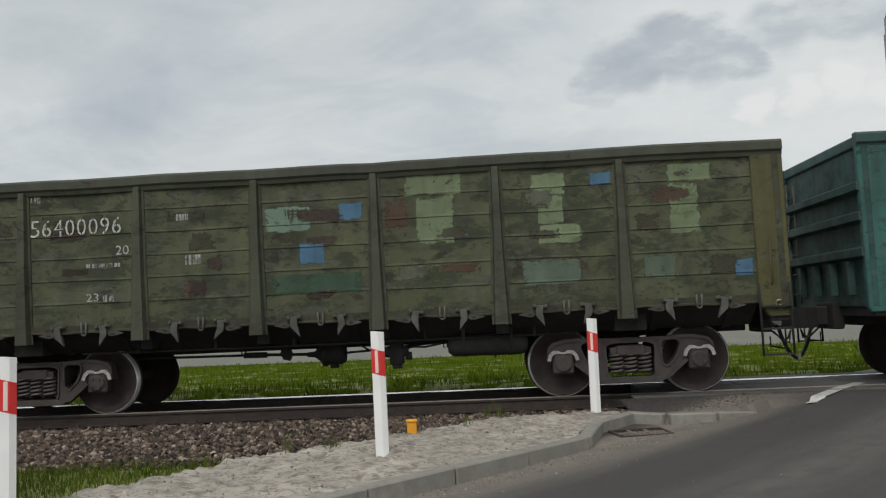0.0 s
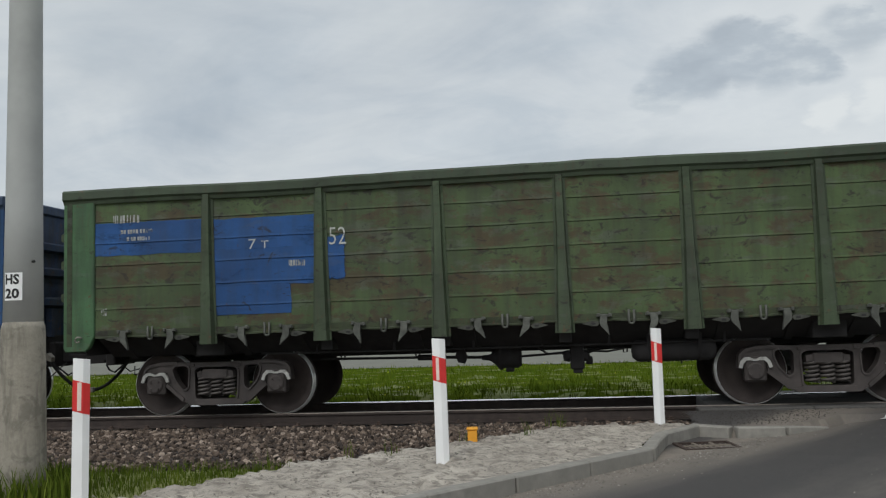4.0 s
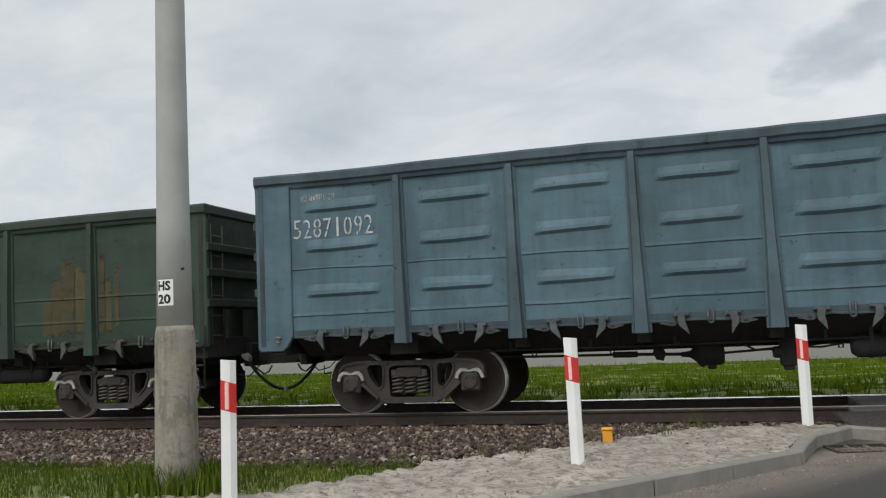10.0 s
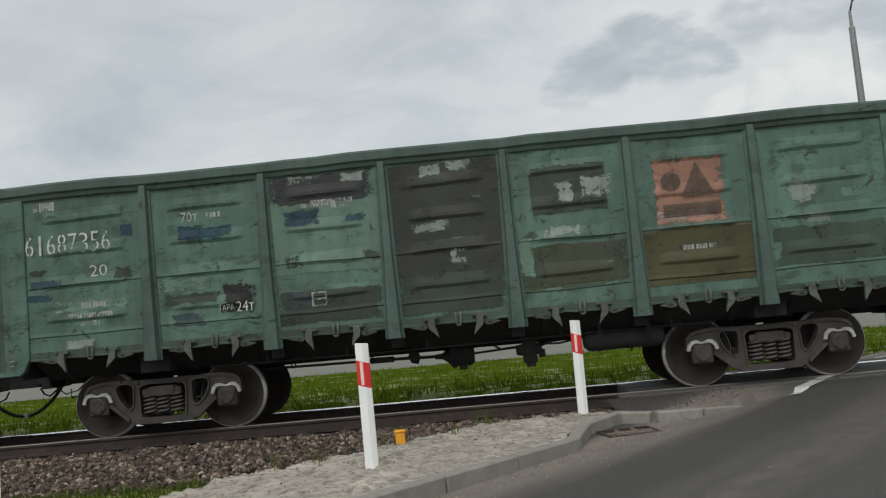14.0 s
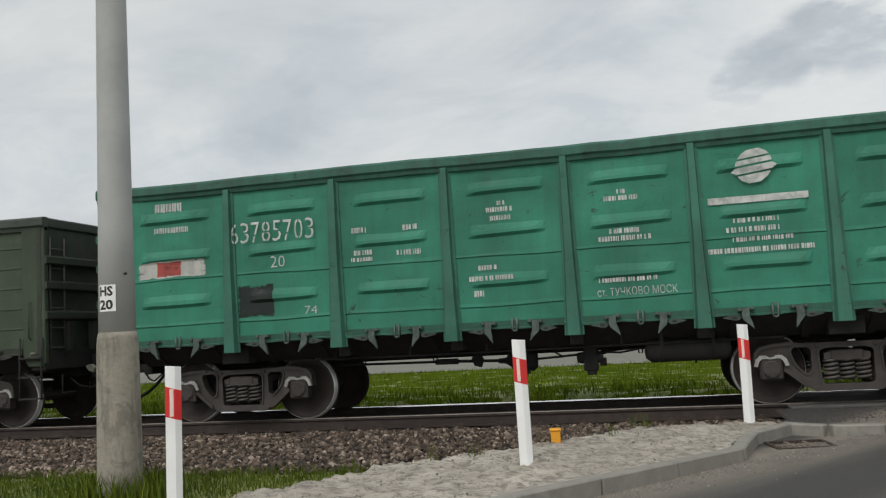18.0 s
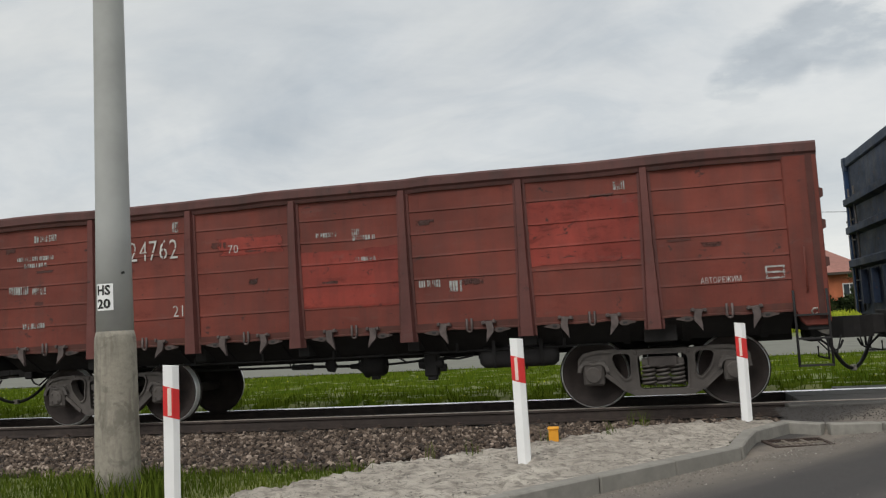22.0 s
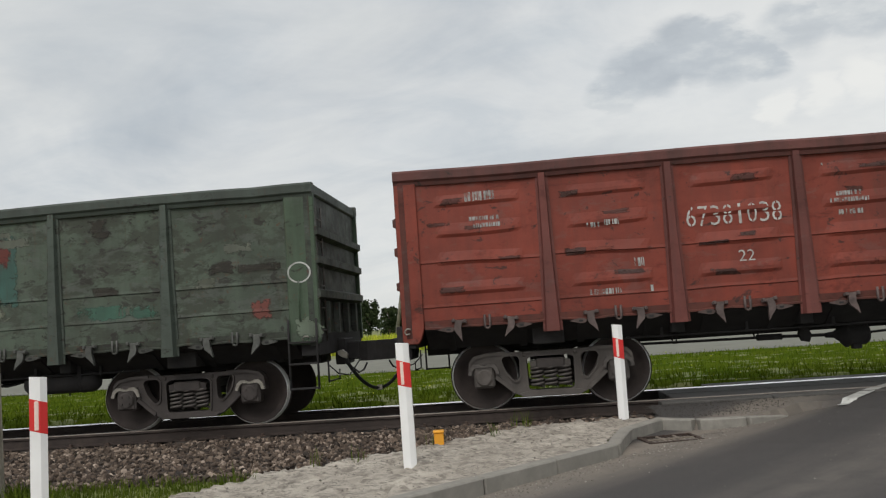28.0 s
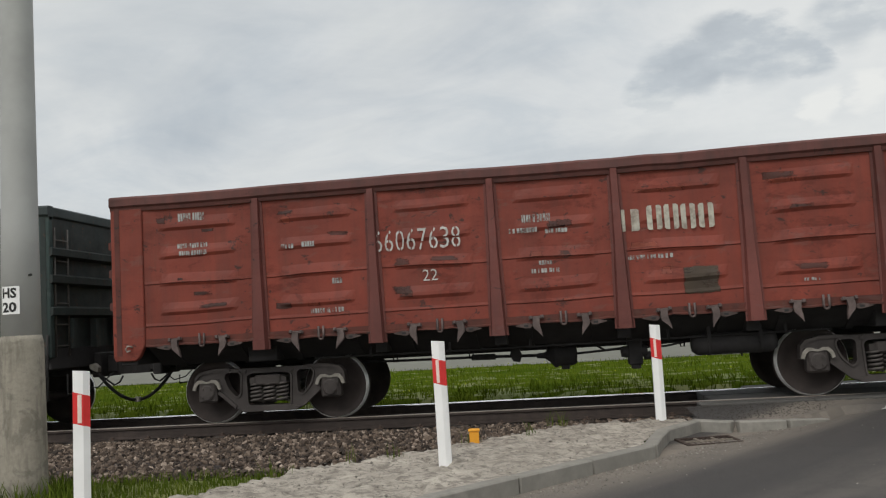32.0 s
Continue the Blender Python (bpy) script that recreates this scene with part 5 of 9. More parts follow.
def make_distance():
    rng = np.random.default_rng(21)
    # clipped hedge in front of the house
    n = 1300
    c = np.stack([rng.uniform(-3, 40, n), rng.uniform(64.2, 65.8, n), rng.uniform(0.0, 1.62, n)], -1)
    c[:, 2] += 0.12 * np.sin(c[:, 0] * 3.1) * (c[:, 2] > 1.0)
    v, f = cards(rng, c, np.full((n, 3), 0.45), 26, 0.13)
    thing("hedge", "dark green conifer hedge in front of the house", "hedge", arrays("hedge", v, f, M_HEDGE), kind="stuff")
    # flowering rape in front of the hedge
    def rape(r, k):
        y = 53 + 10 * r.uniform(0, 1, k)
        x = r.uniform(-0.9, 0.42, k) * y * 1.15
        return x, y, np.full(k, -0.22)
    o = blades("rape_field", "strip of yellow flowering rape", 26000, rape, 0.75, 1.22, M_RAPE, 0.055, 17, 0.25)
    o["category"] = "field"
    # far woodland line
    for i in range(46):
        x = -190 + i * 6.6 + rng.uniform(-2, 2)
        make_tree(x, 150 + rng.uniform(-12, 60), rng.uniform(3.2, 6.4), 100 + i, "dark leafy tree of a distant tree line")
    for i, (x, y, h) in enumerate(((-19.5, 118, 4.6), (-17.6, 121, 5.2), (-24.5, 130, 6.0), (-14.0, 125, 4.3), (16.8, 73, 4.6), (11.2, 72, 4.0), (13.0, 72.5, 3.8), (1.0, 88, 3.0), (-29, 140, 6.5))):
        make_tree(x, y, h, 300 + i, "dark bushy tree beyond the fields")


make_posts()
make_pole()
make_marker()
make_far_posts()
make_utility_pole()
make_street_lamp(12.66, 27.5, 10.3, "street_lamp", "grey steel street lamp beyond the crossing")
make_signal()
make_house()
make_distance()


# ---- wagons: local space has x along the train, rail head at z = 0, near side at y = -HALF ----
LENGTH = 6.44            # half the body's length
POSTS = (-4.25, -2.55, -0.85, 0.85, 2.55, 4.25)
BAYS = ((-6.02, -4.33), (-4.17, -2.63), (-2.47, -0.93), (-0.77, 0.77), (0.93, 2.47), (2.63, 4.17), (4.33, 6.02))
FLOOR = 1.30             # lower edge of the side sheets
SKIN = HALF - 0.085      # plane of the side sheets
MESHES = {}


def cached(key, build, *mats):
    if key not in MESHES:
        MESHES[key] = mesh_of(key[0] if isinstance(key, tuple) else key, build(), *mats)
    return MESHES[key]


RIDGES = {"pressed": (0.255, 0.565, 0.835), "pressed4": (0.215, 0.425, 0.635, 0.845)}


def profile(kind, h):
    """Heights of a side sheet and how far it stands out there."""
    if kind == "lapped":
        got = []
        for k in range(6):
            z0, z1 = h * k / 6, h * (k + 1) / 6
            if k:
                got += [(z0 - 0.008, 0.0), (z0 - 0.006, -0.010), (z0 + 0.002, -0.010), (z0 + 0.004, 0.008), (z0 + 0.035, 0.003)]
            else:
                got += [(0.004, 0.0)]
            got += [((z0 + z1) / 2, 0.0)] + ([(h, 0.0)] if k == 5 else [])
        return got
    if kind == "flat":
        return [(0.0, 0.0), (h * 0.16, 0.0), (h * 0.16 + 0.003, -0.012), (h * 0.16 + 0.012, -0.012), (h * 0.16 + 0.015, 0.008), (h * 0.16 + 0.06, 0.0), (h * 0.36, 0.0), (h * 0.36 + 0.003, -0.014), (h * 0.36 + 0.014, -0.014), (h * 0.36 + 0.017, 0.008), (h * 0.36 + 0.06, 0.0)] + [(h * f, 0.0) for f in (0.5, 0.62, 0.74, 0.87, 1.0)]
    got = [(0.0, 0.0), (h * 0.10, 0.0), (h * 0.102, -0.012), (h * 0.107, -0.012), (h * 0.109, 0.008), (h * 0.13, 0.0), (h * 0.41, 0.0), (h * 0.412, -0.012), (h * 0.417, -0.012), (h * 0.419, 0.006), (h * 0.44, 0.0), (h, 0.0)]
    for f in RIDGES[kind]:
        got += [(h * f + k, 0.0) for k in (-0.062, -0.014, 0.03, 0.125)]
    return sorted(got)


def stand_out(kind, w, h, salt, x, z):
    """How far a bay's sheet, w wide and h high, stands out at x from its middle and z from its foot."""
    prof = profile(kind, h)
    y = float(np.interp(z, [p[0] for p in prof], [p[1] for p in prof]))
    if kind in RIDGES:
        reach = w * 0.34 - abs(x)
        for f in RIDGES[kind]:
            v = z - h * f
            if -0.062 < v < 0.125 and reach > 0:
                y += (0.042 if kind == "pressed" else 0.027) * min(1.0, reach / 0.12) ** 0.8 * float(np.interp(v, (-0.062, -0.014, 0.03, 0.125), (0, 1, 0.86, 0)))
    lim = min(1.0, 4 * (1 - abs(2 * x / w)))
    dent = 0.010 * (1 + noise.noise((x * 1.3 + salt * 7, z * 1.1, salt))) + 0.005 * (1 + noise.noise((x * 4 + salt, z * 4, 3)))
    return y - dent * max(0.0, lim)


def waved(kind, h, salt, x, z):
    """Height to which a seam or rib of the sheet has been bent."""
    if z < 0.08 or z > h - 0.08:
        return z
    return z + (0.022 if kind in RIDGES else 0.009) * noise.noise((x * 1.2 + salt * 3.3, round(z * 2.6), salt + 0.5))


def sheet(kind, w, h, salt):
    """One bay's side sheet, w wide and h high, from its lower middle; its face looks to -y."""
    bm = bmesh.new()
    prof = profile(kind, h)
    if kind in RIDGES:
        r = w * 0.34
        xs = [-w / 2, -w * 0.42, -r, -r + 0.05, -r + 0.15, -r * 0.3, r * 0.3, r - 0.15, r - 0.05, r, w * 0.42, w / 2]
    else:
        xs = [-w / 2 + w * i / 8 for i in range(9)]
    grid = [[bm.verts.new((x, -stand_out(kind, w, h, salt, x, z), waved(kind, h, salt, x, z))) for z, y in prof] for x in xs]
    for a, b in zip(grid, grid[1:]):
        for k in range(len(prof) - 1):
            bm.faces.new((a[k], b[k], b[k + 1], a[k + 1])).smooth = False
    # back sheet gives thickness
    bk = [bm.verts.new(p) for p in ((-w / 2, 0.05, 0), (w / 2, 0.05, 0), (w / 2, 0.05, h), (-w / 2, 0.05, h))]
    bm.faces.new(bk[::-1])
    bm.faces.new((grid[0][0], bk[0], bk[1], *[c[0] for c in grid[1:]][::-1]))
    bm.faces.new((*[c[-1] for c in grid], bk[2], bk[3]))
    bm.faces.new((*grid[0], bk[3], bk[0]))
    bm.faces.new((*grid[-1][::-1], bk[1], bk[2]))
    return bm


def side_post(h):
    """A pressed hat-shaped side post that widens and deepens downwards, from its lower end at z = 0."""
    bm = bmesh.new()
    rings = []
    for z, f, w, c, d in ((0.0, 0.134, 0.112, 0.086, 0.104), (0.30, 0.128, 0.102, 0.076, 0.102), (1.15, 0.106, 0.070, 0.051, 0.088), (h, 0.086, 0.054, 0.042, 0.074)):
        out = ((-f, 0.0), (-f, -0.012), (-w, -0.016), (-c, -d), (c, -d), (w, -0.016), (f, -0.012), (f, 0.0))
        rings.append([bm.verts.new((x, y, z)) for x, y in out])
    for a, b in zip(rings, rings[1:]):
        for k in range(8):
            bm.faces.new((a[k], b[k], b[(k + 1) % 8], a[(k + 1) % 8]))
    bm.faces.new(rings[0]), bm.faces.new(rings[-1][::-1])
    return bm


def corner_plate(h, square=False):
    bm = bmesh.new()
    out = ((0.0, 0.12), (0.03, 0.10), (0.40, 0.10), (0.43, 0.13), (0.43, h), (0.0, h)) if square else ((0.0, 0.22), (0.07, 0.06), (0.13, 0.0), (0.40, 0.0), (0.43, 0.06), (0.43, h), (0.0, h))
    prism(bm, [(x, z) for x, z in out], "y", -0.030, 0.05)
    bmesh.ops.bevel(bm, geom=[e for e in bm.edges if abs(e.verts[0].co.y + 0.03) < 1e-4 and abs(e.verts[1].co.y + 0.03) < 1e-4], offset=0.012, segments=1, affect="EDGES")
    return bm


def top_rail(salt):
    """The bent and battered upper edge beam of a side."""
    bm = bmesh.new()
    sect = ((-0.075, 0.015), (-0.09, 0.03), (-0.09, 0.135), (-0.07, 0.165), (0.05, 0.165), (0.05, -0.05), (-0.045, -0.05), (-0.06, 0.0))
    n = 30
    rings = []
    for i in range(n + 1):
        x = -LENGTH + 2 * LENGTH * i / n
        dz = 0.030 * noise.noise((x * 0.55, salt * 9.7, 0)) + 0.010 * noise.noise((x * 1.9, salt * 3.1, 5))
        dy = 0.02 * noise.noise((x * 0.6, salt * 4.3, 8))
        rings.append([bm.verts.new((x, y + dy, z + dz)) for y, z in sect])
    for a, b in zip(rings, rings[1:]):
        for k in range(len(sect)):
            bm.faces.new((a[k], b[k], b[(k + 1) % len(sect)], a[(k + 1) % len(sect)]))
    bm.faces.new(rings[0]), bm.faces.new(rings[-1][::-1])
    return bm


def end_wall(h):
    bm = bmesh.new()
    box(bm, -0.04, 0.04, -HALF + 0.05, HALF - 0.05, 0, h)
    return bm


def end_rib():
    bm = bmesh.new()
    prism(bm, ((0.0, -0.09), (0.10, -0.05), (0.10, 0.05), (0.0, 0.09)), "y", -HALF + 0.06, HALF - 0.06)
    return bm


def end_ladder():
    bm = bmesh.new()
    for y in (-0.17, 0.17):
        tube(bm, ((0.035, y, 0.0), (0.035, y, 1.95)), 0.016, 5)
    for k in range(6):
        tube(bm, ((0.035, -0.17, 0.16 + 0.32 * k), (0.035, 0.17, 0.16 + 0.32 * k)), 0.012, 5)
    return bm


def end_stake(h):
    bm = bmesh.new()
    prism(bm, ((0.0, -0.07), (0.085, -0.04), (0.085, 0.04), (0.0, 0.07)), "z", 0, h)
    return bm


def latch():
    """A hatch claw: hinge plate with two bolts on the sheet's foot, a stem, and a hooked tip that points to -x."""
    bm = bmesh.new()
    prism(bm, ((-0.040, 0.045), (0.050, 0.045), (0.062, -0.030), (0.052, -0.085), (-0.010, -0.150), (-0.062, -0.215), (-0.050, -0.120), (-0.034, -0.050)), "y", -0.030, 0.025)
    box(bm, -0.105, 0.105, -0.016, 0.020, 0.030, 0.068, 0, 0.006)
    for x in (-0.075, 0.075):
        box(bm, x - 0.020, x + 0.020, -0.040, -0.010, 0.036, 0.082, 0, 0.006)
    return bm


def latch_bracket():
    """The tapered eye plate beside a claw, with its dark slot; its thin end points to +x."""
    bm = bmesh.new()
    prism(bm, ((-0.11, 0.006), (-0.06, 0.040), (0.02, 0.046), (0.10, 0.028), (0.17, 0.012), (0.17, -0.002), (0.08, -0.020), (0.0, -0.038), (-0.07, -0.034)), "y", -0.030, 0.01)
    # black pad on the closed plate, painting the shade inside a slot
    box(bm, -0.040, 0.030, -0.034, -0.029, -0.014, 0.018, 1)
    return bm


def loop_ring():
    bm = bmesh.new()
    tube(bm, ((-0.034, 0, 0.085), (-0.038, 0, -0.06), (-0.026, 0, -0.092), (0, 0, -0.104), (0.026, 0, -0.092), (0.038, 0, -0.06), (0.034, 0, 0.085)), 0.017, 6)
    return bm


def lifting_hook():
    bm = bmesh.new()
    tube(bm, ((0.035, 0.02, 0.02), (0.03, -0.04, 0.035), (-0.01, -0.05, 0.04), (-0.04, -0.05, 0.0), (-0.02, -0.05, -0.04), (0.03, -0.045, -0.03)), 0.013, 6)
    return bm


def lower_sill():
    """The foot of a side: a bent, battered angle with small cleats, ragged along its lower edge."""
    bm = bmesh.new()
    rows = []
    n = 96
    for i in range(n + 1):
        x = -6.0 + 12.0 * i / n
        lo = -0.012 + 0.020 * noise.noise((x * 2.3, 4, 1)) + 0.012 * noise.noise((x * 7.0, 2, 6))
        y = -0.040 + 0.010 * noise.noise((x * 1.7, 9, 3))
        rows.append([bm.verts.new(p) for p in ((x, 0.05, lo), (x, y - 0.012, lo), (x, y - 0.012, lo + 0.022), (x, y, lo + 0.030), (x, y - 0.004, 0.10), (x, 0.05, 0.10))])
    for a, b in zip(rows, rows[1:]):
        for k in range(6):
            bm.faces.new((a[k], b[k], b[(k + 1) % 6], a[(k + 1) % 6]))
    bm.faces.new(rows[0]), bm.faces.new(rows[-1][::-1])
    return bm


def beam(x, y, z0, z1):
    bm = bmesh.new()
    box(bm, -x, x, -y, y, z0, z1, 0, 0.012)
    return bm


def floor_plate():
    bm = bmesh.new()
    box(bm, -6.2, 6.2, -1.46, 1.46, 1.262, 1.32)
    return bm


def floor_hatch(w):
    """One bottom hatch, sloping in from the side of the wagon to the centre sill."""
    bm = bmesh.new()
    prism(bm, ((-1.42, 1.26), (-1.40, 1.19), (-0.95, 0.915), (-0.36, 0.915), (-0.36, 1.26)), "x", -w / 2, w / 2)
    for x in (-w * 0.3, w * 0.3):
        prism(bm, ((-1.36, 1.18), (-1.34, 1.13), (-0.95, 0.885), (-0.40, 0.885), (-0.40, 0.92), (-0.95, 0.92)), "x", x - 0.05, x + 0.05)
    return bm


def brake_cylinder():
    """The brake cylinder under the middle of the wagon, with its flange, nozzle and hanger."""
    bm = bmesh.new()
    lathe(bm, ((0.0, -0.40), (0.035, -0.39), (0.045, -0.28), (0.10, -0.20), (0.165, -0.15), (0.185, -0.13), (0.185, -0.09), (0.165, -0.08), (0.165, 0.14), (0.13, 0.19), (0.0, 0.20)), "x", 16)
    box(bm, -0.13, 0.12, -0.12, 0.12, 0.10, 0.36, 0, 0.01)
    box(bm, -0.04, 0.08, -0.06, 0.06, -0.215, -0.14, 0, 0.012)
    return bm


def brake_valve():
    """The control valve: a casting with two round chambers, hung between cylinder and tank."""
    bm = bmesh.new()
    box(bm, -0.10, 0.10, -0.10, 0.10, -0.17, 0.30, 0, 0.02)
    lathe(bm, ((0.0, -0.20), (0.07, -0.19), (0.085, -0.12), (0.05, 0.0), (0.085, 0.10), (0.075, 0.17), (0.0, 0.18)), "x", 12, (0.0, -0.02, 0.02))
    lathe(bm, ((0.0, -0.05), (0.06, -0.045), (0.06, 0.045), (0.0, 0.05)), "x", 10, (0.17, 0.0, -0.05))
    box(bm, -0.06, 0.07, -0.07, 0.07, -0.225, -0.16, 0, 0.01)
    return bm


def air_tank():
    bm = bmesh.new()
    lathe(bm, ((0.0, -0.58), (0.10, -0.565), (0.15, -0.50), (0.155, -0.46), (0.155, 0.46), (0.15, 0.50), (0.10, 0.565), (0.0, 0.58)), "x", 18)
    for x in (-0.34, 0.34):
        box(bm, x - 0.025, x + 0.025, -0.162, 0.162, 0.0, 0.30)
        lathe(bm, ((0.150, x - 0.025), (0.161, x - 0.022), (0.161, x + 0.022), (0.150, x + 0.025)), "x", 18)
    tube(bm, ((0.1, 0, -0.15), (0.1, 0, -0.19)), 0.014, 6)
    return bm


def hand_wheel():
    bm = bmesh.new()
    ring = [(0.19 * math.cos(a), 0.0, 0.19 * math.sin(a)) for a in (2 * math.pi * k / 16 for k in range(17))]
    tube(bm, ring, 0.013, 5)
    for k in range(3):
        a = math.pi * k / 3 + 0.3
        tube(bm, ((0.185 * math.cos(a), 0, 0.185 * math.sin(a)), (-0.185 * math.cos(a), 0, -0.185 * math.sin(a))), 0.009, 5)
    tube(bm, ((0, -0.03, 0), (0, 0.7, 0)), 0.02, 6)
    return bm


def brake_rods():
    """Pull rods, slack adjuster, pipes and their hangers."""
    bm = bmesh.new()
    tube(bm, ((-3.9, -0.60, 0.80), (-2.2, -0.60, 0.775), (-1.2, -0.60, 0.765)), 0.020, 5)
    tube(bm, ((-1.35, -0.60, 0.765), (-1.0, -0.60, 0.76)), 0.045, 7)
    tube(bm, ((-1.0, -0.60, 0.76), (-0.35, -0.56, 0.74)), 0.026, 6)
    tube(bm, ((0.2, -0.56, 0.74), (0.55, -0.60, 0.76), (1.5, -0.62, 0.83), (3.9, -0.60, 0.80)), 0.018, 5)
    prism(bm, ((-0.74, 0.90), (-0.66, 0.90), (-0.60, 0.76), (-0.64, 0.66), (-0.74, 0.68), (-0.78, 0.78)), "y", -0.66, -0.58)
    # train pipe and a conduit just under the hatches
    tube(bm, ((-3.6, -1.12, 0.905), (-1.0, -1.12, 0.89), (0.4, -1.12, 0.895), (3.6, -1.12, 0.905)), 0.016, 5)
    tube(bm, ((-3.5, 0.80, 0.86), (0.3, 0.80, 0.85), (3.5, 0.80, 0.86)), 0.018, 5)
    for x in (-2.75, -1.6, -0.45, 1.45, 3.0):
        box(bm, x - 0.018, x + 0.018, -1.14, -1.10, 0.88, 1.02)
        tube(bm, ((x + 0.20, -0.60, 0.98), (x + 0.22, -0.60, 0.76), (x + 0.27, -0.60, 0.76), (x + 0.29, -0.60, 0.98)), 0.012, 5)
    for x in (-2.1, 0.6, 2.3):
        box(bm, x - 0.02, x + 0.02, 0.77, 0.83, 0.84, 1.0)
    # slack branch pipes to the valve and the tank
    tube(bm, ((0.45, -0.80, 0.86), (0.60, -0.84, 0.77), (0.78, -0.86, 0.78), (0.92, -0.86, 0.74)), 0.015, 5)
    tube(bm, ((1.08, -0.86, 0.76), (1.24, -0.88, 0.80), (1.42, -0.92, 0.79), (1.66, -0.98, 0.83)), 0.015, 5)
    return bm


def coupler():
    """An automatic centre coupler with its draft gear, pointing to +x from the end beam."""
    bm = bmesh.new()
    box(bm, -0.1, 0.28, -0.12, 0.12, -0.14, 0.14, 0, 0.02)
    prism(bm, ((0.25, -0.10), (0.42, -0.22), (0.56, -0.20), (0.50, 0.02), (0.60, 0.16), (0.44, 0.22), (0.25, 0.12)), "z", -0.17, 0.13)
    box(bm, -0.06, 0.10, -0.34, 0.34, -0.20, 0.20, 0, 0.02)
    tube(bm, ((0.05, -0.30, -0.15), (0.28, -0.26, -0.34), (0.35, -0.22, -0.30), (0.40, -0.2, -0.2)), 0.016, 5)
    tube(bm, ((0.02, -0.45, -0.26), (0.02, -0.45, -0.40), (0.02, -1.15, -0.40), (0.02, -1.15, -0.1)), 0.014, 5)
    return bm


def hose():
    """Half of the slack brake hose, from its cock on the end beam down to the coupling under the couplers."""
    bm = bmesh.new()
    pts = []
    for i in range(12):
        t = i / 11
        pts.append((0.12 + 0.42 * t, -0.50 + 0.50 * t, -0.10 - 0.54 * math.sin(t * math.pi / 2) ** 0.80))
    tube(bm, pts, 0.028, 7)
    prism(bm, ((0.02, -0.02), (0.10, 0.0), (0.17, -0.07), (0.16, -0.14), (0.08, -0.11), (0.03, -0.07)), "y", -0.55, -0.45, 1)
    box(bm, 0.50, 0.54, -0.05, 0.05, -0.675, -0.595, 1, 0.01)
    # slack release chain
    tube(bm, ((-0.05, -0.86, -0.20), (0.08, -0.80, -0.34), (0.22, -0.66, -0.38), (0.34, -0.40, -0.16)), 0.011, 5)
    return bm


def ladder():
    bm = bmesh.new()
    for x in (-0.20, 0.20):
        tube(bm, ((x, 0.0, 0.50), (x, -0.01, 0.2), (x, -0.01, -0.48)), 0.017, 5)
    for z in (-0.46, -0.12, 0.18):
        box(bm, -0.20, 0.20, -0.05, 0.03, z - 0.012, z + 0.012)
    return bm


def handrail():
    bm = bmesh.new()
    tube(bm, ((0, 0.02, 0), (0, -0.05, 0.02), (0, -0.05, 0.58), (0, 0.02, 0.60)), 0.012, 5)
    return bm


def rounded(points, r=0.04):
    """An outline with each corner cut by a short arc."""
    got = []
    n = len(points)
    for i, p in enumerate(points):
        p, a, b = Vector(p), Vector(points[i - 1]), Vector(points[(i + 1) % n])
        k = min(r, 0.4 * (a - p).length, 0.4 * (b - p).length)
        u, v = p + (a - p).normalized() * k, p + (b - p).normalized() * k
        got += [u[:], (0.25 * u + 0.5 * p + 0.25 * v)[:], v[:]]
    return got


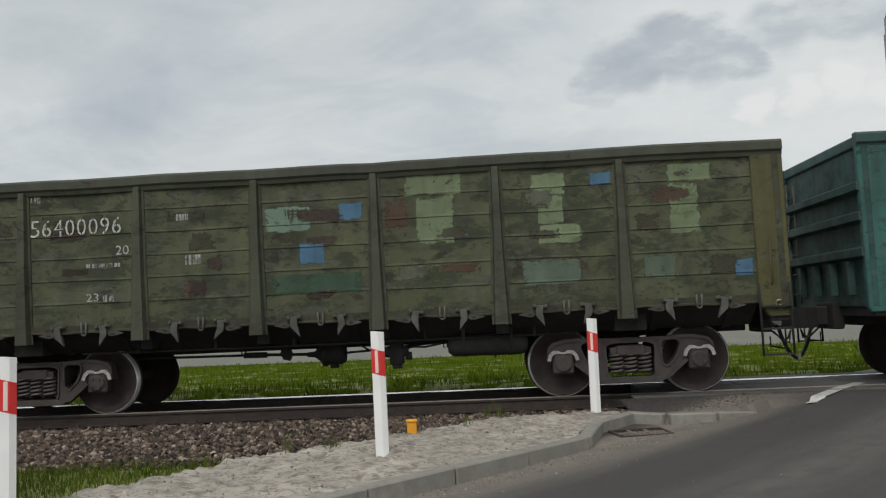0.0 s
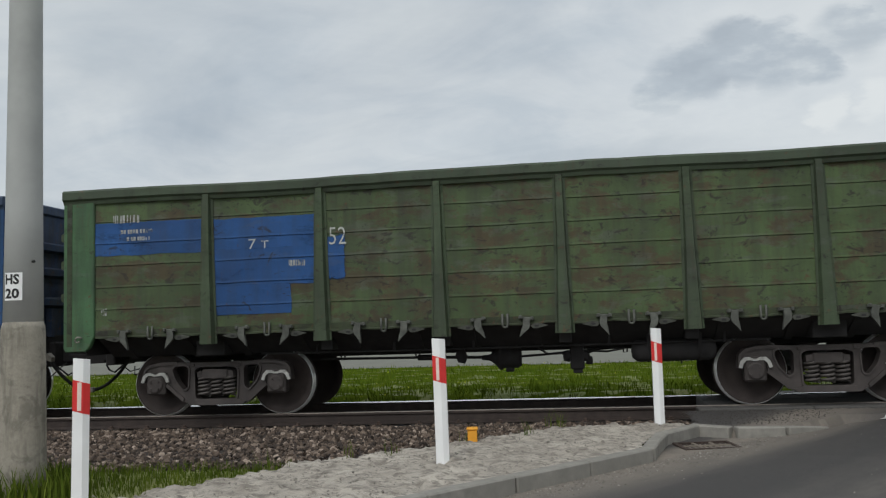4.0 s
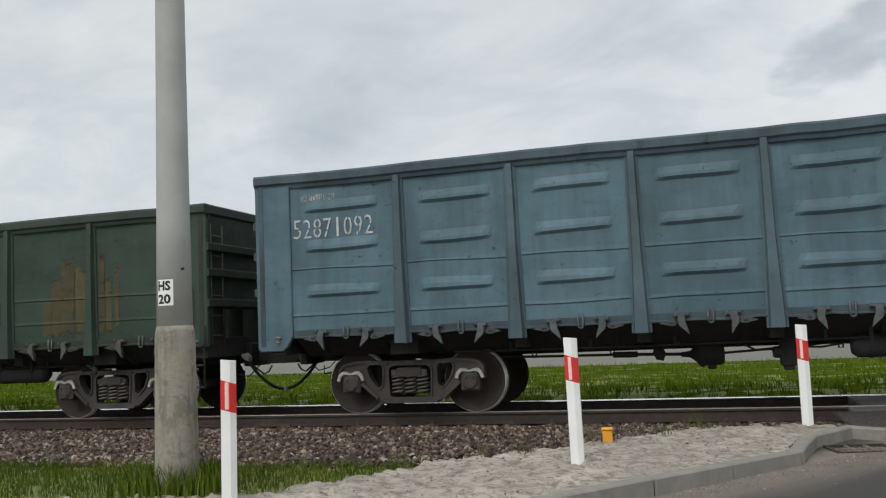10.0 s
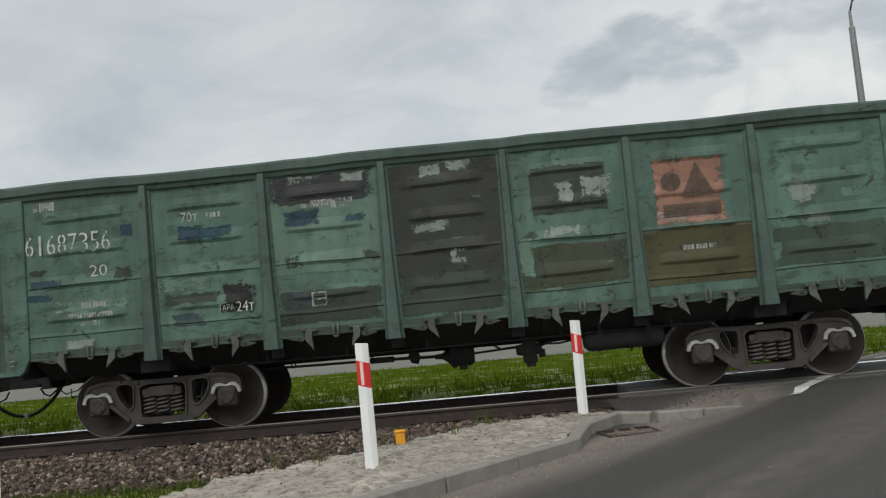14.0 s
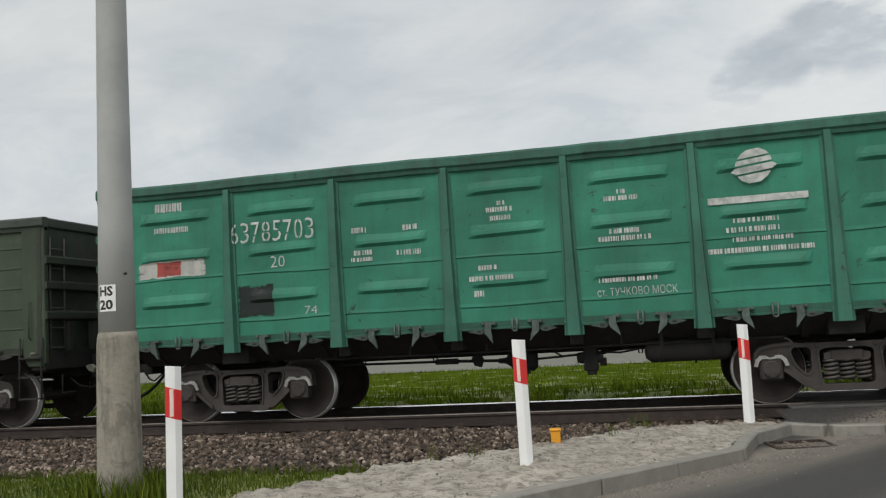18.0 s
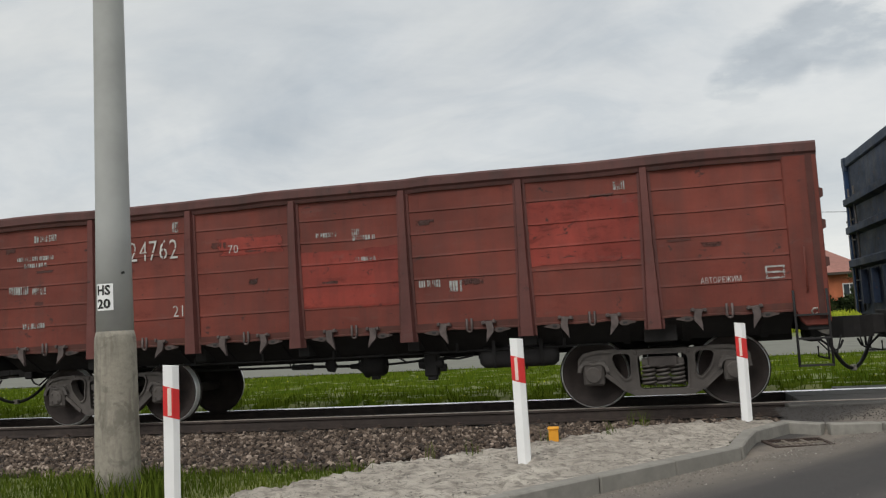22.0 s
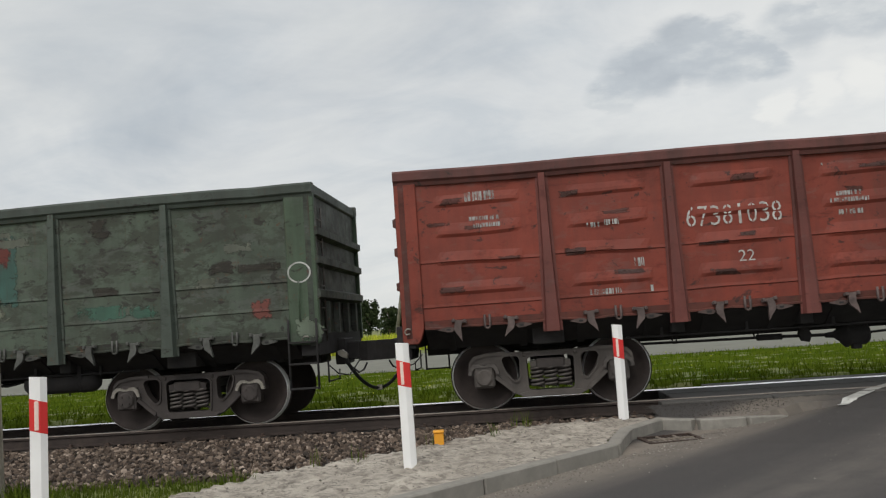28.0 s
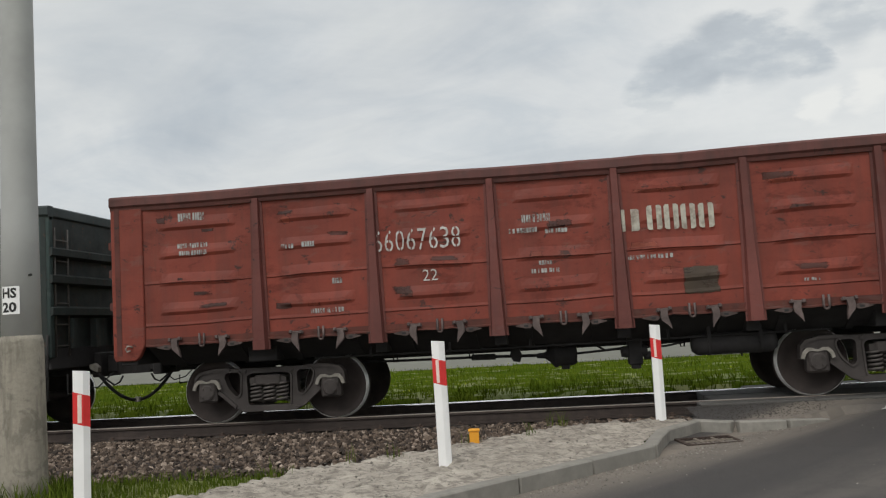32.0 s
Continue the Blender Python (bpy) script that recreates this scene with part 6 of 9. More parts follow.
def side_frame():
    """A cast bogie side frame in the x-z plane: one plate with a spring window and two drop-shaped windows, their rims proud."""
    bm = bmesh.new()
    half = [(0.50, 0.805), (0.68, 0.825), (0.90, 0.815), (1.08, 0.775), (1.145, 0.70), (1.165, 0.52), (1.10, 0.51), (1.07, 0.61), (0.98, 0.66), (0.83, 0.66), (0.79, 0.60), (0.77, 0.45), (0.67, 0.37), (0.50, 0.225), (0.40, 0.175)]
    outer = half + [(-x, z) for x, z in half[::-1]]
    spring_hole = rounded([(-0.32, 0.265), (0.32, 0.265), (0.335, 0.70), (0.25, 0.735), (-0.25, 0.735), (-0.335, 0.70)], 0.05)
    drop = rounded([(0.44, 0.44), (0.51, 0.40), (0.63, 0.54), (0.685, 0.70), (0.65, 0.755), (0.47, 0.755), (0.43, 0.71)], 0.05)
    holes = [spring_hole, drop, [(-x, z) for x, z in drop[::-1]]]
    edges = []
    for loop in [outer] + holes:
        vs = [bm.verts.new((x, -0.055, z)) for x, z in loop]
        edges += [bm.edges.new((vs[i], vs[(i + 1) % len(vs)])) for i in range(len(vs))]
    bmesh.ops.triangle_fill(bm, use_beauty=True, edges=edges)
    got = bmesh.ops.extrude_face_region(bm, geom=list(bm.faces))
    for v in got["geom"]:
        if isinstance(v, bmesh.types.BMVert):
            v.co.y = 0.085

    def lip(loop, width, y0, y1):
        n = len(loop)
        cx, cz = sum(q[0] for q in loop) / n, sum(q[1] for q in loop) / n
        rings = []
        for x, z in loop:
            d = Vector((x - cx, z - cz))
            e = d * (1 + width / max(d.length, 0.01))
            rings.append([bm.verts.new(q) for q in ((x, y0, z), (cx + e.x, y0, cz + e.y), (cx + e.x, y1, cz + e.y), (x, y1, z))])
        for i in range(n):
            a, b = rings[i], rings[(i + 1) % n]
            for k in range(4):
                bm.faces.new((a[k], b[k], b[(k + 1) % 4], a[(k + 1) % 4]))
    for loop in holes:
        lip(loop, 0.028, -0.078, -0.05)
    # thick lower and upper chords and the cast pads over the axle boxes
    prism(bm, ((-0.40, 0.175), (0.40, 0.175), (0.46, 0.225), (0.34, 0.255), (-0.34, 0.255), (-0.46, 0.225)), "y", -0.085, 0.10)
    for s in (-1, 1):
        def arm(pts, a, b):
            prism(bm, [(x * s, z) for x, z in (pts if s > 0 else pts[::-1])], "y", a, b)
        arm([(0.52, 0.225), (0.79, 0.455), (0.77, 0.50), (0.72, 0.47), (0.50, 0.275)], -0.080, -0.05)
        arm([(0.60, 0.818), (0.90, 0.815), (1.08, 0.775), (1.145, 0.70), (1.165, 0.52), (1.135, 0.52), (1.11, 0.68), (1.05, 0.735), (0.88, 0.772), (0.60, 0.775)], -0.080, -0.05)
    # the end of the bolster shows at the top of the spring window
    prism(bm, ((-0.28, 0.585), (-0.16, 0.60), (0.16, 0.60), (0.28, 0.585), (0.28, 0.665), (0.14, 0.69), (-0.14, 0.69), (-0.28, 0.665)), "y", -0.105, 0.02)
    box(bm, -0.06, 0.06, -0.125, -0.10, 0.62, 0.672, 0, 0.008)
    for x in (-0.36, 0.36):
        box(bm, x - 0.022, x + 0.022, -0.078, -0.05, 0.74, 0.79, 0, 0.006)
    return bm


def spring():
    bm = bmesh.new()
    pts = []
    for i in range(46):
        a = i / 45 * 5 * 2 * math.pi
        pts.append((0.086 * math.cos(a), 0.086 * math.sin(a), 0.02 + 0.28 * i / 45))
    tube(bm, pts, 0.019, 5)
    return bm


def axle_box():
    bm = bmesh.new()
    box(bm, -0.145, 0.145, -0.10, 0.10, -0.15, 0.17, 0, 0.03)
    lathe(bm, ((0.0, -0.128), (0.100, -0.126), (0.118, -0.115), (0.118, -0.09)), "y", 14)
    for f in bm.faces:
        f.smooth = False
    for k in range(4):
        a = math.pi * (0.25 + 0.5 * k)
        box(bm, 0.075 * math.cos(a) - 0.014, 0.075 * math.cos(a) + 0.014, -0.142, -0.125, 0.075 * math.sin(a) - 0.014, 0.075 * math.sin(a) + 0.014)
    box(bm, -0.17, 0.17, -0.06, 0.08, 0.165, 0.195, 0, 0.008)
    return bm


def white_mark():
    """Painted arch over an axle box, broken in the middle."""
    bm = bmesh.new()
    half = [(0.022, 0.112), (0.07, 0.138), (0.14, 0.136), (0.195, 0.085), (0.222, 0.0), (0.178, -0.012), (0.155, 0.055), (0.115, 0.092), (0.06, 0.094), (0.022, 0.085)]
    prism(bm, half + [(-x, z) for x, z in half[::-1]], "y", -0.012, 0.02)
    return bm


def wheelset():
    bm = bmesh.new()
    r = 0.4785
    for s in (-1, 1):
        prof = [(0.0, 0.85), (0.11, 0.85), (0.12, 0.80), (0.20, 0.775), (0.36, 0.80), (0.385, 0.835), (0.455, 0.838), (r - 0.014, 0.838), (r, 0.822),
                (r + 0.004, 0.765), (r + 0.012, 0.745), (r + 0.028, 0.730), (r + 0.026, 0.712), (0.40, 0.706), (0.36, 0.755), (0.20, 0.735), (0.13, 0.70), (0.08, 0.66), (0.0, 0.66)]
        mats = [0] * (len(prof) - 1)
        for k in (7, 8, 9):
            mats[k] = 1
        lathe(bm, [(a, b * s) for a, b in prof], "y", 40, mats=mats)
    lathe(bm, ((0.0, -1.12), (0.07, -1.12), (0.08, -0.7), (0.078, 0.7), (0.07, 1.12), (0.0, 1.12)), "y", 12)
    return bm


def bolster():
    bm = bmesh.new()
    box(bm, -0.20, 0.20, -1.16, 1.16, 0.555, 0.70, 0, 0.02)
    box(bm, -0.17, 0.17, -0.9, 0.9, 0.45, 0.56, 0, 0.02)
    lathe(bm, ((0.0, 0.70), (0.17, 0.70), (0.17, 0.90), (0.0, 0.90)), "z", 14)
    for s in (-1, 1):
        tube(bm, ((s * 0.42, -0.9, 0.42), (s * 0.42, 0.9, 0.42)), 0.035, 6)
    return bm




def add_bogie(wagon_ob, x, mark=None, coat=None):
    b = piece("bogie", cached("bogie", bolster, M_BOGIE), wagon_ob, pose(x, 0, 0), label="three-piece cast steel bogie")
    sets = []
    for s in (-1, 1):
        flip = 0 if s < 0 else 180
        piece("side_frame", cached("side_frame", side_frame, M_BOGIE), b, pose(0, s * 1.03, 0, 0, 0, flip), coat)
        for dx in (-0.195, 0.0, 0.195):
            piece("spring", cached("spring", spring, M_SPRING), b, pose(dx, s * 1.06, 0.285))
        for dx in (-0.94, 0.94):
            piece("axle_box", cached("axle_box", axle_box, M_BOGIE), b, pose(dx, s * 1.04, 0.4785, 0, 0, flip), coat)
            piece("white_mark", cached("white_mark", white_mark, M_DAUB), b, pose(dx, s * 1.145, 0.53, 0, 0, flip), mark, label="pale painted mark over the axle box")
    for dx in (-0.94, 0.94):
        w = piece("wheelset", cached("wheelset", wheelset, M_WHEEL, M_TREAD), b, pose(dx, 0, 0.4785), label="forged wheelset with bright treads")
        sets.append((w, dx))
    return sets


WAGONS = []


def wagon(index, label, colour, second=None, kind="lapped", top=3.42, wear=0.3, rust=0.35, grime=0.4, corner=None, number=None, patches=(), bars=(), words=(), glyphs=(), frames=(), placards=(), emblem=None, scatter=None, ends=(0.06, 0.0), arcs=(), wheel=None, ladders=True, edge=None, frame_dark=0.78, faint=False, rings=(), frame_coat=None, flaking=False):
    """One open gondola wagon with its parts; patches are (x0, x1, z0, z1, colour), bars (x, z, width, height), words (text, x, z, height[, width])."""
    rnd = random.Random(50 + index)
    wg = thing("gondola_wagon", label, "freight wagon", m=pose(train_at(0) - PITCH * index, TRACK, 0), group="wagons of the freight train")
    coat = paint("wagon_paint_%s" % "abcdefghijklmnopqrstuvwxyzABCDEFGHIJKLMNOP"[index + 1], colour, second, wear, rust, grime)
    dull = paint("frame_paint", frame_coat or tuple(0.80 * frame_dark * v + 0.04 * sum(colour) + d for v, d in zip(colour, (0.005, 0.007, 0.009))), None, wear * 0.6, rust, grime)
    end = paint("corner_paint", corner, None, wear * 0.5, rust, grime) if corner else coat
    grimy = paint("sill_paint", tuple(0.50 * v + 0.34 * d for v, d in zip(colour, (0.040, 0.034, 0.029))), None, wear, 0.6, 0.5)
    # end walls: half the side colour, with heavier grime and rust
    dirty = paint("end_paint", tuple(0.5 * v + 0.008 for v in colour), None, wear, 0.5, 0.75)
    rim = edge or paint("rail_paint", tuple(0.50 * v + d for v, d in zip(colour, (0.020, 0.023, 0.025))), None, 0.3, 0.4, 0.5)
    # dusty catches and worn fittings, coloured darker for the shade below the sheets
    dusty = plain("dusty_shaded_catches", tuple(0.14 * v + 0.052 * d for v, d in zip(colour, (1.0, 0.95, 0.90))), 0.8, 0.0, 0.5, 9.0, 0.3)
    fitting = plain("worn_shaded_fittings", tuple(0.18 * v + 0.080 * d for v, d in zip(colour, (1.0, 0.97, 0.94))), 0.6, 0.2, 0.5, 9.0, 0.3)
    rail = top - 0.165
    h = rail - FLOOR
    salts = []

    def relief(x, z):
        """How far the near side stands out at x, z."""
        for (x0, x1), salt in zip(BAYS, salts):
            if x0 - 0.045 <= x <= x1 + 0.045:
                return stand_out(kind, x1 - x0 + 0.09, h, salt, x - (x0 + x1) / 2, z - FLOOR)
        return 0.03 if abs(x) > 6 else 0.02
    for side in (-1, 1):
        turn = pose(0, 0, 0, 0, 0, 0 if side < 0 else 180)
        for i, (x0, x1) in enumerate(BAYS):
            salt = rnd.randrange(5)
            if side < 0:
                salts.append(salt)
            me = cached(("side_sheet", kind, round(x1 - x0, 2), round(h, 2), salt), lambda: sheet(kind, x1 - x0 + 0.09, h, salt), M_RUST)
            piece("side_sheet", me, wg, turn @ pose((x0 + x1) / 2, -SKIN, FLOOR), coat)
        for x in POSTS:
            piece("side_post", cached(("side_post", round(h, 2)), lambda: side_post(rail - 1.08), M_RUST), wg, turn @ pose(x, -SKIN - 0.002, 1.08), dull)
        for x in (6.01,):
            me = cached(("corner_plate", round(h, 2), kind == "flat"), lambda: corner_plate(rail - 1.02, kind == "flat"), M_RUST)
            piece("corner_plate", me, wg, turn @ pose(x, -SKIN, 1.02) @ Matrix.Diagonal((1 + ends[1 if side < 0 else 0] / 0.43, 1, 1, 1)), end)
            me = cached(("corner_plate_left", round(h, 2), kind == "flat"), lambda: mirrored(corner_plate(rail - 1.02, kind == "flat")), M_RUST)
            piece("corner_plate", me, wg, turn @ pose(-x, -SKIN, 1.02) @ Matrix.Diagonal((1 + ends[0 if side < 0 else 1] / 0.43, 1, 1, 1)), end)
        piece("top_rail", cached(("top_rail", rnd.randrange(5)), lambda: top_rail(rnd.random()), M_RUST), wg, turn @ pose((ends[1] - ends[0]) * -0.5 * side, -SKIN + 0.02, rail) @ Matrix.Diagonal((1 + sum(ends) / 12.88, 1, 1, 1)), rim)
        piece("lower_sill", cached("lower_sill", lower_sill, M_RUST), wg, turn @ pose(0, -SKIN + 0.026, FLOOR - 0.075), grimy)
        for x0, x1 in BAYS:
            mid, q = (x0 + x1) / 2, (x1 - x0) * 0.21
            for s in (-1, 1):
                tilt = rnd.uniform(-8, 8)
                piece("hatch_latch", cached("hatch_latch", latch, M_LATCH), wg, turn @ pose(mid + s * q, -SKIN - 0.045, FLOOR - 0.055, 0, tilt) @ Matrix.Diagonal((s, 1, 1, 1)), fitting)
                if side < 0:
                    piece("latch_bracket", cached("latch_bracket", latch_bracket, M_LATCH, M_INK), wg, turn @ pose(mid + s * (q + 0.15), -SKIN - 0.012, FLOOR - 0.112) @ Matrix.Diagonal((0.82 * s, 1, 0.85, 1)), dusty)
            piece("lashing_ring", cached("lashing_ring", loop_ring, M_LATCH), wg, turn @ pose(mid + 0.04, -SKIN - 0.03, FLOOR - 0.02), fitting)
        for x in (-6.24, 6.24):
            piece("lifting_hook", cached("lifting_hook", lifting_hook, M_COCK), wg, turn @ pose(x, -SKIN - 0.03, 1.20))
        piece("handrail", cached("handrail", handrail, M_RUST), wg, turn @ pose(6.18, -SKIN - 0.03, 1.45), end)
    for s in (-1, 1):
        turn = pose(0, 0, 0, 0, 0, 0 if s > 0 else 180)
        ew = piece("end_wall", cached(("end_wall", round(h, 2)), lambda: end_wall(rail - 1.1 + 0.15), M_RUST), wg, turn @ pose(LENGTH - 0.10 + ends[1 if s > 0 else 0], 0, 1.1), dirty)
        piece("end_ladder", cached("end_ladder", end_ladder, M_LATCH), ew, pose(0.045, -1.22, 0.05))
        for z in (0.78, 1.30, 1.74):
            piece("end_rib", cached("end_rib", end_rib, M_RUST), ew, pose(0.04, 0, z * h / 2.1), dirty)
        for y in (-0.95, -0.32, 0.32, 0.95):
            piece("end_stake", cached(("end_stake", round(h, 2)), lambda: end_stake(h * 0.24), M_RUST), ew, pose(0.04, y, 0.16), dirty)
        piece("end_top_rail", cached("end_top_rail", end_bar, M_RUST), wg, turn @ pose(LENGTH - 0.10 + ends[1 if s > 0 else 0], 0, rail), rim)
        piece("coupler", cached("coupler", coupler, M_UNDER), wg, turn @ pose(6.42, 0, 0.97))
        piece("brake_hose", cached("brake_hose", hose, M_HOSE, M_COCK), wg, turn @ pose(6.42, 0, 1.0), label="black rubber brake hose")
        if ladders:
            piece("step_ladder", cached("step_ladder", ladder, M_LATCH), wg, turn @ pose(6.20, -SKIN - 0.06, 0.98), M_UNDER)
    piece("centre_sill", cached("centre_sill", lambda: beam(6.14, 0.30, 0.81, 1.26), M_UNDER), wg)
    for x in (-6.28, 6.28):
        piece("end_beam", cached("end_beam", lambda: beam(0.13, 1.50, 0.96, 1.28), M_UNDER), wg, pose(x, 0, 0))
    for x in (-4.32, 4.32):
        piece("body_bolster", cached("body_bolster", lambda: beam(0.22, 1.30, 0.905, 1.24), M_UNDER), wg, pose(x, 0, 0))
    for x in (-2.55, -0.85, 0.85, 2.55):
        piece("cross_beam", cached("cross_beam", lambda: beam(0.09, 1.30, 0.94, 1.25), M_UNDER), wg, pose(x, 0, 0))
    piece("floor_plate", cached("floor_plate", floor_plate, M_UNDER), wg)
    for x0, x1 in BAYS:
        for flip in (0, 180):
            piece("floor_hatch", cached(("floor_hatch", round(x1 - x0, 2)), lambda: floor_hatch(x1 - x0), M_UNDER), wg, pose((x0 + x1) / 2, 0, 0, 0, 0, flip))
    # some wagons run the other way round, with their brake gear turned too
    about = pose(0, 0, 0, 0, 0, 180 if index in (17, 19, 24) else 0)
    piece("brake_cylinder", cached("brake_cylinder", brake_cylinder, M_UNDER), wg, about @ pose(0.0, -0.56, 0.735))
    piece("brake_valve", cached("brake_valve", brake_valve, M_UNDER), wg, about @ pose(1.0, -0.86, 0.72))
    piece("air_tank", cached("air_tank", air_tank, M_UNDER), wg, about @ pose(2.33, -0.98, 0.79))
    piece("brake_rod", cached("brake_rod", brake_rods, M_UNDER), wg, about)
    if wheel:
        piece("hand_wheel", cached("hand_wheel", hand_wheel, M_LATCH), wg, pose(wheel[0], -SKIN + 0.10, wheel[1]), M_LATCH, label="spoked steel brake hand wheel")
    sets = []
    for x in (-4.32, 4.32):
        sets += [(w, x, dx) for w, dx in add_bogie(wg, x, M_DAUB if index < 5 or 7 < index < 15 or 17 < index < 22 else M_COCK if index > 27 else M_SPRING, M_DUSTY if index in (22, 27) else None)]
    worn = [(*q, False) for q in patches]
    if scatter:
        scale = scatter[2] if len(scatter) > 2 else 1.0
        for k in range(scatter[0]):
            x0, x1 = BAYS[k % 7]
            x, z, w = rnd.uniform(x0 + 0.05, x1 - 0.6), rnd.uniform(FLOOR + 0.2, rail - 0.3), rnd.uniform(0.25, 0.75) * (0.4 + 0.6 * scale)
            if kind in RIDGES and scale < 0.6 and k % 4:
                # knocks gather along the pressed ribs
                z = FLOOR + h * rnd.choice(RIDGES[kind]) + rnd.uniform(-0.07, 0.09)
            worn.insert(0, (x, min(x + w, x1), z, z + rnd.uniform(0.10, 0.30) * scale, rnd.choice(scatter[1]), True))
    for k, (x0, x1, z0, z1, c, stray) in enumerate(worn):
        broad = (x1 - x0) * (z1 - z0) > (0.9 if flaking else 0.5)
        if broad:
            # a broad coat was brushed over the whole width of its bay
            for b0, b1 in BAYS:
                x0 = b0 - 0.04 if abs(x0 - b0) < 0.26 else x0
                x1 = b1 + 0.04 if abs(x1 - b1) < 0.26 else x1
        bm = bmesh.new()
        n = max(3, round((x1 - x0) / 0.05))
        levels = [z0 + (z1 - z0) * j / 8 for j in range(1, 8)] + [FLOOR + q[0] for q in profile(kind, h) if z0 + 0.03 < FLOOR + q[0] < z1 - 0.03]
        levels = sorted(set(round(q, 4) for q in levels))
        m = len(levels) + 1
        home = [q for q in zip(BAYS, salts) if q[0][0] - 0.1 < (x0 + x1) / 2 < q[0][1] + 0.1]
        grid = []
        for i in range(n + 1):
            x = x0 + (x1 - x0) * i / n
            lo = z0 + 0.022 * noise.noise((x * 4, z0 * 3, index))
            hi = z1 + 0.018 * noise.noise((x * 4, z1 * 3, index))
            col = []
            for j, z in enumerate([lo] + levels + [hi]):
                wob = 0.02 * noise.noise((z * 6, x0, index)) if i in (0, n) else 0.0
                up = z
                if home:
                    (b0, b1), salt = home[0]
                    up = FLOOR + waved(kind, h, salt, x - (b0 + b1) / 2, z - FLOOR)
                col.append(bm.verts.new((x + wob, -SKIN - relief(x, z) - 0.005 - 0.0007 * (k % 5), up)))
            grid.append(col)
        for a, b in zip(grid, grid[1:]):
            for j in range(m):
                bm.faces.new((a[j], b[j], b[j + 1], a[j + 1]))
        ragged = stray or (x1 - x0) * (z1 - z0) < (0.5 if flaking else 0.17 if sum(c) < 0.15 else 0.05)
        key = ("ragged" if ragged else "broad" if broad else "patch") + "_paint_%.3f_%.3f_%.3f" % c
        mat = bpy.data.materials.get(key) or paint(key, c, shade(c, 0.5), 0.45, 0.25, 0.35, 2 if ragged else 3 if broad else 1)
        part("paint_patch", bm, mat, wg, "repainted patch")

    def out(x, z):
        return -SKIN - relief(x, z) - 0.009

    def quad(bm, x0, x1, z0, z1):
        y = min(out(x, z) for x in (x0, (x0 + x1) / 2, x1) for z in (z0, (z0 + z1) / 2, z1))
        bm.faces.new([bm.verts.new(p) for p in ((x0, y, z0), (x1, y, z0), (x1, y, z1), (x0, y, z1))])
    ink = M_FADED if faint else M_NUMERAL
    bm = bmesh.new()
    for x, z, w, hh in bars:
        broken = random.Random(int(x * 100 + z * 10))
        u = x - w / 2
        while u < x + w / 2 - 0.01:
            e = min(u + broken.choice((0.014, 0.022, 0.03, 0.036)), x + w / 2)
            cut = broken.uniform(-0.5, 0.1) * hh * 0.4
            quad(bm, u, e, z - hh / 2 - min(0.0, cut) * 0.5, z + hh / 2 - max(0.0, cut))
            u = e + broken.choice((0.009, 0.010, 0.012, 0.03))
    if bars:
        tagged(part("stencil_writing", bm, M_NUMERAL if wear < 0.1 else M_FADED, wg), "small faded white stencil lines", kind="stuff")
    else:
        bm.free()
    for x0, x1, z0, z1 in glyphs:
        w, hh = x1 - x0, z1 - z0
        if w > hh * 1.3:
            # a round badge, or a plain painted strip
            bm = bmesh.new()
            y = min(out(a, c) for a in (x0, (x0 + x1) / 2, x1) for c in (z0, (z0 + z1) / 2, z1))
            if hh > 0.3:
                cx, cz, r = (x0 + x1) / 2, (z0 + z1) / 2, hh / 2
                # a disc cut by slanting gaps, with one long blade across it
                def row(f, reach):
                    e = reach * math.sqrt(max(0.0, 1 - f * f))
                    return [bm.verts.new((cx + r * u, y, cz + r * (f + 0.12 * u))) for u in (-e, -e / 3, e / 3, e)]
                for lo, hi in ((-0.95, -0.45), (-0.34, 0.02), (0.14, 0.42), (0.52, 0.95)):
                    m = (lo + hi) / 2
                    rows = [row(lo, 1), row(m, 1.25 if lo == -0.34 else 1), row(hi, 1)]
                    for a, b in zip(rows, rows[1:]):
                        for k in range(3):
                            bm.faces.new((a[k], a[k + 1], b[k + 1], b[k]))
            else:
                bm.faces.new([bm.verts.new((a, y, c)) for a, c in ((x0, z0 + hh * 0.2), (x1, z0 + hh * 0.2), (x1, z1 - hh * 0.2), (x0, z1 - hh * 0.2))])
            part("painted_badge", bm, ink, wg, "plain white painted badge")
            continue
        # a pair of upright stencil bars
        for a, e in ((x0, x0 + w * 0.36), (x1 - w * 0.36, x1)):
            bm = bmesh.new()
            y = min(out(q, c) for q in (a, e) for c in (z0, z0 + hh * 0.3, z0 + hh * 0.6, z1))
            cut = hh * 0.07
            inner = a == x0
            pts = [(a, z0 + cut), (a + cut, z0), (e, z0), (e, z1), (a + cut, z1), (a, z1 - cut)] if inner else [(a, z0), (e - cut, z0), (e, z0 + cut), (e, z1 - cut), (e - cut, z1), (a, z1)]
            bm.faces.new([bm.verts.new((u, y, c)) for u, c in pts])
            part("painted_block", bm, M_CREAM if not faint else ink, wg, "cream stencilled upright bar")
    if emblem:
        # plain ring, triangle and bar of a worn sign
        x0, x1, z0, z1 = emblem
        w, hh = x1 - x0, z1 - z0
        y = min(out(a, c) for a in (x0, x0 + w / 2, x1) for c in (z0, z0 + hh / 2, z1)) - 0.006
        def flat(pts):
            bm = bmesh.new()
            bm.faces.new([bm.verts.new((x0 + w * a, y, z0 + hh * c)) for a, c in pts])
            part("emblem", bm, M_EMBLEM, wg, "dark brown plain emblem shape")
        flat(((0.38, 0.42), (0.86, 0.42), (0.62, 0.93)))
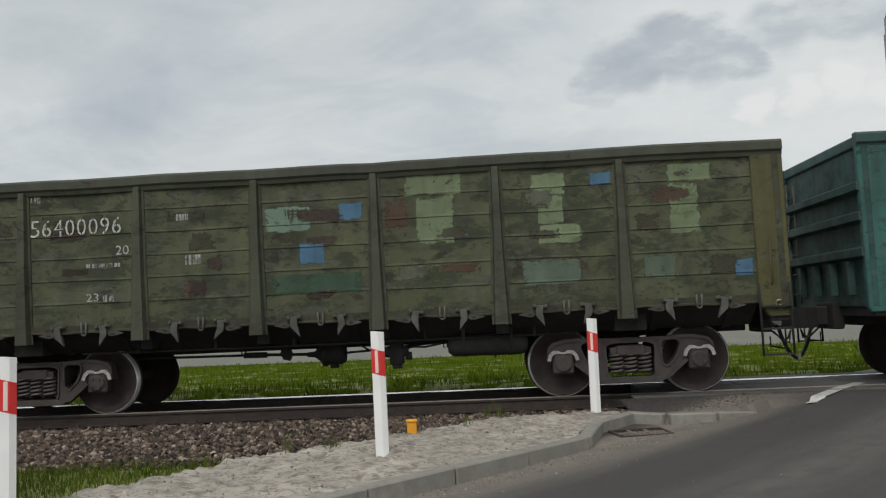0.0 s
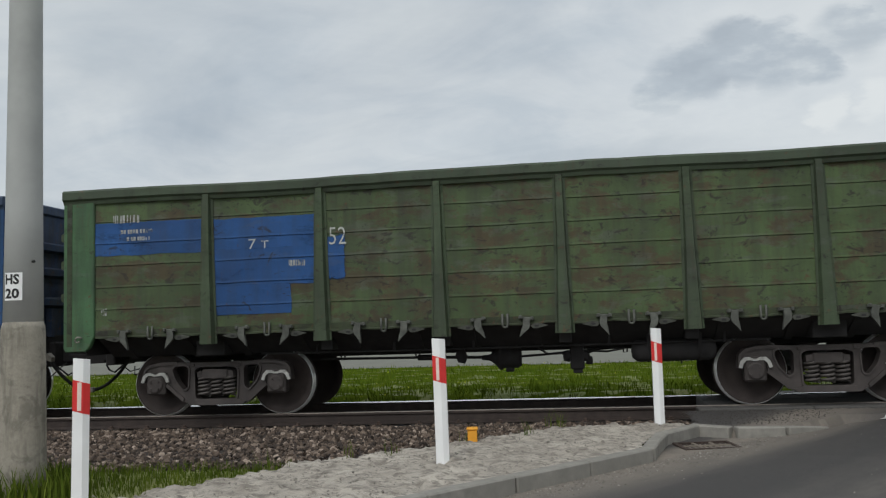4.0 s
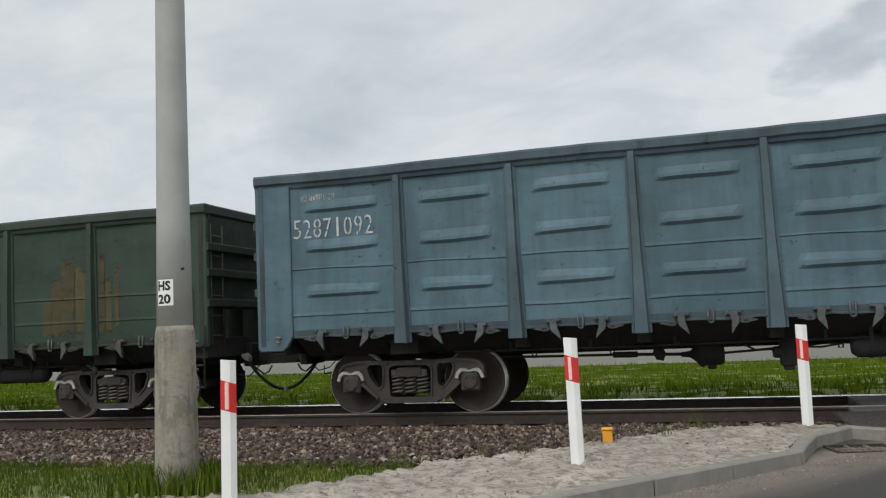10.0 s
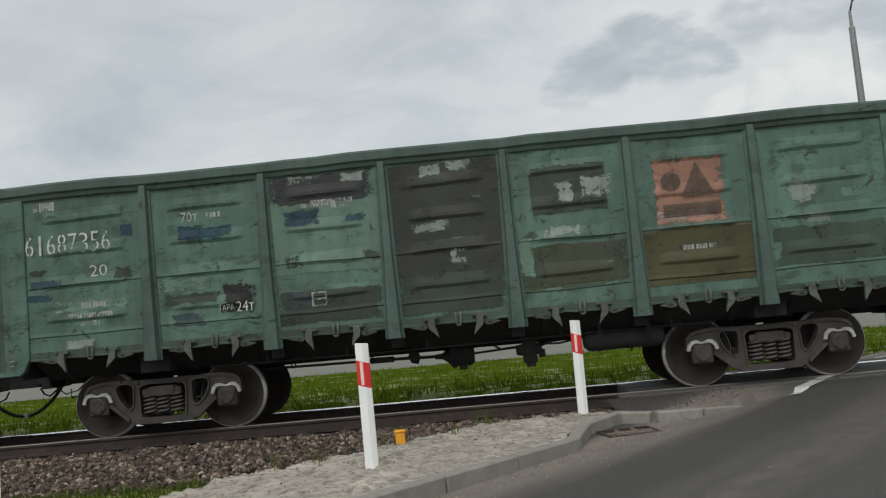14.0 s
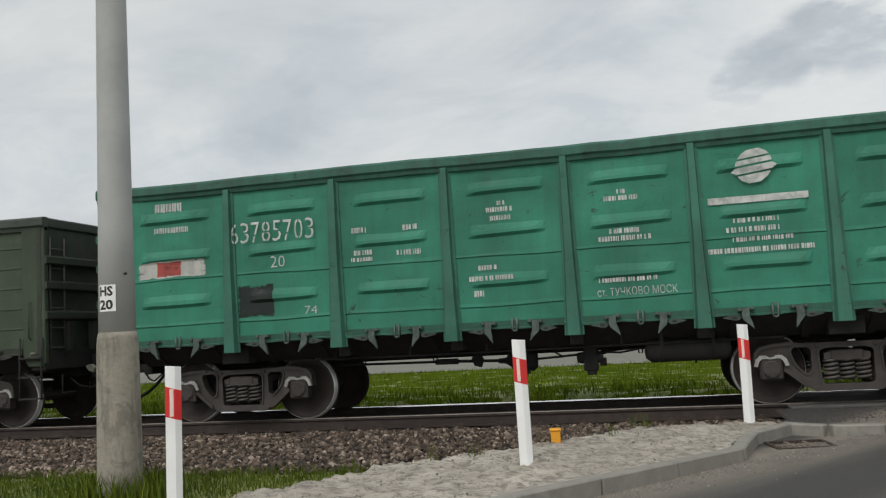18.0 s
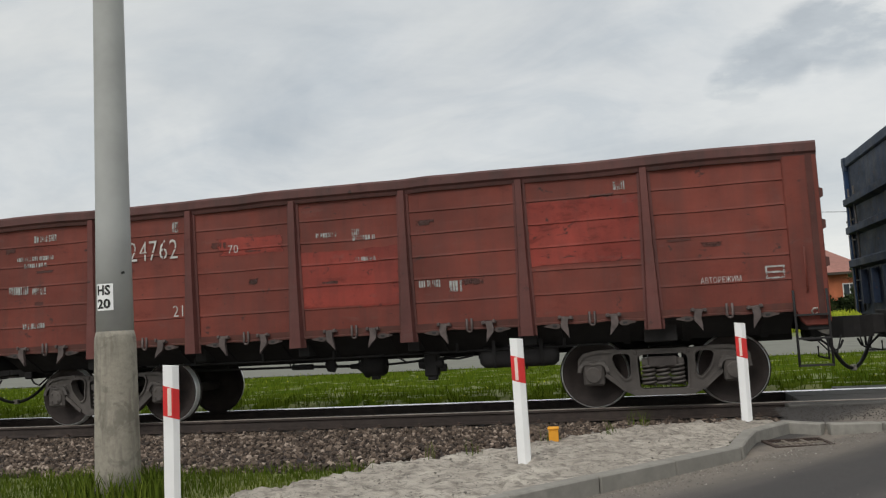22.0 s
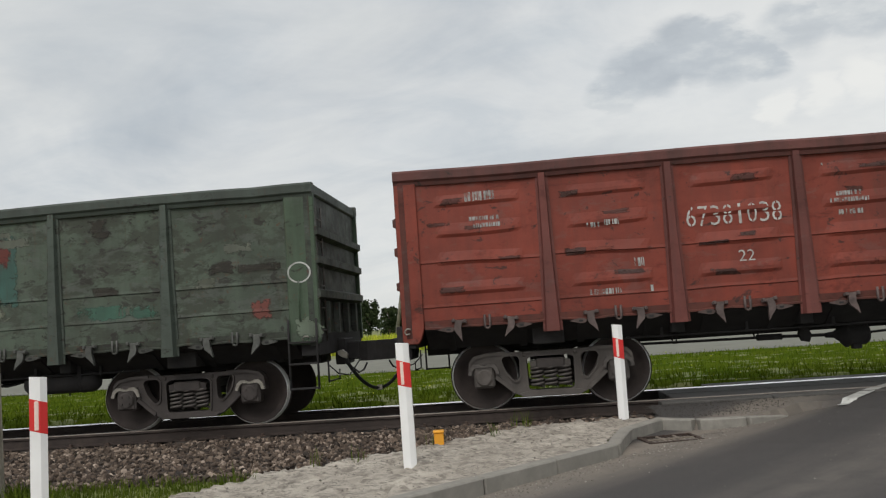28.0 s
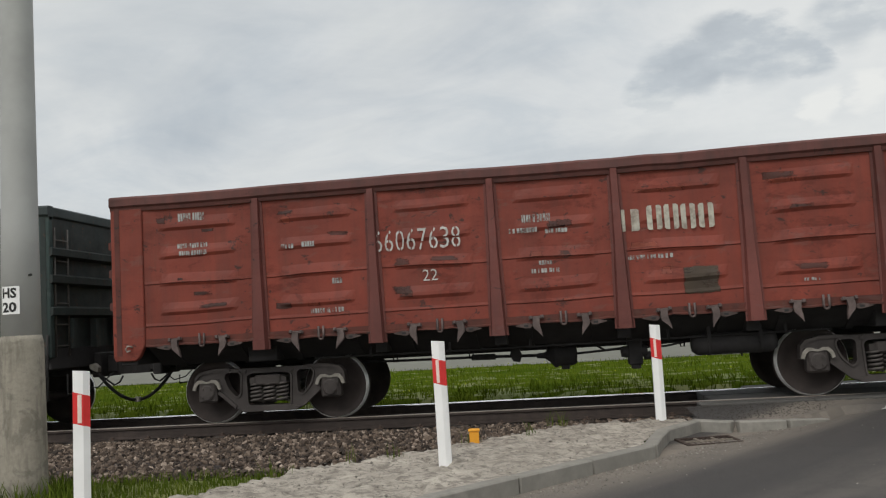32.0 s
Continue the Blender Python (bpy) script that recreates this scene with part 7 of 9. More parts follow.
        flat(((0.10, 0.14), (0.92, 0.14), (0.92, 0.31), (0.10, 0.31)))
        flat([(0.24 + 0.14 * math.cos(math.pi * k / 8), 0.66 + 0.15 * math.sin(math.pi * k / 8)) for k in range(16)])
    for x, z, r in placards:
        bm = bmesh.new()
        y = -SKIN - 0.045
        bm.faces.new([bm.verts.new(p) for p in ((x - r, y, z), (x, y, z - r), (x + r, y, z), (x, y, z + r))])
        part("placard", bm, M_WHITE, wg, "white diamond placard")
    for x0, x1, z0, z1 in arcs:
        bm = bmesh.new()
        row = []
        for k in range(17):
            u = k / 16
            x = x0 + (x1 - x0) * u
            mid = z0 + (z1 - z0) * math.sin(math.pi * min(1.0, u * 1.1)) ** 0.8
            half = 0.03 + 0.10 * math.sin(math.pi * u) + 0.02 * noise.noise((x * 7, 1, 2))
            row.append([bm.verts.new((x, out(x, c), c)) for c in (mid - half, mid + half)])
        for a, e in zip(row, row[1:]):
            bm.faces.new((a[0], e[0], e[1], a[1]))
        part("painted_arc", bm, paint("smeared_white", (0.42, 0.44, 0.42), (0.2, 0.22, 0.2), 0.4, 0.1, 0.2, 2), wg, "white smeared arc of paint")
    for x, z, rx, rz in rings:
        bm = bmesh.new()
        y = min(out(x + a * rx, z + b * rz) for a in (-1, 0, 1) for b in (-1, 0, 1))
        turns = [2 * math.pi * k / 24 for k in range(24)]
        pairs = [[bm.verts.new((x + f * rx * math.cos(t), y, z + f * rz * math.sin(t))) for f in (0.86, 1.0)] for t in turns]
        for a, b in zip(pairs, pairs[1:] + pairs[:1]):
            bm.faces.new((a[0], b[0], b[1], a[1]))
        part("painted_ring", bm, M_NUMERAL, wg, "white painted ring")
    for x0, x1, z0, z1 in frames:
        bm = bmesh.new()
        t = 0.022
        xs, zs = (x0, x0 + t, x1 - t, x1), (z0, z0 + t, (z0 + z1) / 2 - 0.012, (z0 + z1) / 2 + 0.012, z1 - t, z1)
        y = min(out(a, c) for a in xs for c in zs)
        pts = [[bm.verts.new((a, y, c)) for c in zs] for a in xs]
        for i in range(3):
            for j in range(5):
                if i != 1 or j in (0, 2, 4):
                    bm.faces.new((pts[i][j], pts[i + 1][j], pts[i + 1][j + 1], pts[i][j + 1]))
        part("framed_mark", bm, M_FADED, wg, "white framed marking")
    for text, x, z, hh, wide in (list(words) + ([number] if number else [])):
        me = stencil_mesh(text, hh, wide) if text.isdigit() and len(text) > 3 else text_mesh(text, hh, wide)
        me.materials.append(ink)
        y = min(out(x + a * wide / 2, z + b * hh / 2) for a in (-1, -0.5, 0, 0.5, 1) for b in (-1, 0, 1))
        piece("lettering", me, wg, pose(x, y, z), label="white painted numerals")
    WAGONS.append((wg, index, sets))
    return wg


def mirrored(bm):
    for v in bm.verts:
        v.co.x = -v.co.x
    bmesh.ops.reverse_faces(bm, faces=bm.faces)
    return bm


def end_bar():
    bm = bmesh.new()
    box(bm, -0.06, 0.08, -HALF + 0.14, HALF - 0.14, 0.0, 0.16, 0, 0.02)
    return bm


# ---- the train, from its front to its rear ----
GREEN, DKGREEN = (0.040, 0.080, 0.050), (0.022, 0.048, 0.040)
BLUE, SLATE, GREY = (0.011, 0.041, 0.116), (0.045, 0.065, 0.085), (0.033, 0.045, 0.058)
RED, OXIDE, BRIGHT, MINT = (0.192, 0.038, 0.024), (0.115, 0.032, 0.025), (0.032, 0.195, 0.130), (0.23, 0.36, 0.29)
BROWN, PALE, SKY, AQUA = (0.075, 0.045, 0.028), (0.170, 0.215, 0.145), (0.070, 0.160, 0.265), (0.120, 0.230, 0.200)
DKGREEN2, DUSK, COBALT, STEEL2, REDP = (0.026, 0.045, 0.026), (0.060, 0.095, 0.125), (0.018, 0.075, 0.230), (0.080, 0.140, 0.175), (0.270, 0.042, 0.030)
RUN, JADE, CHALK, NIGHT, MURK = (0.080, 0.068, 0.030), (0.135, 0.215, 0.165), (0.230, 0.275, 0.250), (0.020, 0.052, 0.080), (0.040, 0.052, 0.042)
FRESH = (0.170, 0.212, 0.122)
LOW, TALL = 3.42, 3.71
wagon(-1, "teal green open gondola wagon with a dark dirty end wall", (0.034, 0.125, 0.110), second=(0.03, 0.05, 0.045), kind="lapped", top=LOW, wear=0.6, rust=0.4, grime=0.6)
wagon(0, "worn olive open gondola wagon with pale green and blue repainted patches", (0.073, 0.079, 0.040), second=(0.024, 0.034, 0.018), kind="lapped", top=LOW, wear=0.85, rust=0.3, grime=0.5, corner=(0.085, 0.080, 0.030), number=("56400096", -3.47, 2.73, 0.24, 1.38), words=(("20", -2.79, 2.37, 0.13, 0.19), ("23", -3.24, 1.71, 0.11, 0.18),), scatter=(34, ((0.105, 0.112, 0.080), (0.080, 0.048, 0.032), (0.046, 0.044, 0.026), (0.040, 0.026, 0.020), (0.046, 0.044, 0.026))), patches=((1.26, 2.07, 2.91, 3.21, FRESH), (1.42, 1.96, 2.20, 2.91, FRESH), (3.01, 3.51, 2.83, 3.14, FRESH), (3.09, 3.48, 2.43, 2.82, FRESH), (3.09, 3.70, 2.15, 2.42, FRESH), (4.88, 5.51, 2.91, 3.16, FRESH), (4.90, 5.32, 2.21, 2.92, FRESH), (-0.71, -0.05, 2.51, 2.86, (0.17, 0.25, 0.19)), (-0.24, 0.13, 2.03, 2.33, SKY), (0.34, 0.68, 2.63, 2.86, SKY), (3.85, 4.13, 2.92, 3.11, SKY), (5.72, 5.97, 1.58, 1.82, SKY), (0.99, 1.31, 2.47, 2.90, BROWN), (2.87, 3.67, 1.58, 1.93, (0.105, 0.145, 0.105)), (4.51, 4.96, 1.59, 1.93, (0.095, 0.125, 0.090)), (-0.64, 0.64, 1.62, 1.89, GREEN),), bars=((-3.08, 2.16, 0.50, 0.06), (-1.91, 2.79, 0.18, 0.10), (-4.07, 3.15, 0.14, 0.11), (-1.76, 2.18, 0.24, 0.14), (-3.00, 1.69, 0.17, 0.10),))
wagon(1, "dark green open gondola wagon with pale patches and white stencilled marks", DKGREEN, kind="lapped", top=TALL, wear=0.2, rust=0.15, grime=0.3, number=("63066807", -5.34, 2.65, 0.28, 1.55), words=(("20", -4.60, 1.98, 0.16, 0.24),), patches=((-4.15, -3.74, 2.59, 3.07, PALE), (-3.12, -2.79, 2.85, 3.08, PALE), (-2.42, -1.76, 2.85, 3.10, PALE), (-2.43, -2.31, 3.11, 3.46, PALE), (-4.16, -3.40, 1.55, 1.73, PALE), (-1.41, -1.09, 2.52, 2.74, PALE), (-2.41, -2.16, 1.57, 1.83, PALE), (4.84, 5.08, 1.97, 2.40, PALE), (4.86, 5.27, 1.57, 2.19, PALE), (3.69, 4.03, 3.24, 3.52, PALE), (-5.63, -5.14, 3.11, 3.42, PALE), (5.96, 6.21, 1.91, 2.29, PALE), (-5.58, -4.45, 2.77, 3.06, PALE),), bars=((-5.20, 2.98, 0.87, 0.17), (-3.70, 2.54, 0.19, 0.07), (-3.11, 2.54, 0.24, 0.07), (-3.27, 1.75, 0.44, 0.08), (-2.01, 2.72, 0.25, 0.11), (-1.97, 2.55, 0.70, 0.05), (-2.00, 2.47, 0.53, 0.06), (-2.06, 2.36, 0.23, 0.07), (-1.35, 2.47, 0.29, 0.06), (-1.35, 2.36, 0.48, 0.07), (-1.79, 2.29, 0.18, 0.06), (-1.79, 2.18, 0.18, 0.06), (-1.68, 2.06, 0.46, 0.06), (-1.69, 1.93, 0.79, 0.06), (-1.69, 1.77, 0.97, 0.05), (-1.38, 1.65, 0.25, 0.11), (-0.03, 2.01, 1.33, 0.06), (-0.07, 1.89, 0.88, 0.05), (-0.05, 1.77, 0.64, 0.05), (3.38, 1.64, 0.52, 0.07), (-5.23, 2.35, 0.53, 0.07), (-5.23, 2.22, 0.79, 0.07), (-1.35, 3.02, 0.17, 0.06), (-1.28, 2.93, 0.44, 0.06),), glyphs=((3.09, 3.55, 2.72, 3.03),), frames=((6.15, 6.46, 1.11, 1.33),))
wagon(2, "dark green open gondola wagon with faded blue-grey repainted bands", DKGREEN2, kind="lapped", top=3.50, ends=(0.14, 0.0), wear=0.3, rust=0.2, grime=0.4, number=("62007331", -1.80, 2.70, 0.27, 1.27), patches=((-6.00, -4.50, 2.53, 2.93, DUSK), (-4.22, -2.72, 2.47, 2.92, DUSK), (-2.49, -1.03, 2.52, 2.92, DUSK), (-0.77, 0.64, 2.00, 2.92, DUSK), (0.92, 2.38, 2.00, 2.91, DUSK), (1.28, 1.91, 2.93, 3.25, DUSK), (3.42, 4.16, 1.54, 1.99, DUSK), (4.43, 5.28, 1.57, 1.99, DUSK), (-1.37, -1.04, 2.17, 2.49, DUSK), (-3.52, -2.71, 1.59, 1.83, DUSK), (-5.96, -5.08, 1.56, 1.81, DUSK),), bars=((-5.54, 3.05, 0.49, 0.10), (-3.74, 2.70, 0.16, 0.12), (-3.05, 2.37, 0.14, 0.12), (-0.44, 2.71, 0.24, 0.06), (0.26, 2.67, 0.48, 0.08), (1.52, 2.79, 0.62, 0.06), (1.55, 2.67, 0.77, 0.06), (-1.20, 2.26, 0.19, 0.06), (-5.83, 2.79, 0.27, 0.07), (-5.38, 2.84, 0.36, 0.08),))
wagon(3, "dark slate-blue open gondola wagon with bent ribs and a battered end", SLATE, kind="pressed4", top=LOW, ends=(0.0, -0.17), wear=0.5, rust=0.3, grime=0.5, patches=((5.59, 5.86, 1.72, 1.94, (0.30, 0.24, 0.20)),), bars=((1.55, 2.53, 0.54, 0.06), (1.60, 2.42, 0.49, 0.06), (3.87, 1.60, 0.51, 0.06), (4.75, 1.62, 0.36, 0.06), (5.34, 1.91, 0.38, 0.06),), frames=((5.10, 5.54, 1.83, 1.99),))
wagon(4, "worn green open gondola wagon with bright blue repainted panels", (0.060, 0.090, 0.035), second=BROWN, kind="lapped", top=LOW, wear=0.8, rust=0.4, grime=0.6, corner=(0.060, 0.130, 0.060), words=(("7 т", -3.48, 2.50, 0.14, 0.30), ("52", -2.30, 2.56, 0.25, 0.25),), patches=((-5.97, -4.41, 2.42, 2.91, COBALT), (-4.21, -2.68, 2.38, 2.89, COBALT), (-4.24, -2.68, 1.90, 2.44, COBALT), (-4.20, -3.00, 1.48, 1.91, COBALT), (-2.53, -2.20, 1.93, 2.59, COBALT),), bars=((-5.52, 2.96, 0.41, 0.12), (-5.35, 2.77, 0.52, 0.06), (-5.33, 2.66, 0.37, 0.06), (-2.91, 2.20, 0.24, 0.09), (-5.86, 1.59, 0.10, 0.11),))
wagon(5, "blue open gondola wagon with dented upper corners", (0.016, 0.056, 0.150), scatter=(30, ((0.012, 0.026, 0.056), (0.016, 0.024, 0.040), (0.030, 0.080, 0.180)), 0.34), kind="lapped", top=LOW, wear=0.3, rust=0.2, grime=0.35, number=("56841760", -1.78, 2.61, 0.27, 1.32), words=(("22", -1.72, 2.26, 0.16, 0.21), ("70", -3.55, 2.56, 0.15, 0.22),), bars=((-5.40, 2.97, 0.47, 0.15), (-5.36, 2.78, 0.45, 0.07), (-5.38, 2.68, 0.40, 0.07), (-3.41, 2.54, 0.05, 0.10), (-3.07, 2.26, 0.20, 0.11), (-3.23, 1.62, 0.50, 0.08), (-0.49, 2.79, 0.30, 0.06), (-0.46, 2.68, 0.39, 0.06), (0.13, 2.79, 0.11, 0.06), (0.16, 2.69, 0.43, 0.07), (0.23, 2.53, 0.31, 0.08), (1.62, 2.60, 0.54, 0.07), (1.62, 2.50, 0.72, 0.08), (3.64, 1.58, 0.34, 0.04), (-1.06, 2.79, 0.08, 0.11),))
wagon(6, "faded steel-blue open gondola wagon with pressed ribs", (0.040, 0.094, 0.142), kind="pressed", top=LOW, faint=True, scatter=(44, ((0.016, 0.032, 0.048), (0.018, 0.026, 0.034), (0.060, 0.125, 0.165)), 0.4), wear=0.5, rust=0.15, grime=0.5, number=("56867170", -1.71, 2.62, 0.24, 1.36), bars=((-5.05, 2.44, 0.31, 0.07), (-4.04, 3.10, 0.11, 0.10), (-2.29, 3.12, 0.10, 0.10),))
wagon(7, "dark grey open gondola wagon with a crumpled end", GREY, kind="pressed4", top=TALL, wear=0.2, rust=0.1, grime=0.4, corner=(0.048, 0.062, 0.055), number=("55210785", -3.59, 2.86, 0.26, 1.21), bars=((-3.51, 2.46, 0.19, 0.11), (-5.33, 2.91, 0.65, 0.06), (-5.21, 1.61, 0.64, 0.07), (-2.99, 1.68, 0.50, 0.06), (-3.00, 1.58, 0.50, 0.05), (-0.51, 2.91, 0.38, 0.06), (-0.61, 2.81, 0.30, 0.06), (0.01, 2.88, 0.15, 0.06), (-0.23, 2.68, 0.67, 0.05), (1.50, 2.97, 0.58, 0.05), (1.51, 2.84, 0.69, 0.05), (1.49, 2.73, 0.31, 0.05), (1.48, 2.62, 0.44, 0.05), (-2.88, 2.91, 0.12, 0.13),))
wagon(8, "blue open gondola wagon with large white stencilled shapes", BLUE, kind="lapped", top=LOW, wear=0.2, rust=0.1, grime=0.35, number=("58579350", -5.31, 2.64, 0.30, 1.47), words=(("20", -4.72, 2.26, 0.17, 0.21),), bars=((-5.32, 3.17, 0.93, 0.15), (-5.80, 2.27, 0.48, 0.08), (-5.74, 2.16, 0.41, 0.06), (-2.15, 3.22, 0.50, 0.05), (-2.17, 3.10, 0.40, 0.05), (-1.44, 3.15, 0.48, 0.05), (-1.45, 3.06, 0.52, 0.05), (-2.96, 2.75, 0.23, 0.09), (-0.22, 1.98, 0.56, 0.05), (-0.18, 1.86, 0.70, 0.05), (-0.06, 1.74, 0.92, 0.05), (-0.09, 1.64, 0.70, 0.05), (-1.72, 1.61, 0.25, 0.10), (-2.20, 1.70, 0.26, 0.10), (3.36, 1.55, 0.18, 0.04),), glyphs=((-2.47, -2.00, 2.06, 2.87), (-1.65, -1.17, 2.05, 2.86), (-0.81, -0.34, 2.01, 2.85), (0.08, 0.55, 2.06, 2.84), (0.90, 1.33, 2.01, 2.84), (1.69, 2.09, 2.03, 2.83), (2.69, 3.09, 2.02, 2.82), (3.48, 3.95, 2.07, 2.86), (4.35, 4.84, 2.05, 2.84),))
wagon(9, "olive green open gondola wagon with pale turquoise repainted patches", (0.034, 0.062, 0.036), kind="pressed", top=TALL, wear=0.25, rust=0.15, grime=0.4, corner=(0.060, 0.090, 0.055), number=("56557168", -5.38, 2.89, 0.28, 1.16), words=(("20", -4.70, 2.17, 0.13, 0.16),), patches=((-5.98, -4.48, 2.63, 3.12, AQUA), (-5.86, -5.38, 1.97, 2.25, AQUA), (-5.83, -4.72, 1.56, 2.00, AQUA), (-4.84, -4.48, 2.06, 2.29, AQUA), (-4.04, -3.61, 2.64, 2.87, AQUA), (-4.07, -2.74, 1.54, 1.97, AQUA), (-2.00, -1.61, 1.58, 1.88, AQUA),), bars=((-5.20, 3.39, 0.88, 0.15), (-3.23, 2.72, 0.16, 0.08), (-2.12, 3.00, 0.46, 0.06), (-2.06, 2.87, 0.62, 0.06), (-1.60, 3.01, 0.29, 0.06), (-1.52, 2.89, 0.41, 0.06), (-0.08, 2.83, 0.54, 0.06), (-0.09, 2.69, 0.85, 0.06), (-0.06, 2.41, 0.40, 0.06), (-0.05, 2.29, 1.22, 0.06), (-1.40, 2.38, 0.19, 0.09), (-0.08, 1.97, 0.08, 0.04), (-3.82, 2.74, 0.34, 0.06),))
wagon(10, "grey-blue open gondola wagon with pressed ribs and a step ladder", STEEL2, kind="pressed", top=TALL, ends=(0.16, 0.0), wear=0.15, rust=0.1, grime=0.3, number=("52871092", -5.31, 2.86, 0.29, 1.34), bars=((-5.55, 3.33, 0.56, 0.10),))
wagon(11, "dull green open gondola wagon with brown rust runs", (0.026, 0.052, 0.036), frame_coat=(0.034, 0.054, 0.044), kind="flat", top=LOW, wear=0.2, rust=0.2, grime=0.45, number=("62503412", -1.75, 2.62, 0.31, 1.40), words=(("22", -1.84, 2.08, 0.17, 0.26),), patches=((3.24, 3.44, 1.42, 2.05, RUN), (3.42, 3.66, 1.40, 2.40, RUN), (3.62, 3.90, 1.40, 2.72, RUN), (3.92, 4.14, 1.40, 2.55, RUN), (4.40, 4.50, 1.42, 2.75, RUN), (4.52, 4.64, 1.44, 2.35, RUN), (4.70, 4.78, 1.5, 2.6, RUN), (1.73, 2.38, 1.64, 2.09, (0.040, 0.030, 0.026)), (5.51, 5.91, 1.62, 1.79, (0.26, 0.06, 0.05)),), bars=((-0.04, 2.68, 0.81, 0.08), (-0.14, 2.59, 0.47, 0.06), (-0.18, 2.46, 0.31, 0.05), (-3.60, 2.78, 0.15, 0.08), (-3.03, 2.75, 0.18, 0.08), (-3.05, 2.05, 0.31, 0.11), (-3.99, 1.99, 0.31, 0.09), (-0.33, 1.83, 0.54, 0.06), (-0.02, 1.75, 1.08, 0.05), (-0.18, 1.68, 0.77, 0.05), (-3.39, 1.62, 0.61, 0.08), (-1.69, 1.71, 0.11, 0.08),))
wagon(12, "teal green open gondola wagon with a bent top rail", (0.012, 0.072, 0.062), kind="pressed", top=TALL, scatter=(16, ((0.012, 0.040, 0.036), (0.020, 0.085, 0.072)), 0.4), wear=0.12, rust=0.08, grime=0.3, number=("61629655", -5.26, 2.94, 0.27, 1.37), words=(("20", -4.70, 2.41, 0.17, 0.23),), patches=((-5.83, -5.13, 2.04, 2.52, AQUA), (-5.70, -4.88, 1.56, 1.86, AQUA), (-3.26, -2.80, 1.62, 2.08, (0.04, 0.045, 0.045)), (-1.90, -1.62, 1.61, 1.84, AQUA), (3.80, 4.06, 3.29, 3.50, MINT),), bars=((-2.13, 3.04, 0.61, 0.06), (-2.13, 2.95, 0.47, 0.06), (-3.66, 2.93, 0.14, 0.06), (-3.26, 2.94, 0.23, 0.08), (-1.67, 2.87, 0.11, 0.06), (-1.66, 2.78, 0.50, 0.06), (-4.01, 1.69, 0.29, 0.09),), frames=((4.91, 5.21, 1.62, 1.83),))
wagon(13, "brown and green patched open gondola wagon", (0.072, 0.066, 0.022), second=(0.032, 0.066, 0.044), kind="lapped", top=TALL, emblem=(2.84, 3.84, 2.47, 3.43), scatter=(16, ((0.034, 0.078, 0.040), (0.028, 0.072, 0.064), (0.098, 0.060, 0.024)), 1.4), wear=0.55, rust=0.05, grime=0.35, corner=(0.045, 0.115, 0.060), number=("61685624", -5.25, 2.99, 0.29, 1.36), words=(("20", -4.75, 2.64, 0.14, 0.21),), patches=((2.84, 3.84, 2.47, 3.43, (0.55, 0.42, 0.36)), (-4.09, -3.18, 1.60, 2.01, (0.10, 0.16, 0.11)), (-3.14, -2.69, 1.59, 2.02, (0.030, 0.028, 0.028)), (-5.91, -4.88, 2.26, 2.85, (0.030, 0.090, 0.075)), (-2.43, -2.04, 1.65, 1.96, (0.020, 0.060, 0.085)), (-0.61, 0.53, 1.60, 1.84, (0.025, 0.065, 0.080)), (-5.95, -4.73, 1.54, 1.94, (0.025, 0.055, 0.045)), (0.94, 1.41, 2.42, 2.85, (0.025, 0.075, 0.060)), (2.67, 3.96, 1.67, 2.21, (0.030, 0.075, 0.060)),), bars=((-5.23, 3.39, 0.85, 0.13), (-3.83, 2.92, 0.25, 0.08), (-3.11, 2.92, 0.21, 0.10), (-2.19, 3.05, 0.47, 0.06), (-2.18, 2.95, 0.32, 0.06), (-1.45, 3.05, 0.11, 0.06), (-1.41, 2.92, 0.39, 0.06), (-0.32, 1.84, 0.71, 0.06), (-0.16, 1.72, 0.88, 0.07), (3.04, 1.87, 0.46, 0.08), (3.67, 1.85, 0.61, 0.08), (3.22, 1.74, 0.50, 0.06), (-5.22, 1.82, 0.28, 0.06), (-5.22, 1.73, 0.47, 0.06), (-3.49, 1.70, 0.52, 0.08), (-1.50, 2.42, 0.27, 0.05),), glyphs=((-2.10, -1.82, 2.45, 2.69),), frames=((2.86, 3.75, 2.56, 2.68),))
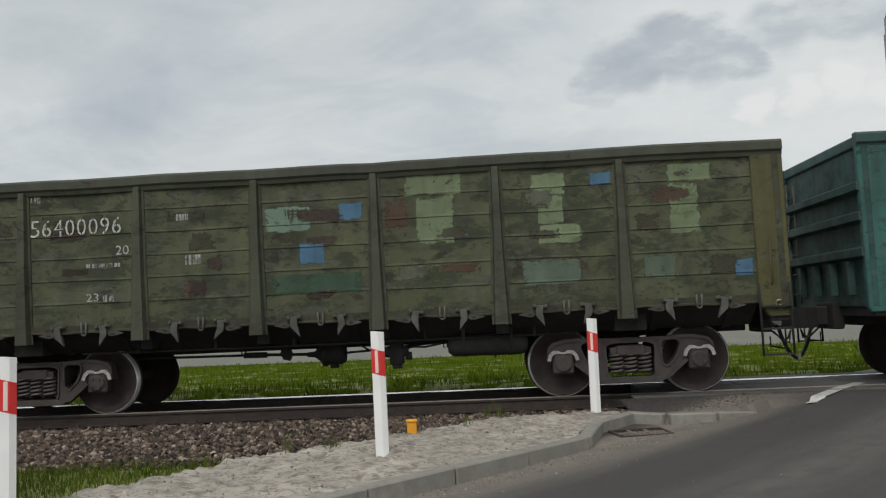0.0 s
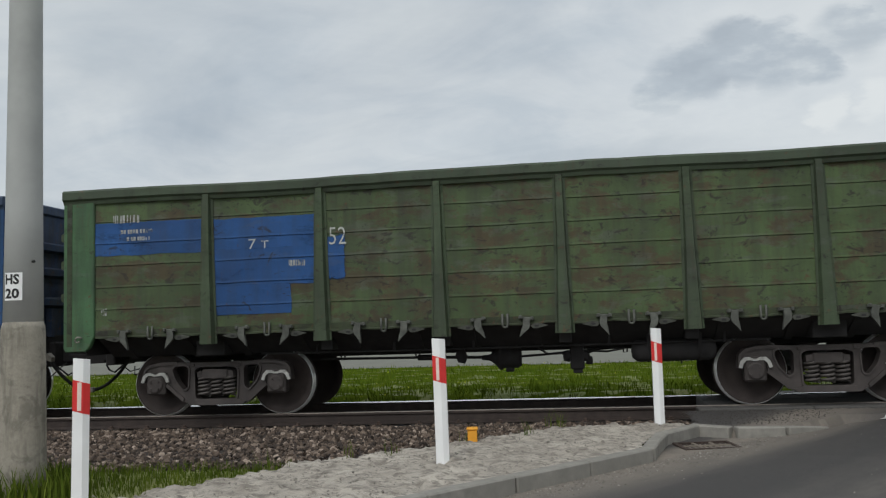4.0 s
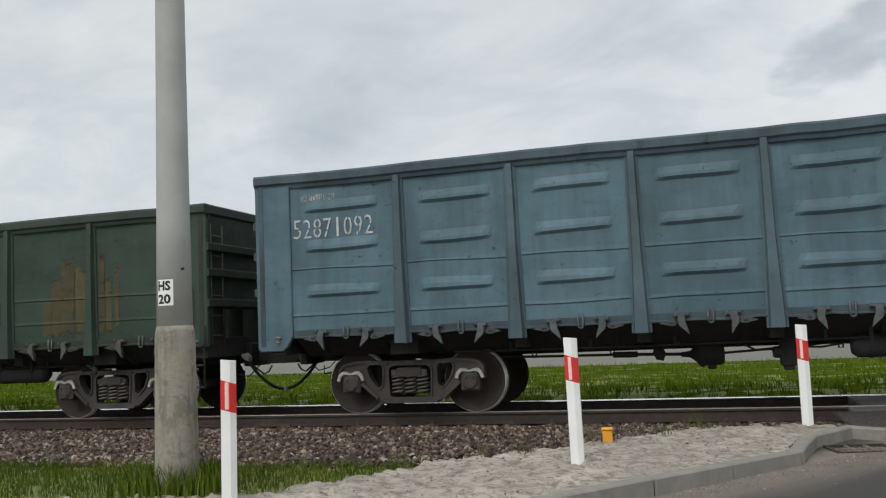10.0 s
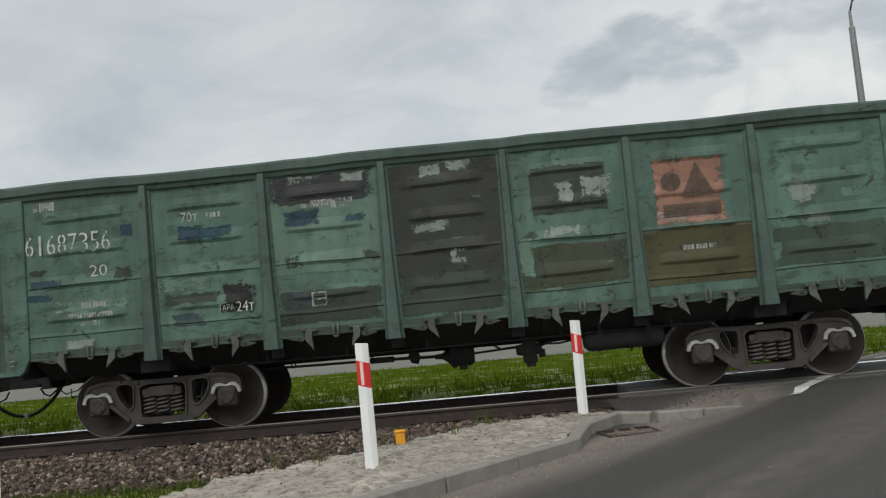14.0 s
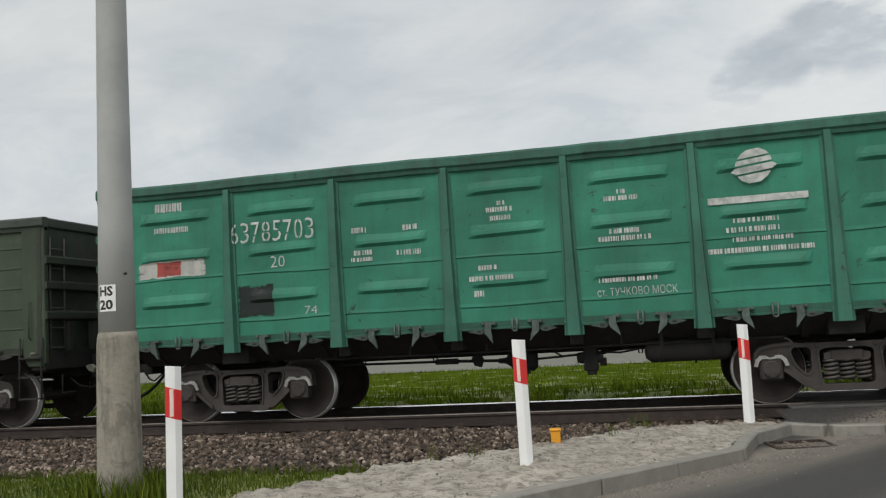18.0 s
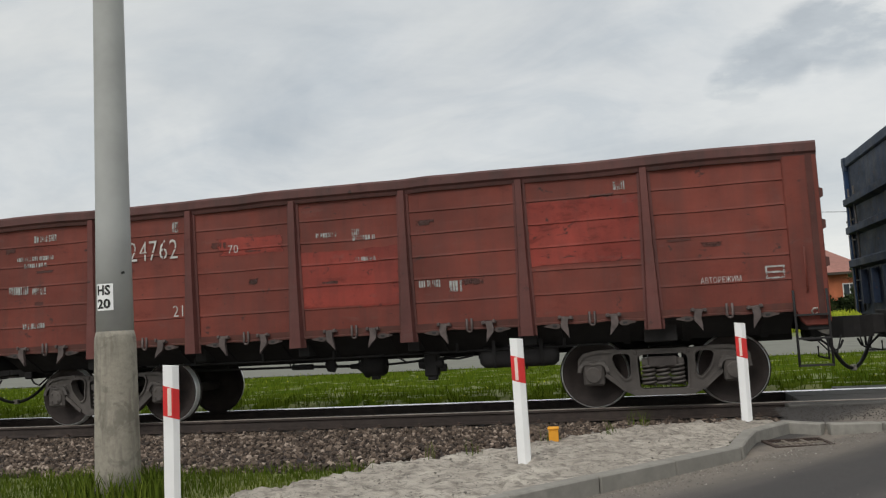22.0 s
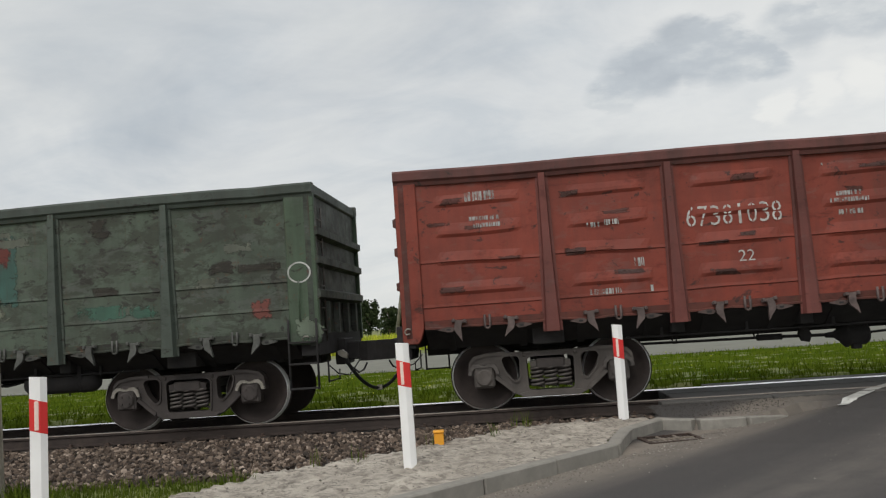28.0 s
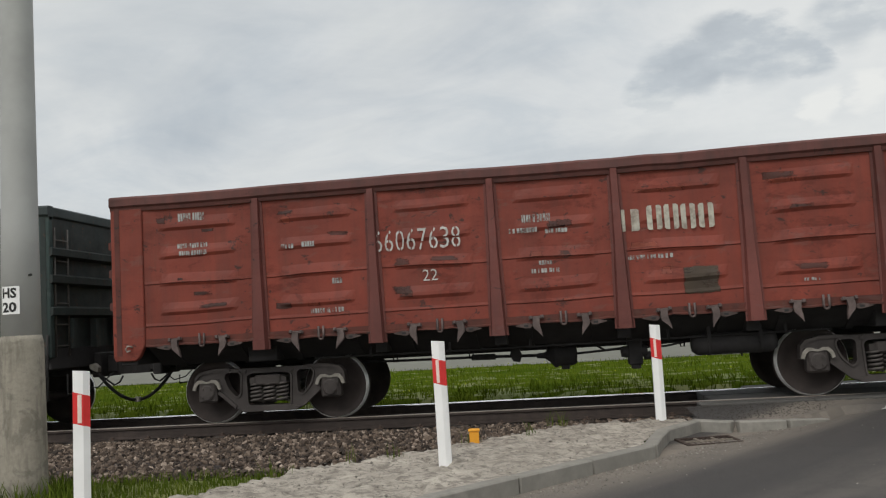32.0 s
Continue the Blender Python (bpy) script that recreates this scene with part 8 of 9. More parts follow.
wagon(14, "patched turquoise and olive open gondola wagon", (0.085, 0.149, 0.120), second=(0.045, 0.070, 0.055), kind="pressed4", top=TALL, emblem=(2.88, 3.83, 2.27, 3.18), flaking=True, wear=0.6, rust=0.15, grime=0.4, number=("61687356", -5.39, 2.83, 0.28, 1.27), words=(("20", -4.96, 2.41, 0.16, 0.25), ("24т", -2.90, 1.72, 0.14, 0.25), ("ТАРА", -3.17, 1.72, 0.08, 0.22), ("70т", -3.62, 3.04, 0.14, 0.24),), patches=((-2.42, -0.98, 2.08, 3.10, JADE), (-4.15, -3.37, 2.00, 2.20, JADE), (-5.78, -4.46, 1.86, 2.02, JADE), (-5.53, -5.00, 1.33, 1.47, CHALK), (-4.64, -4.44, 2.85, 3.06, NIGHT), (-4.75, -4.49, 2.27, 2.44, MURK), (-6.00, -5.49, 2.22, 2.34, NIGHT), (-6.00, -5.63, 2.05, 2.15, NIGHT), (-6.00, -5.70, 2.40, 2.50, MURK), (-3.80, -3.47, 2.73, 2.93, NIGHT), (-3.41, -3.02, 2.74, 2.90, NIGHT), (-4.15, -3.10, 1.80, 1.97, MURK), (-4.00, -3.47, 1.50, 1.68, (0.035, 0.060, 0.065)), (-2.22, -1.71, 2.75, 2.99, NIGHT), (-1.46, -1.08, 2.75, 2.87, NIGHT), (-2.30, -2.10, 2.14, 2.36, MURK), (-1.24, -0.96, 2.19, 2.34, MURK), (-2.45, -0.96, 3.12, 3.48, (0.045, 0.050, 0.052)), (-2.20, -1.70, 3.34, 3.47, CHALK), (-1.50, -1.10, 3.32, 3.46, CHALK), (-2.42, -0.95, 1.38, 1.85, MURK), (-2.30, -1.90, 1.62, 1.85, (0.045, 0.075, 0.080)), (-0.76, 0.76, 1.90, 3.46, (0.040, 0.043, 0.041)), (-0.76, 0.76, 1.36, 1.95, MURK), (0.05, 0.40, 3.30, 3.48, CHALK), (0.05, 0.52, 2.72, 3.08, (0.120, 0.155, 0.145)), (0.00, 0.25, 2.35, 2.52, CHALK), (0.00, 0.27, 2.00, 2.26, CHALK), (-0.50, 0.05, 2.50, 2.66, CHALK), (-0.35, 0.00, 3.28, 3.46, CHALK), (-0.45, -0.15, 2.84, 3.02, CHALK), (0.94, 1.15, 1.72, 2.30, JADE), (1.19, 2.24, 2.58, 3.25, MURK), (1.52, 1.78, 2.70, 3.05, CHALK), (1.85, 2.35, 2.76, 3.08, CHALK), (1.32, 1.95, 2.26, 2.42, CHALK), (2.10, 2.42, 1.78, 1.92, JADE), (1.20, 2.44, 1.60, 2.16, (0.055, 0.062, 0.038)), (2.95, 3.60, 1.58, 1.70, (0.200, 0.185, 0.125)), (4.40, 5.95, 1.58, 2.10, (0.050, 0.076, 0.052)), (4.60, 5.10, 2.40, 2.74, CHALK), (4.85, 5.22, 2.12, 2.28, CHALK), (5.35, 5.66, 2.42, 2.60, JADE), (2.88, 3.83, 2.27, 3.18, (0.300, 0.160, 0.115)), (2.57, 4.15, 1.46, 2.23, (0.070, 0.065, 0.030)), (0.95, 2.25, 1.55, 2.16, (0.055, 0.075, 0.045)), (-2.28, -1.81, 2.76, 2.96, (0.015, 0.06, 0.085)), (-3.86, -3.14, 2.71, 2.88, (0.015, 0.06, 0.085)), (-2.41, -1.06, 3.05, 3.44, (0.040, 0.040, 0.045)), (-3.26, -2.72, 1.64, 2.05, (0.020, 0.020, 0.020)), (-0.73, 0.60, 3.12, 3.44, (0.05, 0.05, 0.05)),), bars=((-5.71, 3.38, 0.31, 0.13), (-3.28, 3.04, 0.21, 0.08), (-5.07, 1.94, 0.35, 0.08), (-5.11, 1.79, 0.64, 0.07), (-5.12, 1.68, 0.30, 0.07), (-1.58, 3.07, 0.60, 0.07), (-1.79, 3.04, 0.48, 0.06), (-1.47, 3.00, 0.24, 0.06), (3.41, 1.95, 0.45, 0.07),), frames=((-1.96, -1.75, 1.62, 1.82), (2.89, 3.63, 2.35, 2.46),))
wagon(15, "rusted pale green open gondola wagon with flaking brown rust", (0.130, 0.215, 0.110), second=(0.10, 0.040, 0.020), kind="lapped", top=LOW, scatter=(20, ((0.10, 0.040, 0.020), (0.13, 0.055, 0.025))), wear=0.85, rust=0.95, grime=0.35, corner=(0.120, 0.210, 0.090), patches=((0.90, 1.49, 1.62, 2.58, (0.50, 0.44, 0.36)), (1.59, 2.33, 1.59, 2.57, (0.48, 0.42, 0.34)), (2.72, 4.06, 2.57, 3.17, (0.045, 0.085, 0.065)), (4.46, 4.74, 2.02, 2.46, (0.13, 0.06, 0.025)), (3.52, 4.12, 2.29, 2.85, (0.10, 0.055, 0.03)),))
wagon(16, "green open gondola wagon with pale repainted bands", (0.028, 0.078, 0.040), kind="lapped", top=LOW, wheel=(-6.34, 0.86), wear=0.2, rust=0.25, grime=0.35, number=("60160413", -5.34, 2.71, 0.29, 1.46), words=(("20", -4.66, 2.24, 0.15, 0.19), ("70", -3.55, 2.70, 0.13, 0.15), ("23", -3.00, 1.62, 0.13, 0.19),), patches=((-5.03, -4.49, 2.02, 2.38, (0.075, 0.135, 0.090)), (-4.27, -2.74, 2.51, 2.89, (0.075, 0.135, 0.090)), (-6.05, -4.56, 2.52, 2.79, (0.060, 0.120, 0.080)), (-6.00, -4.47, 1.49, 1.98, (0.050, 0.110, 0.070)), (-4.19, -3.48, 1.65, 1.98, (0.035, 0.032, 0.030)), (-4.17, -3.68, 2.06, 2.36, (0.10, 0.13, 0.05)), (-3.68, -2.67, 1.56, 1.99, (0.060, 0.115, 0.060)),), bars=((-5.87, 1.93, 0.30, 0.06), (-5.79, 1.82, 0.51, 0.07), (-5.80, 1.69, 0.30, 0.06), (-3.02, 1.58, 0.60, 0.05), (-3.91, 2.30, 0.42, 0.04), (-3.40, 2.21, 0.55, 0.04),), glyphs=((-5.97, -5.47, 2.24, 2.39),))
wagon(17, "green open gondola wagon with dented pressed ribs and rust scars", (0.034, 0.100, 0.083), kind="pressed", top=TALL, scatter=(26, ((0.022, 0.050, 0.042), (0.026, 0.034, 0.030), (0.045, 0.115, 0.095)), 0.4), ends=(0.15, 0.0), wear=0.4, rust=0.5, grime=0.35, number=("52275153", -3.49, 2.83, 0.29, 1.36), patches=((-0.23, 0.52, 2.61, 3.05, (0.10, 0.21, 0.19)), (-3.70, -3.45, 2.17, 2.42, (0.20, 0.32, 0.28)), (-3.33, -3.00, 2.17, 2.51, (0.12, 0.24, 0.21)), (-1.20, -1.04, 2.38, 2.94, (0.042, 0.034, 0.026)), (-2.49, -2.15, 1.94, 2.23, (0.048, 0.038, 0.030)), (-1.48, -1.03, 1.99, 2.27, (0.042, 0.036, 0.028)), (3.65, 4.08, 2.05, 2.32, (0.058, 0.036, 0.026)), (-0.66, -0.39, 1.98, 2.17, (0.042, 0.036, 0.028)),), bars=((-5.47, 2.85, 0.38, 0.07), (-5.40, 2.74, 0.50, 0.07), (-0.49, 2.85, 0.29, 0.06), (3.29, 2.98, 0.55, 0.06), (3.20, 2.74, 0.71, 0.07), (1.32, 1.65, 0.32, 0.06), (1.86, 1.77, 0.22, 0.06), (1.85, 1.65, 0.22, 0.06), (0.42, 3.40, 0.06, 0.10), (-1.59, 2.79, 0.07, 0.06),))
wagon(18, "bright green open gondola wagon with fresh white lettering", BRIGHT, kind="pressed", top=TALL, wear=0.08, rust=0.06, grime=0.2, number=("63785703", -3.54, 2.86, 0.31, 1.39), words=(("ст. ТУЧКОВО МОСК", 1.72, 1.63, 0.11, 1.05), ("ЕП", 5.17, 2.44, 0.13, 0.17), ("20", -3.47, 2.40, 0.17, 0.23), ("74", -2.97, 1.65, 0.12, 0.20),), rings=((5.17, 2.44, 0.17, 0.125),), frames=((5.09, 5.47, 1.50, 1.78),), patches=((5.12, 5.44, 1.53, 1.75, (0.50, 0.30, 0.26)), (-4.13, -3.55, 1.60, 2.07, (0.015, 0.022, 0.022)), (-5.80, -4.65, 2.27, 2.53, (0.55, 0.55, 0.52)), (-5.49, -5.07, 2.29, 2.52, (0.40, 0.07, 0.06)),), bars=((5.18, 2.95, 0.37, 0.08), (-5.26, 3.36, 0.47, 0.14), (-5.23, 3.01, 0.58, 0.09), (-2.17, 2.76, 0.24, 0.08), (-1.40, 2.75, 0.22, 0.08), (-2.12, 2.43, 0.29, 0.07), (-2.14, 2.33, 0.34, 0.06), (-1.43, 2.39, 0.37, 0.08), (-0.06, 2.98, 0.11, 0.06), (-0.09, 2.89, 0.37, 0.07), (-0.08, 2.77, 0.29, 0.07), (-0.30, 2.08, 0.26, 0.07), (-0.25, 1.93, 0.64, 0.07), (-0.43, 1.72, 0.16, 0.09), (1.62, 2.99, 0.15, 0.06), (1.59, 2.90, 0.45, 0.07), (1.62, 2.45, 0.42, 0.07), (1.61, 2.35, 0.70, 0.07), (1.61, 1.79, 0.77, 0.06), (3.31, 2.46, 0.58, 0.06), (3.27, 2.34, 0.69, 0.07), (3.37, 2.21, 0.75, 0.06), (3.33, 2.07, 1.31, 0.07),), glyphs=((2.95, 3.71, 2.93, 3.40), (2.72, 3.97, 2.66, 2.81),))
wagon(19, "dark olive-green open gondola wagon with horizontal sheets", (0.043, 0.062, 0.039), kind="lapped", top=LOW, ends=(0.14, 0.0), wear=0.15, rust=0.12, grime=0.4, number=("56482728", -5.43, 2.59, 0.30, 1.30), words=(("20", -5.34, 2.07, 0.16, 0.24), ("22", -3.01, 1.68, 0.15, 0.18), ("АВТОРЕЖИМ", 3.26, 1.65, 0.10, 0.51),), patches=((-1.52, -1.05, 2.38, 2.69, (0.12, 0.24, 0.20)), (-5.00, -4.55, 1.64, 2.05, (0.08, 0.14, 0.11)), (-2.30, -2.04, 1.60, 1.82, (0.10, 0.19, 0.16)),), bars=((-5.20, 2.94, 0.39, 0.14), (-3.71, 2.64, 0.15, 0.10), (-3.38, 2.62, 0.17, 0.10), (-2.92, 2.62, 0.20, 0.08), (-2.13, 2.61, 0.44, 0.07), (-2.15, 2.51, 0.39, 0.07), (-1.87, 2.62, 0.12, 0.07), (-0.02, 2.11, 0.48, 0.07), (0.17, 2.00, 0.86, 0.07), (-4.91, 1.82, 0.48, 0.06), (-4.94, 1.65, 0.39, 0.07), (-2.81, 1.67, 0.18, 0.08), (-1.43, 1.70, 0.20, 0.08),), frames=((-1.91, -1.72, 1.60, 1.80),))
wagon(20, "brown and green open gondola wagon with scattered white letters", (0.052, 0.050, 0.032), second=(0.040, 0.070, 0.040), kind="lapped", top=TALL, frame_coat=(0.046, 0.056, 0.048), wheel=(-6.30, 0.86), ends=(0.05, -0.05), placards=((6.11, 2.68, 0.165), (6.18, 1.54, 0.165),), wear=0.5, rust=0.3, grime=0.4, corner=(0.045, 0.060, 0.042), number=("56049224", -5.20, 2.66, 0.30, 1.45), words=(("24", -3.24, 1.65, 0.15, 0.18),), patches=((5.99, 6.38, 2.21, 2.48, (0.48, 0.40, 0.36)), (-6.02, -4.33, 1.31, 3.08, (0.034, 0.082, 0.052)), (-4.17, -2.63, 1.31, 2.88, (0.034, 0.082, 0.052)), (-2.47, -0.93, 1.31, 3.22, (0.034, 0.082, 0.052)), (-0.74, 0.39, 2.17, 2.53, (0.030, 0.10, 0.05)), (-0.77, 0.77, 1.31, 2.13, (0.032, 0.080, 0.052)), (0.97, 2.09, 1.70, 2.12, (0.050, 0.095, 0.045)), (3.80, 4.10, 3.16, 3.53, (0.14, 0.22, 0.19)), (0.05, 0.62, 2.73, 2.98, (0.10, 0.10, 0.07)), (2.65, 3.81, 1.55, 1.92, (0.07, 0.075, 0.045)),), bars=((-3.80, 2.59, 0.34, 0.10), (-2.98, 2.63, 0.48, 0.10), (-2.07, 2.75, 0.41, 0.05), (-1.48, 2.76, 0.25, 0.12), (5.02, 2.82, 1.33, 0.07), (5.11, 2.68, 0.74, 0.04), (5.22, 1.83, 1.11, 0.07), (5.19, 1.75, 0.87, 0.04), (5.14, 3.34, 0.23, 0.10), (-3.45, 1.62, 0.24, 0.08), (-5.85, 1.67, 0.14, 0.09),), glyphs=((-3.34, -3.21, 3.24, 3.52), (-2.41, -2.21, 3.24, 3.43), (-1.60, -1.36, 3.38, 3.57), (-0.45, -0.31, 3.25, 3.53), (0.41, 0.59, 3.25, 3.49), (1.22, 1.43, 3.23, 3.55), (2.10, 2.29, 3.23, 3.53), (2.98, 3.23, 3.23, 3.54),))
wagon(21, "blue open gondola wagon with large cream stencilled shapes", (0.012, 0.042, 0.112), second=(0.030, 0.040, 0.060), scatter=(30, ((0.018, 0.030, 0.056), (0.022, 0.028, 0.042), (0.024, 0.066, 0.150)), 0.5), kind="flat", top=3.62, wheel=(-6.26, 0.82), wear=0.35, rust=0.3, grime=0.45, number=("52987914", -5.20, 2.86, 0.29, 1.43), words=(("23", -3.80, 1.62, 0.14, 0.19),), patches=((-3.18, -2.68, 1.56, 2.10, (0.060, 0.038, 0.032)),), bars=((-5.20, 3.12, 0.86, 0.13), (-3.50, 2.99, 0.45, 0.08), (-2.03, 3.21, 0.51, 0.07), (-1.30, 3.25, 0.54, 0.07), (-1.69, 3.13, 1.18, 0.05), (-5.53, 2.02, 0.41, 0.07), (-5.53, 1.89, 0.31, 0.07), (-0.05, 2.02, 0.62, 0.06), (-0.01, 1.91, 0.76, 0.06), (0.10, 1.78, 0.59, 0.06), (0.07, 1.68, 0.54, 0.06), (-1.23, 1.78, 0.21, 0.10), (3.64, 1.61, 0.19, 0.04), (-4.02, 1.63, 0.21, 0.08),), glyphs=((-2.38, -1.89, 2.09, 2.91), (-1.49, -1.02, 2.12, 2.90), (-0.70, -0.21, 2.11, 2.92), (0.18, 0.66, 2.12, 2.92), (1.00, 1.42, 2.12, 2.90), (1.85, 2.30, 2.11, 2.91), (2.76, 3.19, 2.09, 2.90), (3.59, 4.13, 2.11, 2.90), (4.46, 4.98, 2.11, 2.91),))
wagon(22, "rust-red open gondola wagon with brighter repainted panels", (0.158, 0.034, 0.023), kind="lapped", top=LOW, wheel=(-6.32, 0.86), scatter=(18, ((0.085, 0.026, 0.020), (0.060, 0.022, 0.018)), 0.35), wear=0.15, rust=0.1, grime=0.35, number=("61224762", -3.45, 2.70, 0.30, 1.40), words=(("21", -2.79, 1.74, 0.17, 0.17), ("70", -1.84, 2.62, 0.12, 0.17), ("АВТОРЕЖИМ", 5.14, 1.68, 0.08, 0.51),), patches=((-0.68, 0.70, 1.62, 2.48, REDP), (2.65, 4.14, 2.03, 2.92, REDP), (-2.12, -1.02, 2.52, 2.79, REDP),), bars=((-5.12, 3.04, 0.42, 0.11), (-5.31, 2.73, 0.69, 0.07), (-5.31, 2.62, 0.42, 0.07), (-5.63, 2.23, 0.36, 0.13), (-5.25, 2.20, 0.25, 0.11), (-5.35, 1.65, 0.42, 0.09), (-0.34, 2.71, 0.32, 0.07), (0.12, 2.72, 0.12, 0.10), (0.24, 2.63, 0.34, 0.07), (0.25, 2.32, 0.31, 0.06), (1.20, 1.89, 0.33, 0.10), (1.57, 1.83, 0.18, 0.16), (3.92, 3.05, 0.15, 0.12), (-2.80, 3.03, 0.11, 0.16),), frames=((5.70, 5.94, 1.65, 1.82),))
wagon(23, "dull brown-red open gondola wagon with faded marks", OXIDE, kind="lapped", top=LOW, ends=(0.12, 0.0), wear=0.3, rust=0.2, grime=0.4, number=("60889383", -3.46, 2.64, 0.29, 1.46), patches=((6.02, 6.32, 2.43, 2.65, (0.42, 0.30, 0.26)), (-4.13, -3.60, 1.59, 2.07, (0.04, 0.03, 0.028)), (0.10, 0.45, 2.04, 2.39, (0.20, 0.07, 0.05)), (3.20, 3.90, 2.58, 2.86, (0.17, 0.05, 0.04)),), bars=((-0.37, 2.80, 0.13, 0.12), (0.15, 2.78, 0.80, 0.07), (-0.02, 2.56, 0.27, 0.07), (3.56, 1.72, 0.28, 0.07), (-1.72, 2.67, 0.19, 0.08), (-3.95, 1.79, 0.27, 0.23),))
wagon(24, "weathered red-brown open gondola wagon with chalky number", (0.125, 0.030, 0.021), second=(0.050, 0.024, 0.020), kind="lapped", top=LOW, faint=True, wear=0.7, rust=0.3, grime=0.4, number=("60196862", -3.50, 2.65, 0.24, 1.28), words=(("21", -3.15, 2.20, 0.14, 0.16), ("70", -1.96, 2.60, 0.11, 0.17), ("23", -5.08, 1.70, 0.13, 0.16),), patches=((5.96, 6.24, 2.56, 2.76, (0.50, 0.38, 0.33)), (-4.12, -3.66, 1.62, 1.98, (0.035, 0.030, 0.028)),), bars=((-5.60, 2.77, 0.23, 0.08), (-4.84, 2.72, 0.26, 0.10), (-5.46, 2.53, 0.71, 0.07), (-1.58, 2.66, 0.30, 0.06), (-0.08, 2.55, 1.15, 0.05), (0.15, 2.41, 0.28, 0.05), (-3.22, 1.65, 0.48, 0.05), (-3.91, 1.78, 0.20, 0.08), (-5.32, 1.69, 0.23, 0.07),))
wagon(25, "dull red-brown open gondola wagon with a crooked end", (0.080, 0.026, 0.020), kind="flat", top=LOW, wear=0.3, rust=0.2, grime=0.45, patches=((4.52, 4.75, 2.17, 2.35, (0.40, 0.16, 0.10)),), bars=((3.59, 1.64, 0.52, 0.06),))
wagon(26, "dark scuffed red-brown open gondola wagon", (0.105, 0.024, 0.018), second=(0.032, 0.020, 0.018), kind="lapped", top=LOW, ends=(-0.03, 0.0), wear=0.95, rust=0.3, grime=0.5, corner=(0.150, 0.040, 0.028), number=("61025870", -3.43, 2.66, 0.30, 1.38), words=(("21", -3.58, 2.19, 0.15, 0.16), ("70", -1.97, 2.60, 0.15, 0.20),), scatter=(30, ((0.036, 0.022, 0.020), (0.036, 0.022, 0.020), (0.150, 0.040, 0.029))), patches=((-4.16, -2.66, 2.50, 2.86, (0.150, 0.037, 0.028)), (-5.92, -4.45, 1.62, 1.96, (0.165, 0.044, 0.030)), (-5.90, -5.00, 2.76, 2.94, (0.150, 0.037, 0.028)), (-2.40, -1.10, 1.50, 1.98, (0.160, 0.040, 0.030)), (-0.14, 0.43, 2.47, 2.84, (0.20, 0.045, 0.032)), (-2.04, -1.43, 1.58, 1.94, (0.21, 0.05, 0.035)), (-0.75, -0.21, 1.55, 1.94, (0.15, 0.04, 0.03)), (1.08, 2.37, 2.61, 2.91, (0.16, 0.045, 0.032)), (-4.12, -3.58, 1.63, 2.00, (0.035, 0.03, 0.028)),), bars=((-5.11, 3.00, 0.32, 0.10), (-5.54, 2.72, 0.42, 0.12), (-5.08, 2.68, 0.28, 0.10), (-5.56, 2.26, 0.38, 0.07), (-0.33, 2.77, 0.17, 0.07), (-0.38, 2.59, 0.31, 0.09), (-0.30, 2.39, 0.22, 0.06), (-0.33, 2.27, 0.19, 0.06), (-3.74, 1.79, 0.21, 0.13), (3.26, 2.66, 0.13, 0.09), (-6.21, 1.17, 0.33, 0.08),))
wagon(27, "bright rust-red open gondola wagon with pressed ribs", RED, kind="pressed4", top=LOW, ends=(-0.12, 0.0), scatter=(30, ((0.055, 0.022, 0.018), (0.080, 0.026, 0.020), (0.225, 0.052, 0.032)), 0.4), wear=0.45, rust=0.3, grime=0.3, number=("67381038", -1.72, 2.48, 0.27, 1.29), words=(("22", -1.60, 1.91, 0.15, 0.21),), patches=((1.97, 2.50, 1.54, 1.98, (0.060, 0.040, 0.032)), (4.74, 5.11, 1.67, 2.00, (0.36, 0.16, 0.12)), (5.24, 5.51, 1.58, 2.01, (0.42, 0.22, 0.17)),), bars=((-5.12, 3.01, 0.42, 0.13), (-5.07, 2.70, 0.44, 0.06), (-5.04, 2.60, 0.39, 0.06), (-3.60, 2.48, 0.17, 0.07), (-3.34, 2.50, 0.21, 0.08), (-3.02, 1.93, 0.13, 0.12), (-3.49, 1.56, 0.45, 0.08), (-2.88, 1.56, 0.04, 0.09), (-0.21, 2.64, 0.32, 0.06), (-0.21, 2.55, 0.50, 0.06), (-0.20, 2.39, 0.31, 0.07), (-0.49, 3.05, 0.06, 0.04), (1.40, 1.69, 0.47, 0.07), (1.42, 1.57, 0.50, 0.06),))
